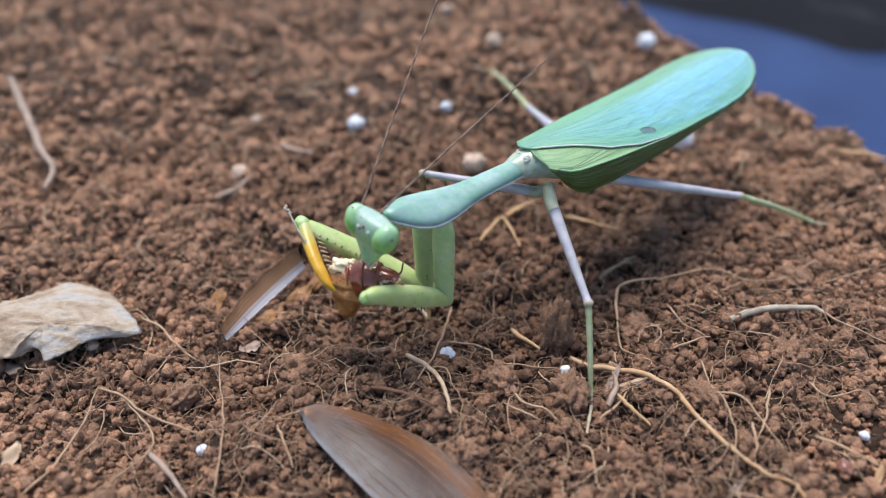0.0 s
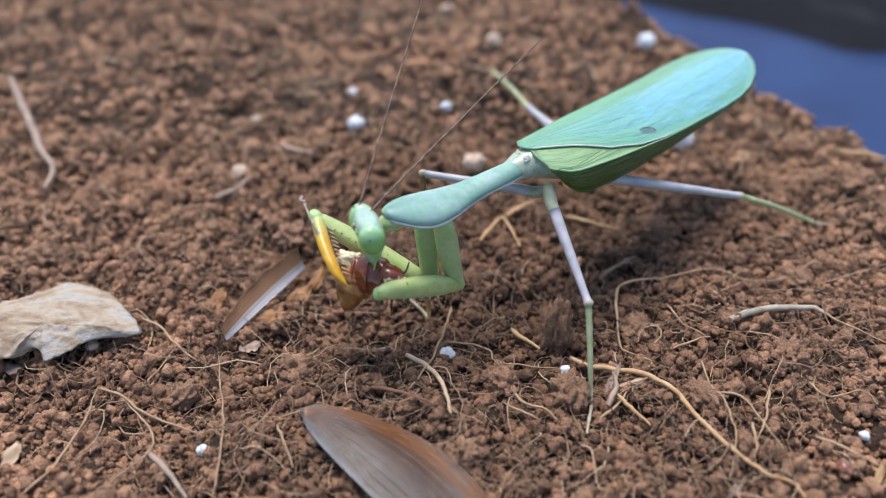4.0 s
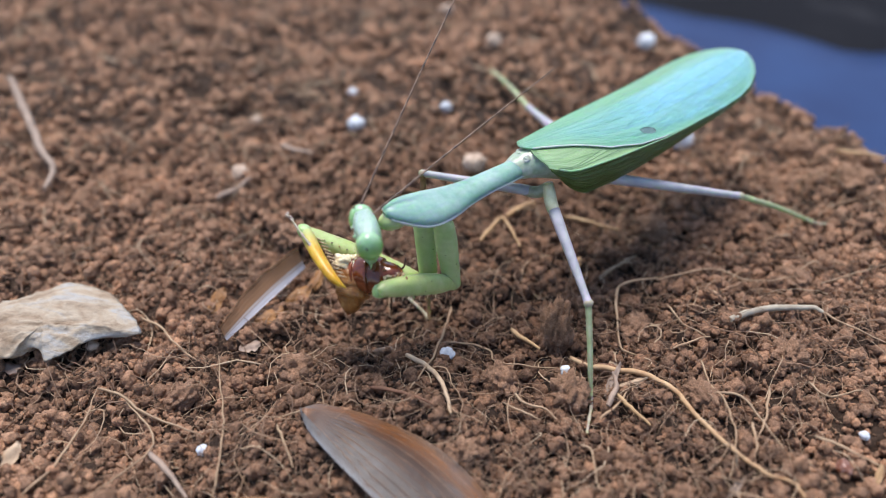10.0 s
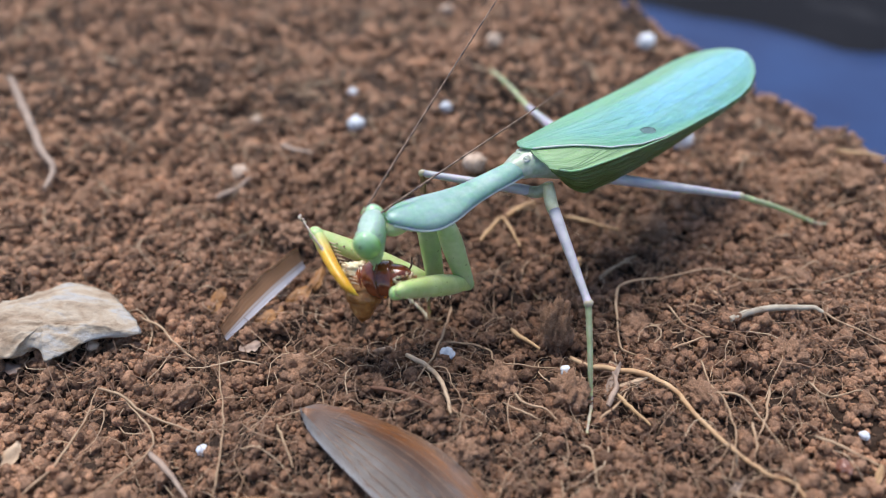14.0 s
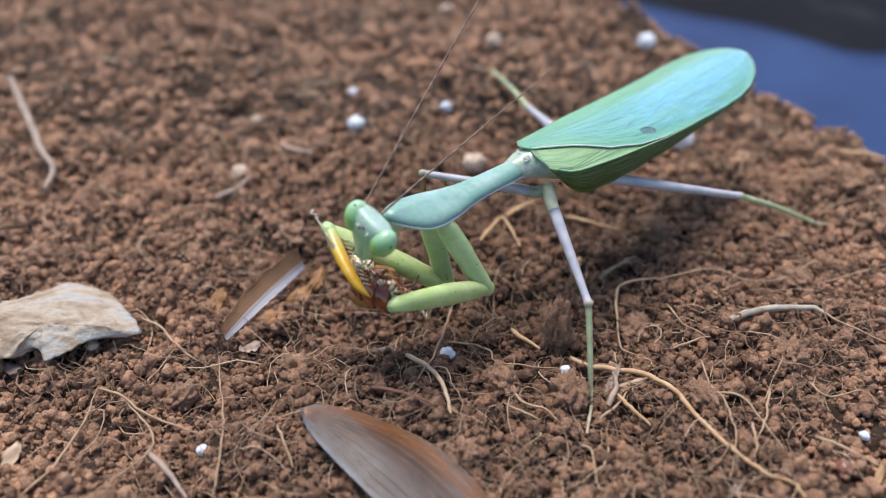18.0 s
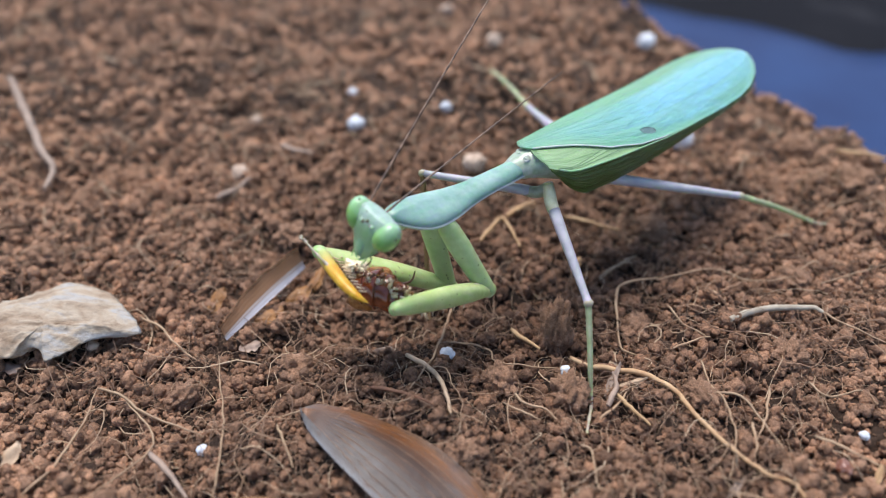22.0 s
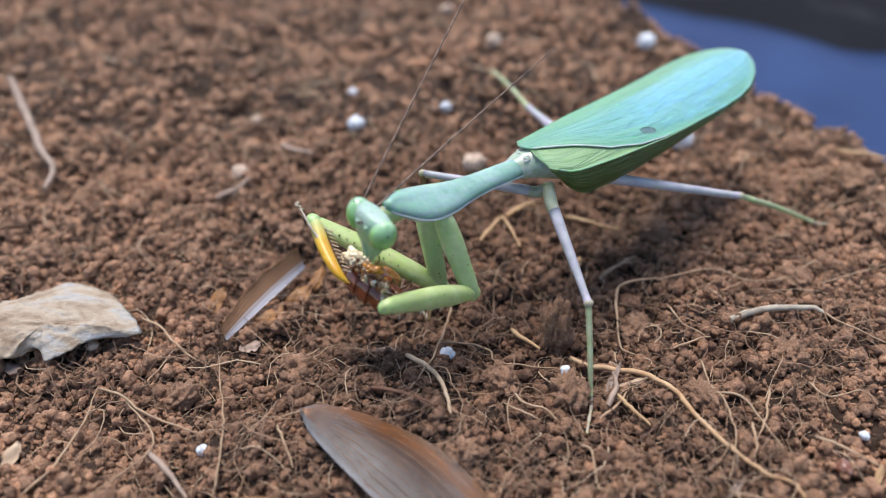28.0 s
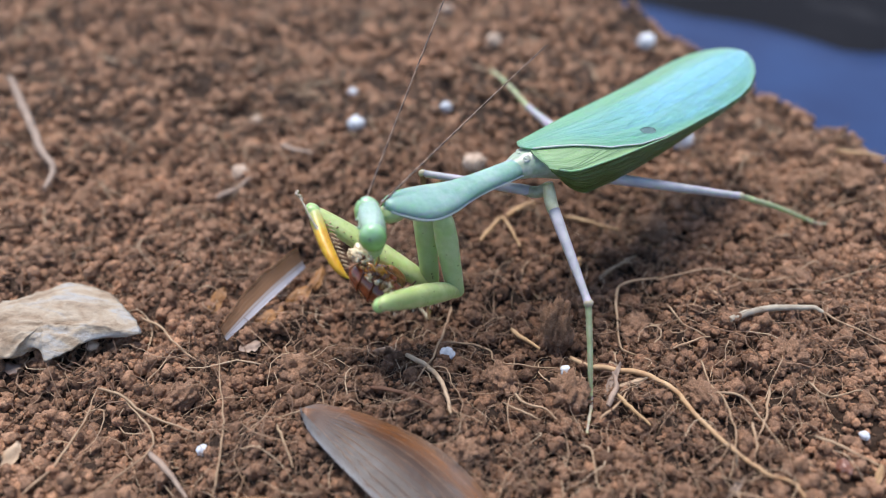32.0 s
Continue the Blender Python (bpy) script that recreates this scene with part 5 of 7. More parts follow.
def motions():
    walk(PROTHORAX, keyed([
        (0, -8.93, -1.44, 21.99, -6.8, -2.5, -144.7),
        (0.5, -8.93, -1.44, 21.99, -6.9, -2.8, -145.1),
        (1, -8.93, -1.44, 21.99, -6.9, -3.2, -145.0),
        (1.5, -8.93, -1.44, 21.99, -7.0, -2.5, -145.6),
        (2, -8.93, -1.44, 21.99, -6.8, -3.1, -144.7),
        (2.5, -8.93, -1.44, 21.99, -6.8, -2.5, -144.7),
        (3, -8.93, -1.44, 21.99, -6.8, -2.5, -144.7),
        (3.5, -8.93, -1.44, 21.99, -6.9, -2.2, -145.1),
        (5.5, -8.93, -1.44, 21.99, -6.8, -3.1, -144.7),
        (6, -8.93, -1.44, 21.99, -6.9, -2.5, -145.1),
        (6.5, -8.93, -1.44, 21.99, -6.9, -2.2, -145.1),
        (7, -8.93, -1.44, 21.99, -6.9, -2.2, -145.1),
        (7.5, -8.93, -1.44, 21.99, -6.7, -1.6, -144.7),
        (8, -8.93, -1.44, 21.99, -6.8, -2.5, -144.7),
        (8.5, -8.93, -1.44, 21.99, -6.9, -2.2, -145.1),
        (9, -8.93, -1.44, 21.99, -6.9, -1.9, -145.1),
        (9.5, -8.93, -1.44, 21.99, -6.6, -3.7, -143.8),
        (10, -8.93, -1.44, 21.99, -6.8, -3.1, -144.7),
        (10.5, -8.93, -1.44, 21.99, -6.5, -1.2, -143.9),
        (11, -8.93, -1.44, 21.99, -6.4, -1.5, -143.4),
        (11.5, -8.93, -1.44, 21.99, -6.4, -0.3, -143.5),
        (12, -8.93, -1.44, 21.99, -6.5, 0.0, -144.0),
        (12.5, -8.93, -1.44, 21.99, -6.5, 0.0, -144.0),
        (13, -8.93, -1.44, 21.99, -6.4, -0.9, -143.5),
        (13.5, -8.93, -1.44, 21.99, -6.5, -0.6, -143.9),
        (14, -8.93, -1.44, 21.99, -6.4, -1.5, -143.4),
        (14.5, -8.93, -1.44, 21.99, -6.4, -0.3, -143.5),
        (16.5, -8.93, -1.44, 21.99, -6.4, -0.3, -143.5),
        (17, -8.93, -1.44, 21.99, -6.5, -0.6, -143.9),
        (17.5, -8.93, -1.44, 21.99, -6.8, -1.9, -144.7),
        (18, -8.93, -1.44, 21.99, -6.8, -1.9, -144.7),
        (18.5, -8.93, -1.44, 21.99, -6.8, -1.9, -144.7),
        (19, -8.93, -1.44, 21.99, -6.9, -2.2, -145.1),
        (19.5, -8.93, -1.44, 21.99, -6.9, -2.8, -145.1),
        (20, -8.93, -1.44, 21.99, -6.9, -3.4, -145.0),
        (20.5, -8.93, -1.44, 21.99, -6.8, -2.5, -144.7),
        (21, -8.93, -1.44, 21.99, -6.5, -2.5, -143.8),
        (21.5, -8.93, -1.44, 21.99, -6.5, -1.9, -143.8),
        (22, -8.93, -1.44, 21.99, -6.5, -2.5, -143.8),
        (22.5, -8.93, -1.44, 21.99, -6.7, -2.8, -144.2),
        (23, -8.93, -1.44, 21.99, -6.3, -6.8, -142.3),
        (23.5, -8.93, -1.44, 21.99, -6.5, -4.5, -143.4),
        (24, -8.93, -1.44, 21.99, -6.6, -3.1, -143.8),
        (24.5, -8.93, -1.44, 21.99, -6.6, -3.7, -143.8),
        (25, -8.93, -1.44, 21.99, -6.6, -3.1, -143.8),
        (25.5, -8.93, -1.44, 21.99, -6.6, -3.1, -143.8),
        (27.5, -8.93, -1.44, 21.99, -6.8, -2.5, -144.7),
        (28, -8.93, -1.44, 21.99, -7.0, -6.2, -144.8),
        (28.5, -8.93, -1.44, 21.99, -6.8, -7.0, -144.2),
        (29, -8.93, -1.44, 21.99, -6.9, -6.8, -144.5),
        (29.5, -8.93, -1.44, 21.99, -7.0, -6.6, -144.8),
        (30, -8.93, -1.44, 21.99, -6.9, -5.8, -144.8),
        (30.5, -8.93, -1.44, 21.99, -7.1, -6.4, -145.1),
        (31, -8.93, -1.44, 21.99, -7.0, -6.2, -144.8),
        (31.5, -8.93, -1.44, 21.99, -6.8, -6.6, -144.2),
        (32, -8.93, -1.44, 21.99, -7.0, -6.2, -144.8),
    ]))
    walk(HEAD, keyed([
        (0, -28.31, -17.20, 23.28, 6.6, -1.4, 135.5),
        (0.5, -28.65, -16.63, 23.58, 10.2, -7.9, 133.2),
        (1, -29.67, -13.67, 21.71, -12.8, 29.8, 86.7),
        (1.5, -28.77, -16.08, 22.57, 0.8, 1.5, 133.6),
        (2, -28.53, -16.96, 23.33, 8.7, -1.7, 135.9),
        (2.5, -28.52, -16.68, 23.01, 4.1, 4.0, 126.0),
        (3, -28.49, -16.82, 22.63, -13.3, 13.6, 127.2),
        (3.5, -28.87, -16.70, 22.67, -10.3, 10.8, 119.5),
        (5.5, -28.86, -16.29, 22.82, -2.8, 7.1, 87.1),
        (6, -28.84, -16.68, 23.14, 1.1, 4.4, 97.9),
        (6.5, -29.03, -15.71, 22.91, -6.4, 7.6, 83.1),
        (7, -29.00, -15.25, 22.45, -5.3, 8.5, 76.9),
        (7.5, -28.55, -15.89, 22.13, -10.1, 9.4, 73.6),
        (8, -28.80, -16.47, 22.52, -4.2, 4.1, 86.8),
        (8.5, -28.92, -15.82, 22.10, -9.4, 5.4, 76.7),
        (9, -28.91, -15.53, 21.78, -10.2, 5.6, 77.3),
        (9.5, -29.50, -15.01, 21.19, -44.4, 9.4, 61.4),
        (10, -29.05, -16.75, 22.32, -6.8, 0.5, 103.8),
        (10.5, -28.66, -17.37, 22.40, -2.2, -1.7, 105.1),
        (11, -28.60, -17.61, 22.70, -7.9, 1.0, 101.5),
        (11.5, -28.59, -17.09, 21.90, -6.7, 4.1, 91.4),
        (12, -28.58, -16.57, 21.49, -8.7, 4.9, 93.9),
        (12.5, -28.44, -16.89, 21.81, -6.0, 1.6, 96.6),
        (13, -28.25, -17.45, 22.14, -8.7, 0.3, 98.6),
        (13.5, -28.41, -17.10, 22.06, -5.3, 0.9, 97.0),
        (14, -28.54, -16.54, 22.13, -9.4, 2.4, 84.8),
        (14.5, -28.16, -16.94, 21.87, -11.9, -0.8, 93.4),
        (16.5, -28.40, -17.10, 22.00, -14.3, -2.0, 83.3),
        (17, -28.51, -16.95, 22.01, -13.4, 0.1, 82.8),
        (17.5, -28.44, -17.39, 23.36, 3.0, -13.8, 126.3),
        (18, -28.38, -17.63, 23.62, 7.8, -14.3, 133.1),
        (18.5, -28.22, -17.88, 23.76, 8.8, -13.1, 132.4),
        (19, -28.26, -17.92, 23.96, 8.8, -12.7, 132.1),
        (19.5, -28.08, -18.10, 24.18, 4.2, -12.9, 129.0),
        (20, -28.17, -18.44, 24.36, 4.9, -9.3, 130.5),
        (20.5, -27.92, -18.12, 24.27, 4.4, -9.7, 130.8),
        (21, -28.15, -18.10, 24.25, 9.2, -8.8, 133.5),
        (21.5, -28.02, -17.99, 24.16, 12.5, -10.4, 134.8),
        (22, -28.01, -17.72, 24.37, 18.9, -10.4, 134.5),
        (22.5, -27.95, -17.69, 24.06, 15.2, -13.2, 131.3),
        (23, -27.63, -18.11, 24.88, 16.7, -20.9, 144.5),
        (23.5, -27.63, -17.79, 24.50, 19.8, -12.7, 132.3),
        (24, -28.10, -17.39, 24.28, 5.6, -2.9, 129.2),
        (24.5, -28.28, -17.35, 24.24, 10.7, -6.0, 128.5),
        (25, -28.21, -17.38, 24.22, 6.8, -4.4, 134.9),
        (25.5, -28.28, -17.47, 24.06, 3.9, -4.4, 132.9),
        (27.5, -28.26, -17.32, 23.71, 0.9, -6.3, 113.6),
        (28, -28.20, -17.69, 24.44, 3.3, -0.4, 127.6),
        (28.5, -28.40, -17.41, 24.26, 6.4, -1.7, 131.0),
        (29, -28.22, -16.93, 24.03, 10.2, -4.6, 133.7),
        (29.5, -28.22, -17.40, 24.07, 4.4, -4.9, 134.4),
        (30, -28.31, -17.64, 24.55, 8.6, -8.8, 134.3),
        (30.5, -28.58, -16.77, 24.08, -3.5, -8.2, 107.0),
        (31, -28.55, -15.98, 23.51, -6.4, -0.7, 99.1),
        (31.5, -28.68, -15.89, 23.32, -13.5, 6.1, 85.2),
        (32, -28.43, -16.66, 23.48, -6.6, 2.8, 100.6),
    ]))
    walk(COXA_L, keyed([
        (0, -19.98, -11.96, 19.96, 5.3, 79.3, -84.5),
        (0.5, -20.07, -11.88, 20.04, 28.5, 77.1, -60.3),
        (1, -20.06, -11.91, 20.15, 112.3, 79.6, 25.6),
        (1.5, -20.15, -11.78, 19.96, 78.3, 82.6, -9.6),
        (2, -19.99, -11.98, 20.12, 97.4, 81.3, 10.1),
        (2.5, -19.98, -11.96, 19.96, 103.4, 81.6, 16.0),
        (3, -19.98, -11.96, 19.96, 122.5, 85.1, 33.8),
        (3.5, -20.05, -11.86, 19.88, 106.7, 82.7, 19.0),
        (5.5, -19.99, -11.98, 20.12, 116.8, 78.2, 30.5),
        (6, -20.06, -11.87, 19.96, 111.2, 78.4, 24.9),
        (6.5, -20.05, -11.86, 19.88, 140.1, 80.2, 52.4),
        (7, -20.05, -11.86, 19.88, 138.0, 81.5, 50.0),
        (7.5, -19.96, -11.94, 19.72, 141.2, 79.9, 53.5),
        (8, -19.98, -11.96, 19.96, 134.7, 81.1, 46.9),
        (8.5, -20.05, -11.86, 19.88, 132.2, 81.7, 44.3),
        (9, -20.05, -11.86, 19.80, 141.9, 80.8, 54.0),
        (9.5, -19.84, -12.16, 20.28, 141.5, 80.9, 53.6),
        (10, -19.99, -11.98, 20.12, 120.3, 82.8, 32.4),
        (10.5, -19.78, -12.10, 19.64, 81.4, 77.9, -5.1),
        (11, -19.70, -12.19, 19.73, 83.4, 79.8, -3.6),
        (11.5, -19.68, -12.15, 19.39, 100.9, 79.0, 14.4),
        (12, -19.75, -12.05, 19.31, 99.7, 78.7, 13.3),
        (12.5, -19.75, -12.05, 19.31, 99.7, 78.7, 13.3),
        (13, -19.69, -12.17, 19.56, 102.8, 78.3, 16.5),
        (13.5, -19.77, -12.08, 19.48, 98.1, 76.6, 12.4),
        (14, -19.70, -12.19, 19.73, 104.3, 75.4, 19.1),
        (14.5, -19.68, -12.15, 19.39, 107.1, 76.3, 21.5),
        (16.5, -19.68, -12.15, 19.39, 98.6, 78.1, 12.3),
        (17, -19.77, -12.08, 19.48, 103.3, 76.2, 17.8),
        (17.5, -19.96, -11.95, 19.80, 70.1, 60.7, -13.6),
        (18, -19.96, -11.95, 19.80, 70.1, 60.7, -13.6),
        (18.5, -19.96, -11.95, 19.80, 70.1, 60.7, -13.6),
        (19, -20.05, -11.86, 19.88, 70.9, 60.3, -12.5),
        (19.5, -20.07, -11.88, 20.04, 69.6, 60.1, -14.1),
        (20, -20.07, -11.91, 20.20, 70.7, 61.4, -13.0),
        (20.5, -19.98, -11.96, 19.96, 70.6, 59.6, -12.8),
        (21, -19.81, -12.14, 19.97, 73.8, 62.0, -9.5),
        (21.5, -19.79, -12.12, 19.81, 71.6, 60.7, -11.8),
        (22, -19.81, -12.14, 19.97, 67.6, 60.1, -16.5),
        (22.5, -19.90, -12.06, 20.04, 69.2, 61.0, -14.7),
        (23, -19.60, -12.50, 21.13, 64.8, 64.6, -20.2),
        (23.5, -19.78, -12.25, 20.50, 68.3, 63.8, -16.1),
        (24, -19.82, -12.15, 20.12, 80.5, 64.8, -2.5),
        (24.5, -19.84, -12.16, 20.28, 74.2, 66.1, -10.0),
        (25, -19.82, -12.15, 20.12, 77.7, 68.5, -6.6),
        (25.5, -19.82, -12.15, 20.12, 79.1, 66.4, -4.5),
        (27.5, -19.98, -11.96, 19.96, 63.3, 72.7, -23.0),
        (28, -20.08, -11.99, 20.93, 51.3, 66.7, -35.5),
        (28.5, -19.98, -12.12, 21.14, 43.7, 65.0, -43.9),
        (29, -20.04, -12.06, 21.09, 43.2, 65.4, -44.4),
        (29.5, -20.09, -11.99, 21.04, 45.5, 68.5, -41.9),
        (30, -20.07, -12.00, 20.82, 52.9, 66.3, -33.7),
        (30.5, -20.15, -11.92, 20.98, 50.3, 64.9, -36.6),
        (31, -20.08, -11.99, 20.93, 53.4, 69.1, -33.4),
        (31.5, -19.97, -12.12, 21.04, 52.8, 77.2, -34.8),
        (32, -20.08, -11.99, 20.93, 46.1, 78.6, -42.0),
    ]))
    walk(FEMUR_L, keyed([
        (0, -19.77, -14.14, 8.37, 10.6, -38.9, -132.2),
        (0.5, -18.76, -14.17, 8.54, 10.5, -37.8, -132.2),
        (1, -18.15, -10.99, 8.54, 9.0, -35.3, -126.2),
        (1.5, -18.64, -12.04, 8.26, 9.4, -35.2, -128.0),
        (2, -18.23, -11.66, 8.46, 9.8, -32.9, -130.6),
        (2.5, -18.33, -11.49, 8.29, 9.6, -33.6, -129.5),
        (3, -19.15, -11.41, 8.21, 9.6, -34.4, -129.4),
        (3.5, -18.63, -11.38, 8.18, 9.7, -34.2, -129.7),
        (5.5, -17.91, -10.75, 8.57, 9.9, -32.6, -131.0),
        (6, -17.91, -10.87, 8.40, 9.7, -32.3, -130.3),
        (6.5, -18.83, -10.28, 8.25, 9.4, -33.3, -128.5),
        (7, -18.94, -10.53, 8.21, 9.6, -33.6, -129.5),
        (7.5, -18.73, -10.28, 8.11, 9.1, -34.6, -126.9),
        (8, -18.73, -10.63, 8.31, 9.7, -34.6, -129.6),
        (8.5, -18.83, -10.67, 8.21, 9.7, -34.2, -129.8),
        (9, -18.93, -10.32, 8.15, 9.3, -37.6, -126.9),
        (9.5, -18.73, -10.66, 8.63, 9.4, -35.5, -128.0),
        (10, -18.74, -11.18, 8.42, 9.4, -35.1, -128.1),
        (10.5, -17.32, -12.32, 8.11, 9.3, -36.6, -127.3),
        (11, -17.62, -12.33, 8.11, 9.1, -37.1, -125.9),
        (11.5, -17.50, -11.59, 7.81, 9.2, -37.0, -126.8),
        (12, -17.50, -11.52, 7.74, 9.4, -36.4, -127.4),
        (12.5, -17.50, -11.52, 7.74, 9.4, -35.5, -127.9),
        (13, -17.40, -11.50, 8.01, 9.5, -35.5, -128.4),
        (13.5, -17.09, -11.49, 8.00, 9.7, -35.8, -129.4),
        (14, -16.89, -11.22, 8.31, 9.2, -35.1, -127.2),
        (14.5, -17.08, -11.13, 7.93, 9.8, -34.8, -129.9),
        (16.5, -17.30, -11.63, 7.85, 9.9, -33.6, -130.9),
        (17, -17.09, -11.22, 8.02, 10.2, -32.9, -132.8),
        (17.5, -14.35, -13.30, 9.52, 11.0, -24.8, -139.3),
        (18, -14.35, -13.30, 9.52, 10.9, -25.3, -138.5),
        (18.5, -14.35, -13.30, 9.52, 10.9, -25.3, -138.5),
        (19, -14.34, -13.13, 9.63, 11.0, -24.7, -139.3),
        (19.5, -14.36, -13.32, 9.81, 11.0, -24.8, -139.1),
        (20, -14.57, -13.18, 9.84, 10.9, -24.8, -138.8),
        (20.5, -14.15, -13.29, 9.79, 11.0, -24.7, -139.3),
        (21, -14.34, -13.05, 9.55, 10.8, -25.4, -138.1),
        (21.5, -14.14, -13.30, 9.52, 11.1, -25.3, -139.7),
        (22, -14.17, -13.80, 9.73, 10.8, -24.9, -138.1),
        (22.5, -14.36, -13.51, 9.73, 10.9, -24.1, -139.2),
        (23, -14.86, -14.24, 10.47, 10.4, -22.5, -136.7),
        (23.5, -14.78, -13.70, 9.91, 10.7, -23.2, -138.3),
        (24, -14.81, -12.37, 9.44, 10.5, -25.5, -136.1),
        (24.5, -15.14, -12.99, 9.49, 10.0, -26.5, -133.6),
        (25, -15.52, -12.65, 9.15, 10.0, -26.4, -133.6),
        (25.5, -15.12, -12.52, 9.31, 10.2, -24.8, -135.1),
        (27.5, -16.74, -13.34, 8.70, 10.4, -31.4, -134.1),
        (28, -16.28, -14.71, 10.09, 10.4, -29.6, -134.6),
        (28.5, -16.38, -15.58, 10.45, 10.4, -32.9, -133.6),
        (29, -16.53, -15.49, 10.36, 10.3, -32.1, -133.5),
        (29.5, -16.88, -14.88, 10.06, 10.1, -32.5, -132.4),
        (30, -16.12, -14.63, 10.02, 10.3, -31.2, -133.8),
        (30.5, -16.14, -14.90, 10.29, 10.3, -31.5, -133.3),
        (31, -16.56, -14.31, 9.91, 10.0, -32.3, -132.0),
        (31.5, -17.82, -13.62, 9.53, 9.2, -35.3, -127.0),
        (32, -18.34, -13.56, 9.36, 9.2, -32.7, -127.8),
    ]))
    walk(COXA_R, keyed([
        (0, -22.71, -8.06, 20.53, 5.4, 79.8, -84.4),
        (0.5, -22.77, -7.95, 20.62, 17.3, 78.1, -72.0),
        (1, -22.77, -7.99, 20.72, 22.2, 77.1, -66.9),
        (1.5, -22.82, -7.84, 20.54, 18.8, 77.7, -70.4),
        (2, -22.72, -8.07, 20.69, 21.9, 77.8, -67.2),
        (2.5, -22.71, -8.06, 20.53, 22.1, 78.7, -67.1),
        (3, -22.71, -8.06, 20.53, 13.0, 79.5, -76.5),
        (3.5, -22.76, -7.94, 20.46, 19.3, 78.7, -69.9),
        (5.5, -22.72, -8.07, 20.69, 24.6, 77.4, -64.3),
        (6, -22.77, -7.95, 20.54, 25.6, 77.5, -63.3),
        (6.5, -22.76, -7.94, 20.46, 17.1, 78.9, -72.2),
        (7, -22.76, -7.94, 20.46, 16.0, 79.0, -73.4),
        (7.5, -22.70, -8.04, 20.29, 19.2, 80.3, -70.1),
        (8, -22.71, -8.06, 20.53, 17.7, 79.1, -71.6),
        (8.5, -22.76, -7.94, 20.46, 17.1, 78.9, -72.2),
        (9, -22.75, -7.93, 20.38, 16.4, 79.4, -73.0),
        (9.5, -22.63, -8.29, 20.83, 15.6, 78.9, -73.8),
        (10, -22.72, -8.07, 20.69, 16.8, 78.4, -72.5),
        (10.5, -22.58, -8.24, 20.19, 36.8, 79.9, -51.8),
        (11, -22.53, -8.36, 20.26, 33.7, 80.7, -55.1),
        (11.5, -22.51, -8.31, 19.93, 39.8, 81.8, -48.9),
        (12, -22.56, -8.19, 19.85, 39.8, 81.5, -48.9),
        (12.5, -22.56, -8.19, 19.85, 39.8, 81.5, -48.9),
        (13, -22.52, -8.34, 20.10, 38.2, 81.0, -50.5),
        (13.5, -22.57, -8.22, 20.02, 41.0, 80.1, -47.5),
        (14, -22.53, -8.36, 20.26, 40.3, 79.5, -48.2),
        (14.5, -22.51, -8.31, 19.93, 43.8, 81.0, -44.7),
        (16.5, -22.51, -8.31, 19.93, 41.9, 81.4, -46.7),
        (17, -22.57, -8.22, 20.02, 41.0, 80.1, -47.5),
        (17.5, -22.70, -8.05, 20.37, 47.7, 71.6, -39.6),
        (18, -22.70, -8.05, 20.37, 47.7, 71.6, -39.6),
        (18.5, -22.70, -8.05, 20.37, 47.7, 71.6, -39.6),
        (19, -22.76, -7.94, 20.46, 45.7, 70.6, -41.8),
        (19.5, -22.77, -7.95, 20.62, 44.0, 70.0, -43.5),
        (20, -22.77, -7.99, 20.78, 42.0, 69.9, -45.8),
        (20.5, -22.71, -8.06, 20.53, 46.5, 70.5, -40.9),
        (21, -22.61, -8.27, 20.51, 48.3, 72.3, -39.0),
        (21.5, -22.59, -8.26, 20.35, 50.7, 72.3, -36.5),
        (22, -22.61, -8.27, 20.51, 48.8, 71.8, -38.5),
        (22.5, -22.66, -8.17, 20.60, 46.2, 71.3, -41.2),
        (23, -22.47, -8.68, 21.66, 37.3, 70.8, -50.8),
        (23.5, -22.59, -8.40, 21.04, 41.9, 71.7, -45.8),
        (24, -22.62, -8.28, 20.67, 45.0, 72.9, -42.7),
        (24.5, -22.63, -8.29, 20.83, 42.0, 72.9, -45.8),
        (25, -22.62, -8.28, 20.67, 42.2, 74.5, -45.7),
        (25.5, -22.62, -8.28, 20.67, 43.9, 73.6, -43.9),
        (27.5, -22.71, -8.06, 20.53, 35.5, 76.2, -52.9),
        (28, -22.78, -8.07, 21.51, 28.9, 70.2, -59.7),
        (28.5, -22.71, -8.21, 21.71, 27.5, 70.2, -61.1),
        (29, -22.75, -8.14, 21.66, 26.9, 70.2, -61.9),
        (29.5, -22.78, -8.06, 21.62, 25.0, 70.5, -63.8),
        (30, -22.77, -8.07, 21.40, 30.6, 70.6, -57.9),
        (30.5, -22.82, -7.98, 21.57, 28.8, 68.9, -59.9),
        (31, -22.78, -8.07, 21.51, 27.4, 70.7, -61.2),
        (31.5, -22.70, -8.22, 21.60, 19.4, 73.2, -69.7),
        (32, -22.78, -8.07, 21.51, 16.2, 73.2, -73.0),
    ]))
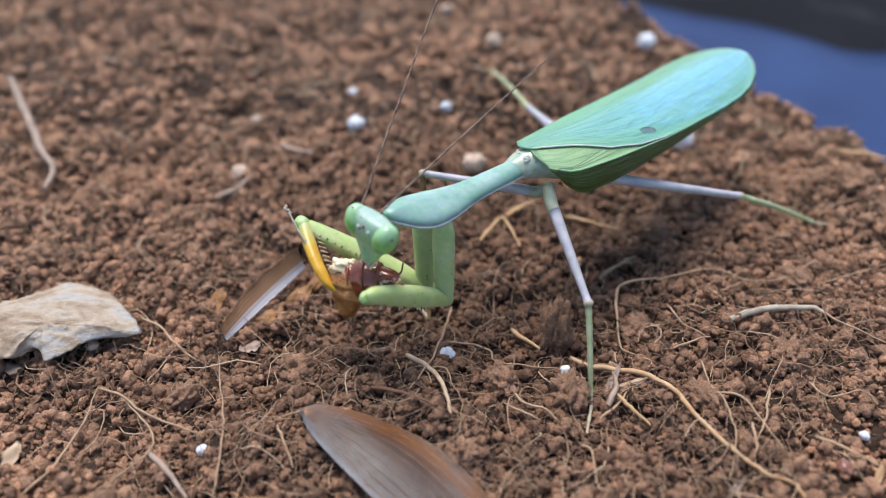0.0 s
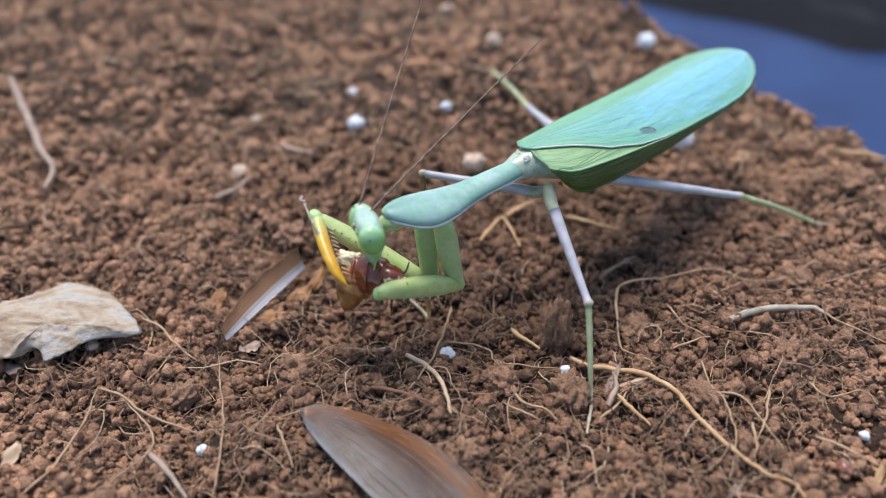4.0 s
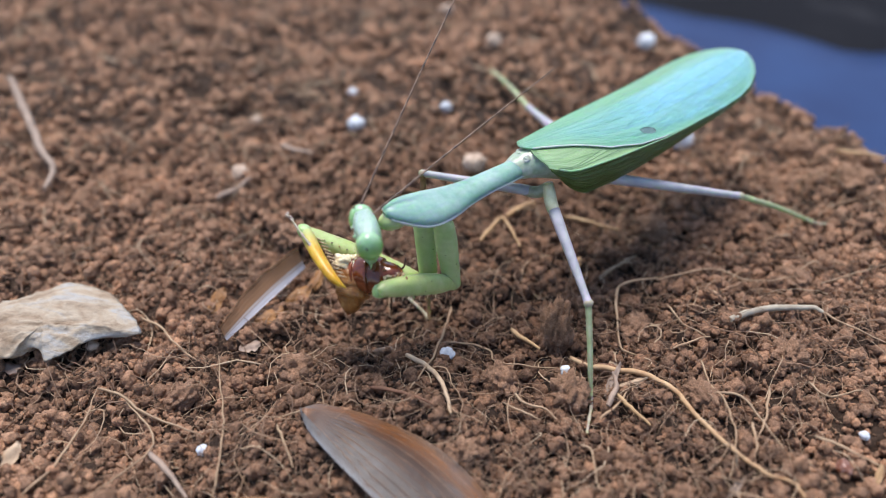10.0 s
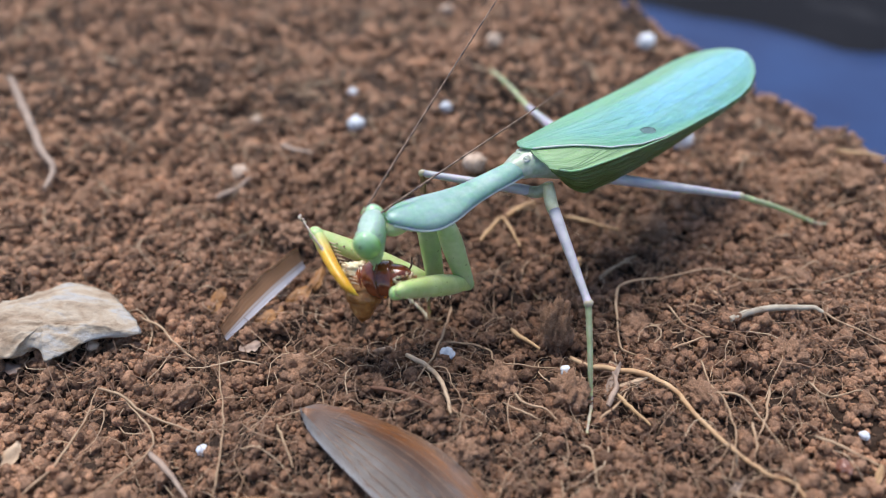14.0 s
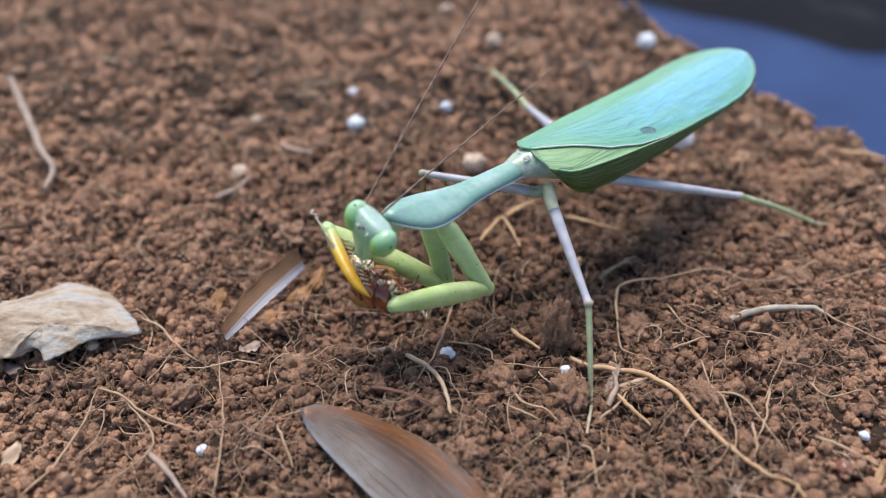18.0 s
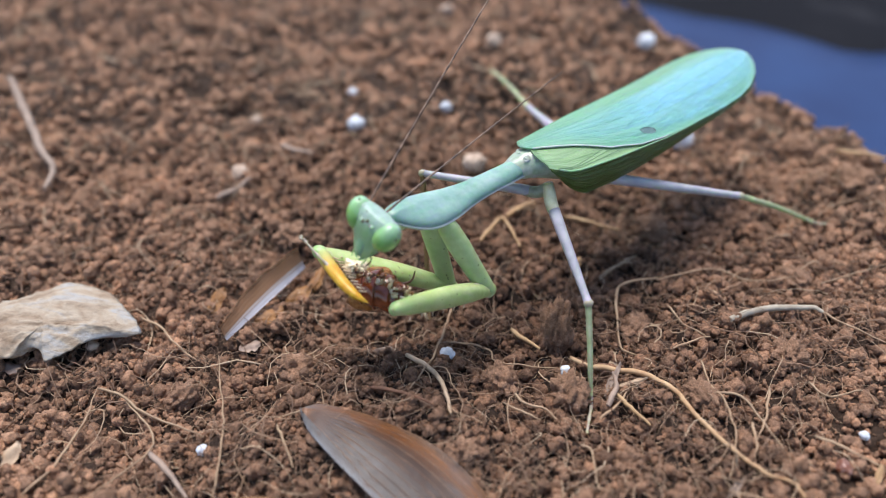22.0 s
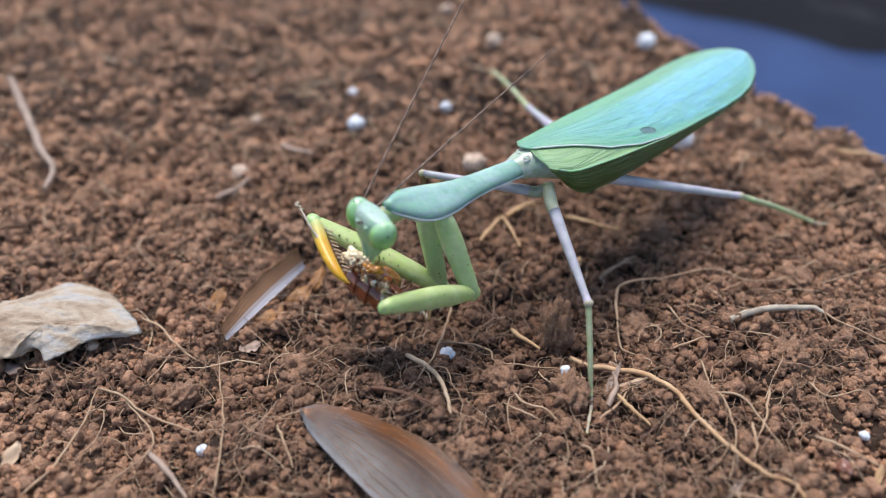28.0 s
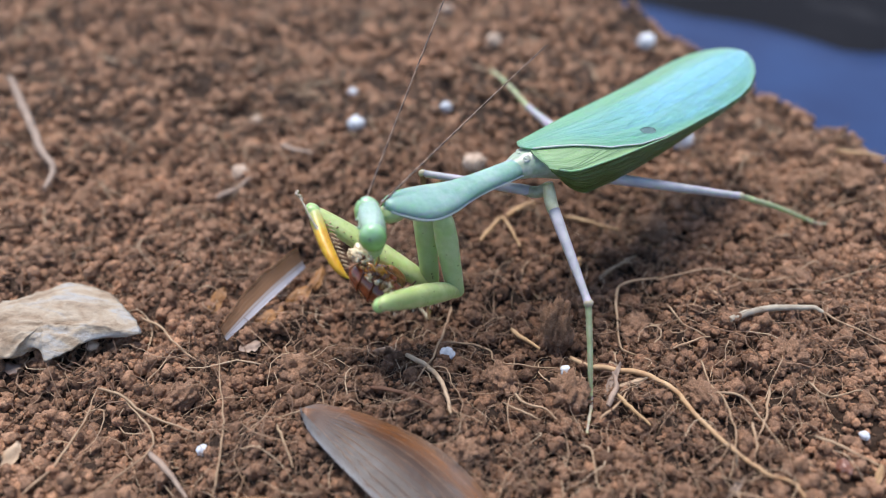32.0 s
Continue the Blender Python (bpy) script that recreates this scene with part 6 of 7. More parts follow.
    walk(FEMUR_R, keyed([
        (0, -22.48, -10.47, 7.15, 89.1, -33.8, 177.7),
        (0.5, -21.90, -10.63, 7.31, 95.4, -43.7, -177.4),
        (1, -21.57, -10.79, 7.47, 94.5, -39.4, 175.4),
        (1.5, -21.84, -10.58, 7.26, 95.3, -41.6, 179.9),
        (2, -21.61, -10.72, 7.39, 91.7, -40.1, -179.3),
        (2.5, -21.67, -10.51, 7.19, 92.8, -38.6, -179.6),
        (3, -22.13, -10.48, 7.16, 92.0, -40.8, -177.5),
        (3.5, -21.85, -10.44, 7.12, 93.3, -40.6, -179.0),
        (5.5, -21.44, -10.73, 7.41, 94.2, -39.0, 179.3),
        (6, -21.44, -10.58, 7.26, 99.1, -35.0, 178.0),
        (6.5, -21.96, -10.43, 7.11, 94.1, -41.1, -179.6),
        (7, -22.02, -10.42, 7.10, 93.8, -34.2, 176.4),
        (7.5, -21.91, -10.20, 6.88, 93.9, -36.5, 177.2),
        (8, -21.90, -10.49, 7.17, 94.5, -35.0, 179.0),
        (8.5, -21.96, -10.43, 7.11, 92.9, -34.9, 177.8),
        (9, -22.02, -10.32, 7.01, 94.8, -35.2, 178.1),
        (9.5, -21.90, -10.80, 7.48, 101.8, -31.1, -179.9),
        (10, -21.90, -10.69, 7.37, 101.7, -33.5, -177.1),
        (10.5, -21.11, -10.12, 6.80, 99.8, -37.5, -170.3),
        (11, -21.28, -10.16, 6.84, 96.8, -38.4, -169.1),
        (11.5, -21.23, -9.78, 6.47, 98.0, -32.3, -174.7),
        (12, -21.23, -9.72, 6.40, 97.6, -33.6, -173.2),
        (12.5, -21.23, -9.72, 6.40, 97.7, -33.6, -173.2),
        (13, -21.17, -9.98, 6.66, 100.9, -33.6, -174.2),
        (13.5, -21.00, -9.94, 6.62, 98.2, -34.3, -171.2),
        (14, -20.88, -10.21, 6.89, 96.0, -36.3, -171.8),
        (14.5, -21.00, -9.81, 6.50, 99.4, -33.4, -170.2),
        (16.5, -21.11, -9.80, 6.48, 105.9, -26.1, -169.9),
        (17, -21.00, -9.94, 6.62, 107.6, -26.9, -168.8),
        (17.5, -19.39, -10.79, 7.47, 90.3, -37.3, -174.7),
        (18, -19.39, -10.79, 7.47, 91.6, -37.3, -173.5),
        (18.5, -19.39, -10.79, 7.47, 91.5, -37.8, -172.9),
        (19, -19.39, -10.95, 7.63, 93.0, -37.5, -173.2),
        (19.5, -19.39, -11.16, 7.84, 93.1, -37.7, -172.7),
        (20, -19.52, -11.33, 8.00, 94.7, -35.2, -175.0),
        (20.5, -19.28, -11.04, 7.71, 93.3, -37.5, -173.1),
        (21, -19.39, -10.88, 7.56, 93.6, -36.2, -176.5),
        (21.5, -19.27, -10.72, 7.39, 94.8, -31.7, -174.0),
        (22, -19.28, -10.92, 7.59, 102.2, -29.4, -167.6),
        (22.5, -19.39, -11.04, 7.72, 99.5, -30.3, -171.5),
        (23, -19.65, -12.14, 8.81, 97.2, -30.1, -167.3),
        (23.5, -19.62, -11.46, 8.13, 101.1, -27.9, -168.1),
        (24, -19.68, -11.00, 7.67, 84.9, -36.8, -177.4),
        (24.5, -19.85, -11.15, 7.82, 85.8, -39.2, -174.3),
        (25, -20.07, -10.89, 7.57, 89.6, -43.5, -175.0),
        (25.5, -19.85, -10.95, 7.63, 89.7, -42.4, -176.4),
        (27.5, -20.76, -10.64, 7.32, 100.5, -24.1, 171.2),
        (28, -20.45, -12.05, 8.71, 99.7, -31.2, 173.8),
        (28.5, -20.49, -12.25, 8.91, 97.7, -37.0, 178.2),
        (29, -20.57, -12.20, 8.87, 98.2, -35.7, 180.0),
        (29.5, -20.78, -12.13, 8.79, 98.6, -35.9, 179.3),
        (30, -20.36, -11.90, 8.57, 98.3, -39.6, 176.6),
        (30.5, -20.36, -12.21, 8.88, 96.8, -41.2, 174.3),
        (31, -20.62, -12.00, 8.67, 98.5, -37.2, 173.0),
        (31.5, -21.33, -11.92, 8.59, 97.8, -35.6, 169.0),
        (32, -21.63, -11.82, 8.48, 97.6, -37.4, 173.1),
    ]))
    walk(TIBIA_R, keyed([
        (0, -38.08, -9.83, 17.62, 60.7, 17.8, -65.3),
        (0.5, -35.48, -11.24, 20.30, 47.4, 12.3, -66.5),
        (1, -36.05, -9.63, 19.40, 53.3, 16.2, -67.0),
        (1.5, -35.90, -10.56, 19.74, 49.7, 12.4, -67.9),
        (2, -35.98, -10.89, 19.51, 52.1, 14.4, -68.9),
        (2.5, -36.37, -10.62, 18.92, 53.4, 13.5, -67.7),
        (3, -36.35, -11.11, 19.45, 51.1, 13.5, -68.3),
        (3.5, -36.12, -10.69, 19.35, 51.1, 13.0, -68.3),
        (5.5, -36.05, -10.56, 19.24, 52.4, 12.1, -68.8),
        (6, -36.83, -10.03, 18.05, 54.9, 8.9, -64.0),
        (6.5, -36.13, -10.53, 19.47, 50.7, 13.7, -67.2),
        (7, -37.54, -9.44, 17.68, 59.0, 15.7, -62.6),
        (7.5, -37.00, -9.47, 18.08, 56.6, 16.1, -63.4),
        (8, -37.30, -10.23, 17.95, 57.4, 14.1, -62.3),
        (8.5, -37.37, -9.83, 17.87, 58.3, 15.9, -63.3),
        (9, -37.37, -9.80, 17.85, 57.0, 13.9, -63.3),
        (9.5, -38.00, -10.82, 17.19, 57.1, 3.7, -62.2),
        (10, -37.55, -11.48, 17.75, 54.9, 3.5, -61.4),
        (10.5, -35.82, -12.62, 18.24, 51.4, -0.2, -64.7),
        (11, -35.75, -12.95, 18.52, 51.2, 3.4, -64.0),
        (11.5, -37.05, -11.25, 16.52, 57.0, 4.1, -63.7),
        (12, -36.78, -11.57, 16.81, 55.8, 3.3, -64.8),
        (12.5, -36.78, -11.57, 16.81, 55.8, 3.8, -63.8),
        (13, -36.75, -11.57, 17.06, 54.9, 1.0, -63.6),
        (13.5, -36.35, -12.32, 17.21, 54.9, 1.0, -65.4),
        (14, -35.87, -12.38, 18.02, 53.9, 7.2, -61.9),
        (14.5, -36.47, -12.48, 16.84, 55.5, 1.2, -61.7),
        (16.5, -37.74, -12.76, 14.74, 60.0, -4.2, -54.2),
        (17, -37.44, -13.18, 15.13, 59.0, -7.3, -55.8),
        (17.5, -34.28, -12.18, 18.86, 55.6, 15.4, -63.0),
        (18, -34.25, -12.47, 18.86, 54.9, 13.5, -62.6),
        (18.5, -34.12, -12.63, 19.00, 54.1, 12.9, -63.2),
        (19, -34.20, -12.72, 19.07, 53.7, 10.4, -64.3),
        (19.5, -34.14, -13.04, 19.35, 53.3, 10.1, -64.4),
        (20, -34.82, -12.66, 18.84, 56.3, 11.7, -59.9),
        (20.5, -34.09, -12.82, 19.15, 53.8, 10.9, -63.3),
        (21, -34.53, -11.80, 18.66, 55.0, 10.7, -65.7),
        (21.5, -35.18, -12.39, 17.27, 59.5, 10.3, -58.2),
        (22, -35.28, -14.45, 16.81, 58.5, -2.5, -57.9),
        (22.5, -35.45, -13.45, 17.19, 58.6, 3.4, -57.6),
        (23, -35.51, -15.71, 18.24, 59.4, 4.1, -56.3),
        (23.5, -35.88, -14.87, 16.94, 60.1, 0.8, -54.1),
        (24, -34.71, -11.69, 18.94, 58.8, 21.3, -64.8),
        (24.5, -34.34, -12.59, 19.71, 55.1, 19.6, -65.2),
        (25, -33.66, -12.08, 20.51, 49.2, 16.7, -67.2),
        (25.5, -33.71, -11.83, 20.30, 50.6, 17.1, -67.1),
        (27.5, -37.71, -8.02, 15.01, 63.9, 2.7, -68.8),
        (28, -36.44, -10.30, 18.44, 58.3, 7.4, -66.2),
        (28.5, -35.49, -11.77, 20.23, 53.3, 9.3, -67.0),
        (29, -35.84, -12.19, 19.84, 54.0, 6.4, -67.5),
        (29.5, -36.01, -11.93, 19.81, 53.8, 6.6, -67.4),
        (30, -34.83, -11.04, 20.55, 51.0, 11.1, -67.2),
        (30.5, -34.43, -10.80, 21.27, 50.1, 13.2, -70.2),
        (31, -35.49, -10.17, 20.03, 53.6, 11.7, -67.6),
        (31.5, -36.33, -9.00, 19.54, 56.3, 14.5, -67.3),
        (32, -36.45, -10.03, 19.91, 54.3, 14.2, -65.7),
    ]))
    walk(ANTENNA_R, keyed([
        (0, -30.23, -16.34, 23.80, 0.0, -28.1, 71.5),
        (0.5, -30.37, -15.86, 24.27, 0.0, -26.5, 64.8),
        (1, -31.04, -13.80, 23.57, -0.0, -24.7, 57.6),
        (1.5, -30.45, -15.79, 23.58, 0.0, -27.4, 67.0),
        (2, -30.48, -16.15, 23.69, 0.0, -28.6, 75.0),
        (2.5, -30.11, -15.64, 23.69, 0.0, -28.9, 81.3),
        (3, -29.92, -15.91, 23.25, 0.0, -29.6, 87.5),
        (3.5, -30.35, -15.61, 23.36, 0.0, -29.2, 81.6),
        (5.5, -30.40, -14.51, 23.55, 0.0, -26.3, 64.0),
        (6, -30.32, -14.90, 23.54, 0.0, -25.8, 60.6),
        (6.5, -30.44, -14.16, 23.30, 0.0, -25.5, 59.9),
        (7, -30.35, -14.14, 23.07, -0.0, -25.7, 59.9),
        (7.5, -29.94, -14.33, 22.72, 0.0, -26.9, 64.2),
        (8, -30.43, -14.83, 23.41, 0.0, -26.9, 65.9),
        (8.5, -30.50, -14.41, 23.00, 0.0, -27.4, 68.0),
        (9, -30.55, -14.59, 22.79, 0.0, -28.0, 70.3),
        (9.5, -30.95, -14.23, 22.32, 0.0, -27.8, 67.7),
        (10, -30.63, -15.34, 23.22, 0.0, -27.4, 66.6),
        (10.5, -30.08, -15.84, 23.24, 0.0, -26.6, 61.7),
        (11, -29.96, -15.80, 23.19, 0.0, -25.3, 56.2),
        (11.5, -29.83, -15.37, 22.72, 0.0, -27.1, 63.0),
        (12, -29.87, -15.29, 22.58, 0.0, -28.4, 70.1),
        (12.5, -29.95, -15.45, 22.66, 0.0, -28.2, 69.0),
        (13, -30.01, -15.82, 22.59, 0.0, -28.3, 68.2),
        (13.5, -30.13, -15.74, 22.79, 0.0, -27.1, 63.0),
        (14, -30.13, -15.21, 22.93, 0.0, -25.8, 58.2),
        (14.5, -29.89, -15.74, 22.57, -0.0, -29.1, 74.3),
        (16.5, -29.93, -15.23, 22.34, 0.0, -29.4, 76.5),
        (17, -30.18, -15.14, 22.31, 0.0, -29.4, 76.8),
        (17.5, -30.28, -16.31, 23.86, 0.0, -26.4, 61.9),
        (18, -30.26, -16.27, 23.79, 0.0, -26.4, 61.6),
        (18.5, -30.20, -16.30, 23.77, -0.0, -26.3, 61.1),
        (19, -30.35, -16.18, 23.80, 0.0, -26.0, 60.1),
        (19.5, -30.27, -16.24, 23.88, 0.0, -26.2, 61.3),
        (20, -30.41, -16.48, 24.00, 0.0, -26.4, 62.2),
        (20.5, -30.15, -16.29, 23.84, 0.0, -26.6, 62.9),
        (21, -30.32, -16.39, 23.84, 0.0, -26.6, 62.5),
        (21.5, -29.97, -16.46, 23.90, 0.0, -26.4, 61.7),
        (22, -29.71, -16.27, 24.30, 0.0, -25.7, 60.3),
        (22.5, -29.79, -15.97, 24.24, 0.0, -25.3, 58.8),
        (23, -29.45, -16.47, 25.48, 0.0, -24.2, 57.4),
        (23.5, -29.38, -16.11, 24.97, 0.0, -26.1, 65.2),
        (24, -30.04, -15.92, 24.28, 0.0, -27.7, 72.0),
        (24.5, -30.15, -15.81, 24.36, 0.0, -27.8, 73.7),
        (25, -30.19, -15.92, 24.19, -0.0, -28.2, 75.9),
        (25.5, -30.27, -15.93, 24.05, -0.0, -27.6, 70.1),
        (27.5, -30.08, -15.20, 23.98, 0.0, -27.5, 71.5),
        (28, -30.05, -15.76, 24.77, -0.0, -26.0, 64.7),
        (28.5, -30.27, -15.83, 24.78, 0.0, -26.1, 64.9),
        (29, -30.08, -15.73, 24.78, -0.0, -26.3, 66.1),
        (29.5, -30.01, -15.87, 24.50, 0.0, -26.2, 64.1),
        (30, -29.90, -15.71, 24.95, 0.0, -25.3, 61.7),
        (30.5, -30.55, -15.03, 24.45, 0.0, -25.8, 63.5),
        (31, -30.77, -14.69, 24.03, -0.0, -26.5, 66.5),
        (31.5, -30.32, -14.12, 23.48, 0.0, -27.0, 68.5),
        (32, -29.86, -15.22, 23.73, 0.0, -27.6, 70.3),
    ]))
    walk(ANTENNA_L, keyed([
        (0, -29.14, -17.76, 23.96, 0.0, -11.3, 50.2),
        (0.5, -29.41, -17.37, 24.13, 0.0, -8.0, 47.3),
        (1, -30.96, -15.44, 24.30, 0.0, -2.3, 40.4),
        (1.5, -29.43, -17.26, 23.77, 0.0, -12.0, 50.1),
        (2, -29.40, -17.58, 23.90, 0.0, -17.3, 54.0),
        (2.5, -29.26, -17.22, 23.83, 0.0, -18.4, 55.0),
        (3, -28.98, -17.42, 23.54, 0.0, -20.1, 56.8),
        (3.5, -29.54, -17.20, 23.63, 0.0, -17.9, 54.2),
        (5.5, -30.24, -16.27, 23.88, 0.0, -7.1, 45.1),
        (6, -30.07, -16.67, 23.70, -0.0, -5.0, 44.0),
        (6.5, -30.53, -15.94, 23.55, 0.0, -4.3, 42.6),
        (7, -30.53, -15.90, 23.38, 0.0, -4.6, 42.7),
        (7.5, -30.23, -16.07, 23.05, -0.0, -6.0, 44.3),
        (8, -30.30, -16.61, 23.61, 0.0, -6.3, 44.4),
        (8.5, -30.65, -16.19, 23.23, 0.0, -10.1, 46.4),
        (9, -30.65, -16.37, 23.05, 0.0, -13.7, 49.1),
        (9.5, -31.46, -15.93, 22.60, 0.0, -11.5, 46.1),
        (10, -30.29, -17.11, 23.28, 0.0, -9.8, 46.9),
        (10.5, -29.59, -17.57, 23.24, 0.0, -7.9, 46.9),
        (11, -29.46, -17.53, 23.25, -0.0, -4.9, 45.1),
        (11.5, -29.73, -17.16, 22.85, 0.0, -9.4, 47.6),
        (12, -29.77, -17.08, 22.70, 0.0, -13.2, 50.2),
        (12.5, -29.73, -17.24, 22.72, 0.0, -13.3, 50.4),
        (13, -29.69, -17.59, 22.65, 0.0, -13.7, 50.8),
        (13.5, -29.80, -17.51, 22.84, -0.0, -10.2, 48.1),
        (14, -30.14, -17.00, 23.02, 0.0, -5.8, 44.3),
        (14.5, -29.63, -17.52, 22.59, -0.0, -16.8, 53.2),
        (16.5, -30.00, -17.02, 22.41, 0.0, -17.4, 53.0),
        (17, -30.29, -16.93, 22.48, 0.0, -17.2, 52.3),
        (17.5, -29.30, -17.81, 23.69, 0.0, -9.5, 48.6),
        (18, -29.29, -17.78, 23.63, 0.0, -9.6, 48.7),
        (18.5, -29.25, -17.83, 23.63, 0.0, -10.3, 49.2),
        (19, -29.41, -17.71, 23.64, 0.0, -10.6, 49.2),
        (19.5, -29.29, -17.74, 23.70, 0.0, -10.9, 49.6),
        (20, -29.27, -17.88, 23.93, 0.0, -11.1, 49.7),
        (20.5, -29.14, -17.77, 23.66, 0.0, -10.8, 49.8),
        (21, -29.40, -17.91, 23.60, 0.0, -10.4, 49.0),
        (21.5, -28.98, -17.93, 23.62, 0.0, -9.4, 49.2),
        (22, -28.71, -17.73, 24.01, -0.0, -7.5, 48.4),
        (22.5, -28.87, -17.51, 24.04, 0.0, -5.0, 46.4),
        (23, -28.22, -17.77, 25.30, -0.0, -0.8, 45.2),
        (23.5, -28.41, -17.61, 24.78, 0.0, -7.1, 48.8),
        (24, -29.14, -17.47, 24.19, -0.0, -12.3, 50.9),
        (24.5, -29.30, -17.40, 24.25, 0.0, -14.9, 52.4),
        (25, -29.24, -17.45, 24.24, 0.0, -17.5, 54.4),
        (25.5, -29.33, -17.46, 24.11, -0.0, -12.3, 50.5),
        (27.5, -29.50, -16.90, 24.01, 0.0, -14.1, 51.4),
        (28, -29.05, -17.23, 25.03, 0.0, -10.7, 49.9),
        (28.5, -29.26, -17.30, 25.04, -0.0, -10.2, 49.2),
        (29, -29.07, -17.20, 25.00, -0.0, -9.8, 49.2),
        (29.5, -28.95, -17.32, 24.69, 0.0, -10.2, 49.8),
        (30, -28.81, -17.14, 24.99, 0.0, -9.5, 49.6),
        (30.5, -30.15, -16.78, 24.32, 0.0, -11.6, 48.5),
        (31, -30.58, -16.48, 23.98, -0.0, -13.4, 49.0),
        (31.5, -30.53, -15.90, 23.64, 0.0, -12.8, 48.6),
        (32, -29.53, -16.98, 23.94, 0.0, -13.0, 50.6),
    ]))
    walk(PREY, keyed([
        (0, -10.25, 68.77, 14.61, -41.2, -6.4, -11.6),
        (0.5, -10.05, 69.35, 15.25, -40.7, 10.5, -31.5),
        (1, -9.49, 69.60, 15.53, -41.3, -0.2, -13.9),
        (1.5, -9.57, 69.27, 15.17, -41.3, 6.5, -22.1),
        (2, -9.58, 69.07, 14.95, -41.0, -0.1, -16.4),
        (2.5, -9.73, 69.12, 14.99, -41.1, -1.7, -14.1),
        (3, -9.49, 69.07, 14.94, -40.9, -3.7, -14.3),
        (3.5, -9.60, 69.13, 15.01, -40.9, -0.9, -16.0),
        (5.5, -9.83, 69.36, 15.26, -41.2, -4.1, -12.0),
        (6, -9.74, 69.25, 15.14, -41.1, -0.0, -15.8),
        (6.5, -9.61, 69.38, 15.29, -40.9, -3.7, -14.3),
        (7, -9.81, 69.21, 15.10, -41.4, -8.2, -10.0),
        (7.5, -9.25, 69.09, 14.96, -41.4, -6.6, -9.8),
        (8, -9.84, 69.13, 15.01, -42.1, -12.4, -5.9),
        (8.5, -9.79, 69.10, 14.98, -41.8, -10.7, -7.5),
        (9, -9.52, 69.19, 15.08, -42.8, -14.1, -1.6),
        (9.5, -9.63, 69.22, 15.11, -42.2, -10.6, -4.1),
        (10, -9.88, 69.15, 15.03, -41.5, -6.3, -9.5),
        (10.5, -9.15, 68.83, 14.68, -41.4, -1.4, -11.9),
        (11, -8.80, 68.72, 14.55, -41.5, -5.1, -9.1),
        (11.5, -9.18, 68.60, 14.42, -42.1, -8.6, -4.0),
        (12, -9.11, 68.59, 14.40, -42.1, -8.2, -4.6),
        (12.5, -9.16, 68.61, 14.43, -41.9, -7.4, -6.1),
        (13, -9.00, 68.74, 14.57, -41.7, -5.4, -8.0),
        (13.5, -9.28, 68.63, 14.45, -42.3, -10.4, -3.0),
        (14, -8.74, 68.73, 14.57, -42.4, -11.5, -3.4),
        (14.5, -8.80, 68.58, 14.40, -42.7, -13.3, -2.1),
        (16.5, -8.76, 68.37, 14.17, -42.5, -13.2, -3.8),
        (17, -8.92, 68.46, 14.26, -42.8, -15.1, -2.4),
        (17.5, -8.72, 68.57, 14.39, -40.1, 1.9, -23.2),
        (18, -8.64, 68.57, 14.39, -40.2, 1.9, -22.7),
        (18.5, -8.64, 68.52, 14.33, -40.2, 1.9, -22.7),
        (19, -8.86, 68.64, 14.47, -40.3, 1.9, -22.1),
        (19.5, -8.79, 68.70, 14.53, -40.3, 1.9, -22.1),
        (20, -8.93, 68.59, 14.41, -40.0, 1.2, -23.3),
        (20.5, -8.56, 68.70, 14.53, -40.2, 1.9, -22.7),
        (21, -8.97, 68.76, 14.60, -41.0, 4.2, -20.8),
        (21.5, -8.76, 68.54, 14.35, -40.5, -5.6, -15.8),
        (22, -8.97, 68.47, 14.27, -40.7, -2.2, -16.5),
        (22.5, -8.96, 68.59, 14.41, -40.3, -1.3, -19.4),
        (23, -9.19, 68.27, 14.05, -40.2, -3.2, -18.8),
        (23.5, -9.20, 68.35, 14.14, -40.1, -5.1, -18.5),
        (24, -8.83, 68.71, 14.54, -41.0, -3.8, -13.9),
        (24.5, -8.92, 68.68, 14.51, -40.9, 1.5, -18.5),
        (25, -8.47, 68.85, 14.70, -41.6, 13.0, -31.8),
        (25.5, -8.47, 68.85, 14.70, -41.6, 13.0, -31.8),
        (27.5, -10.12, 69.10, 14.98, -41.9, 7.1, -18.3),
        (28, -9.70, 69.01, 14.88, -42.9, 14.5, -27.7),
        (28.5, -9.51, 69.10, 14.98, -42.4, 12.7, -26.5),
        (29, -9.71, 69.06, 14.94, -42.3, 11.7, -24.8),
        (29.5, -9.62, 69.13, 15.01, -42.2, 11.1, -24.1),
        (30, -9.37, 69.40, 15.31, -43.4, 17.8, -33.1),
        (30.5, -9.02, 69.64, 15.58, -44.0, 19.3, -34.0),
        (31, -9.13, 69.62, 15.56, -43.2, 15.7, -29.2),
        (31.5, -9.00, 69.69, 15.63, -42.7, 12.8, -24.8),
        (32, -9.13, 69.20, 15.09, -43.3, 17.0, -31.4),
    ]))
    walk(PREY_TAIL, keyed([
        (0, -1.3, 0.9, 1.2, 0, 99, 0), (16.5, -1.3, 0.9, 1.2, 0, 99, 0), (17, -1.1, 1.2, 1.0, 0, 106, 0), (17.5, 1.6, 2.2, 0.2, 0, 148, 0),
        (25, 1.6, 2.2, 0.2, 0, 148, 0), (27.5, 3.0, 3.2, -0.4, 0, 168, 0), (32, 3.0, 3.2, -0.4, 0, 168, 0),
    ]))
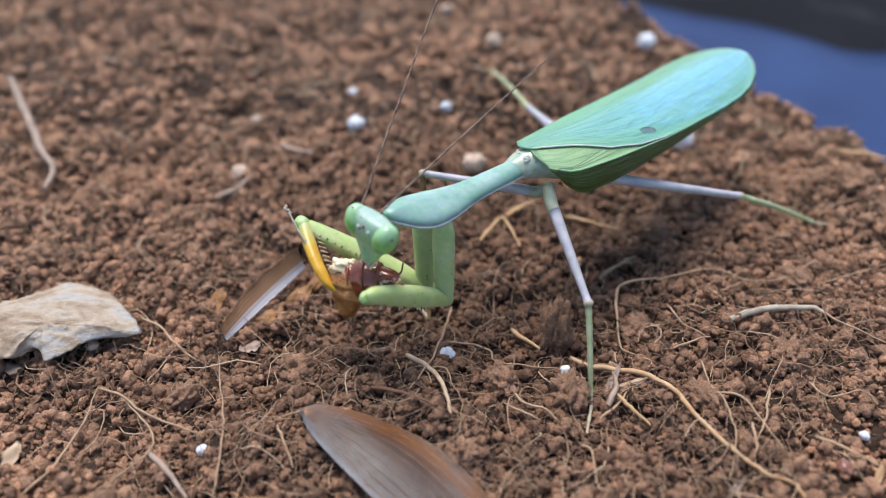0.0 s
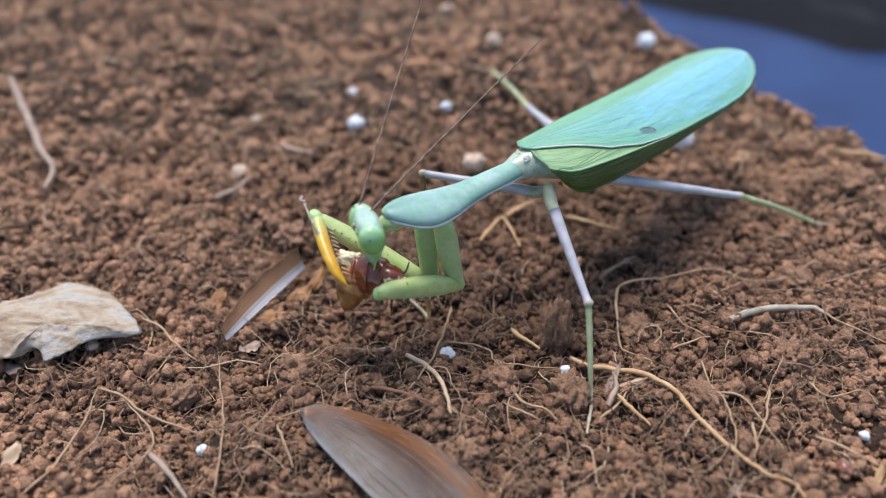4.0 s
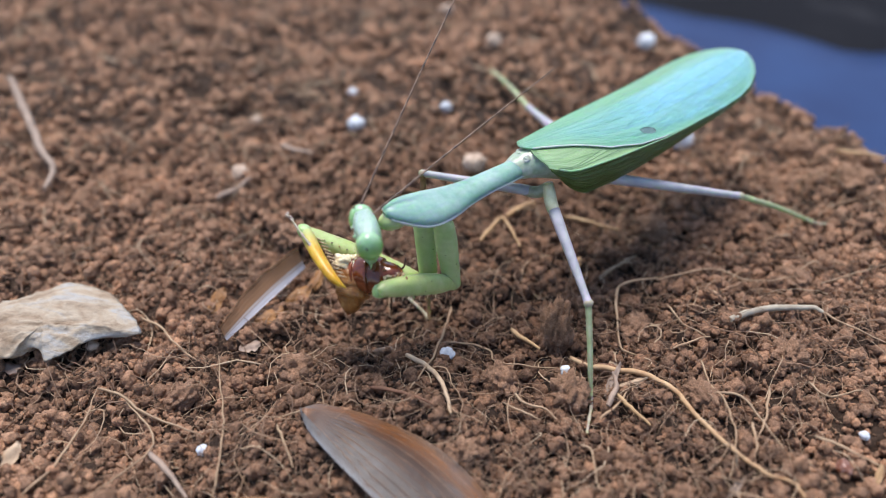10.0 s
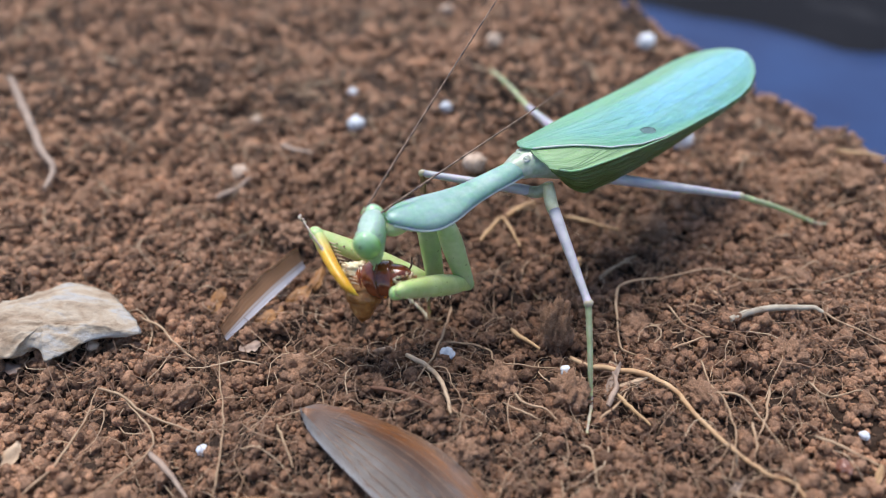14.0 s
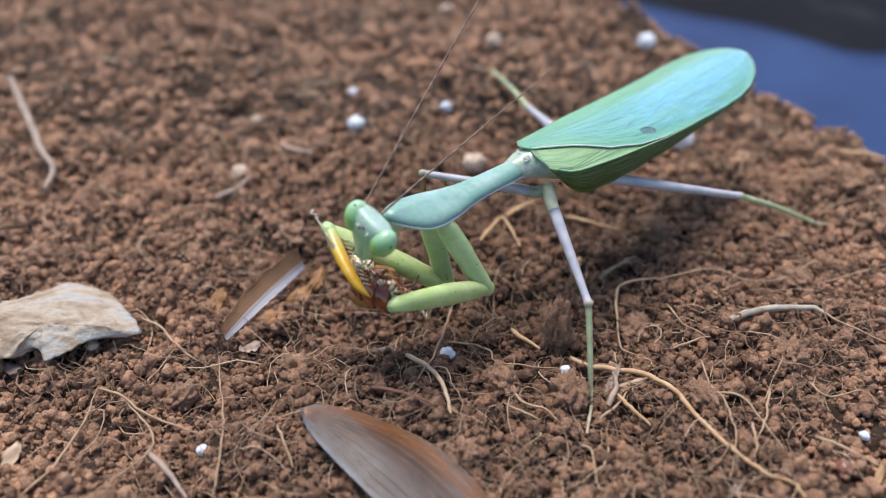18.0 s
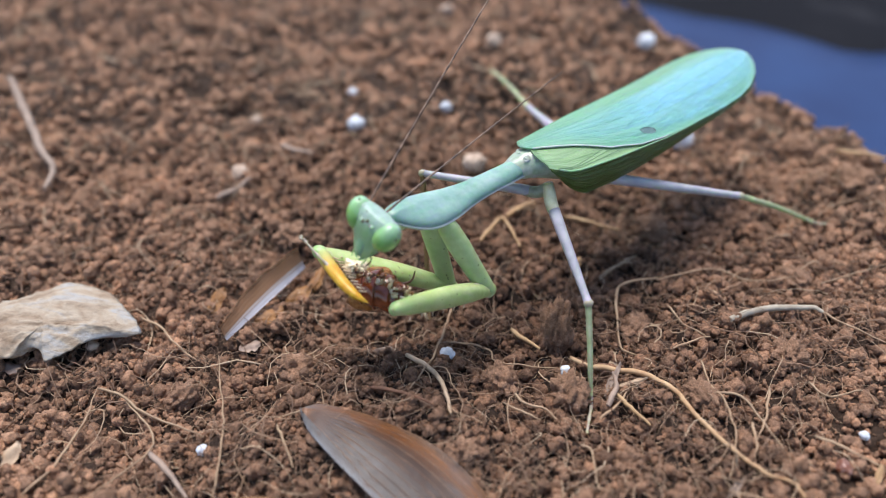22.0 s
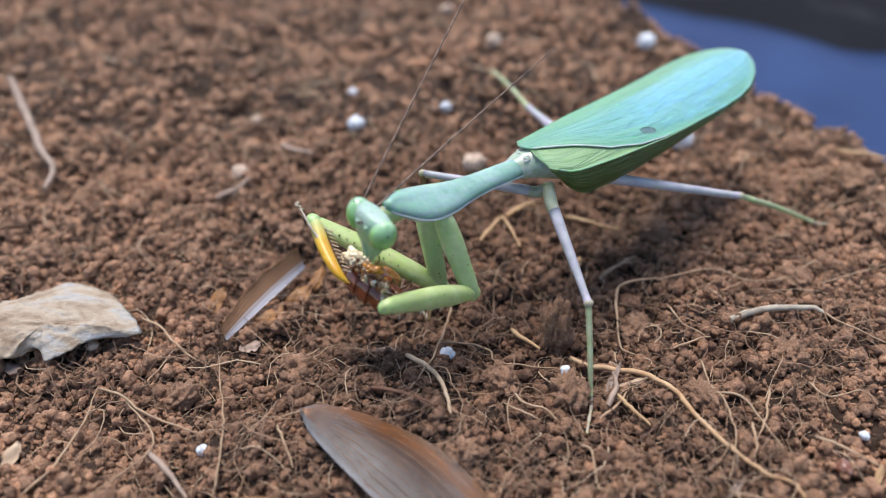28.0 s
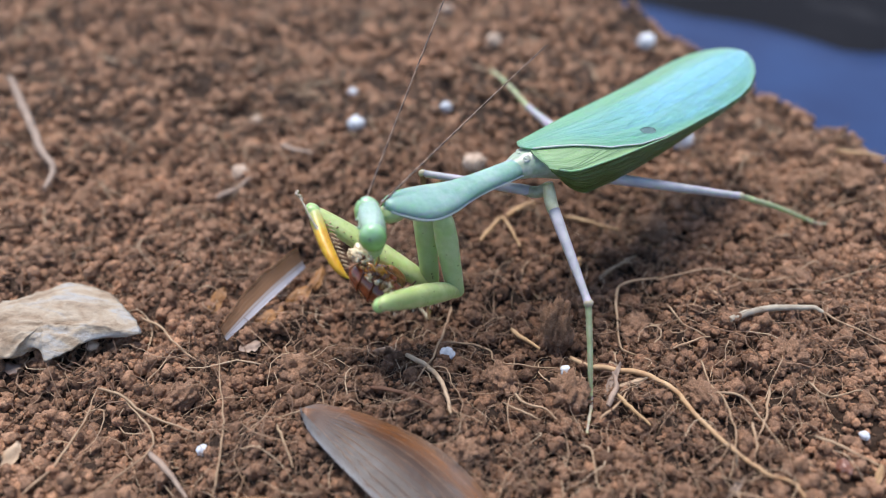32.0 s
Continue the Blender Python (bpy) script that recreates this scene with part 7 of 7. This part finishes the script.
    walk(PREY_BODY, keyed([
        (0, 0, 0, 0.4, 0, 0, 0), (16.5, 0, 0, 0.3, 0, 0, 0), (17.5, 0.3, 0.0, -0.3, 0, 4, 0), (25, 0.3, 0.0, -0.3, 0, 4, 0),
        (27.5, 0.5, 0.8, -0.4, 0, 0, 0), (32, 0.5, 0.8, -0.4, 0, 0, 0),
    ]))
    walk(PREY_RIM, keyed([
        (0, 0.2, 1.0, -0.6, 0, 0, 0), (16.5, 0.2, 1.0, -0.6, 0, 0, 0), (17.5, 0.2, -0.5, 0.2, 0, 0, 0), (25, 0.2, -0.5, 0.2, 0, 0, 0),
        (27.5, 0.5, -1.0, -0.1, 0, 0, 0), (32, 0.5, -1.0, -0.1, 0, 0, 0),
    ]))
    walk(PREY_LUMP, keyed([
        (0, 0.4, 0.6, -1.2, 0, 0, 0), (25, 0.4, 0.4, -1.0, 0, 0, 0), (27.5, 0.6, -1.2, 1.2, 0, 0, 20), (30, 0.6, -1.2, 1.1, 0, 0, 20), (32, 0.5, -1.2, 1.0, 0, 0, 20),
    ]))


motions()
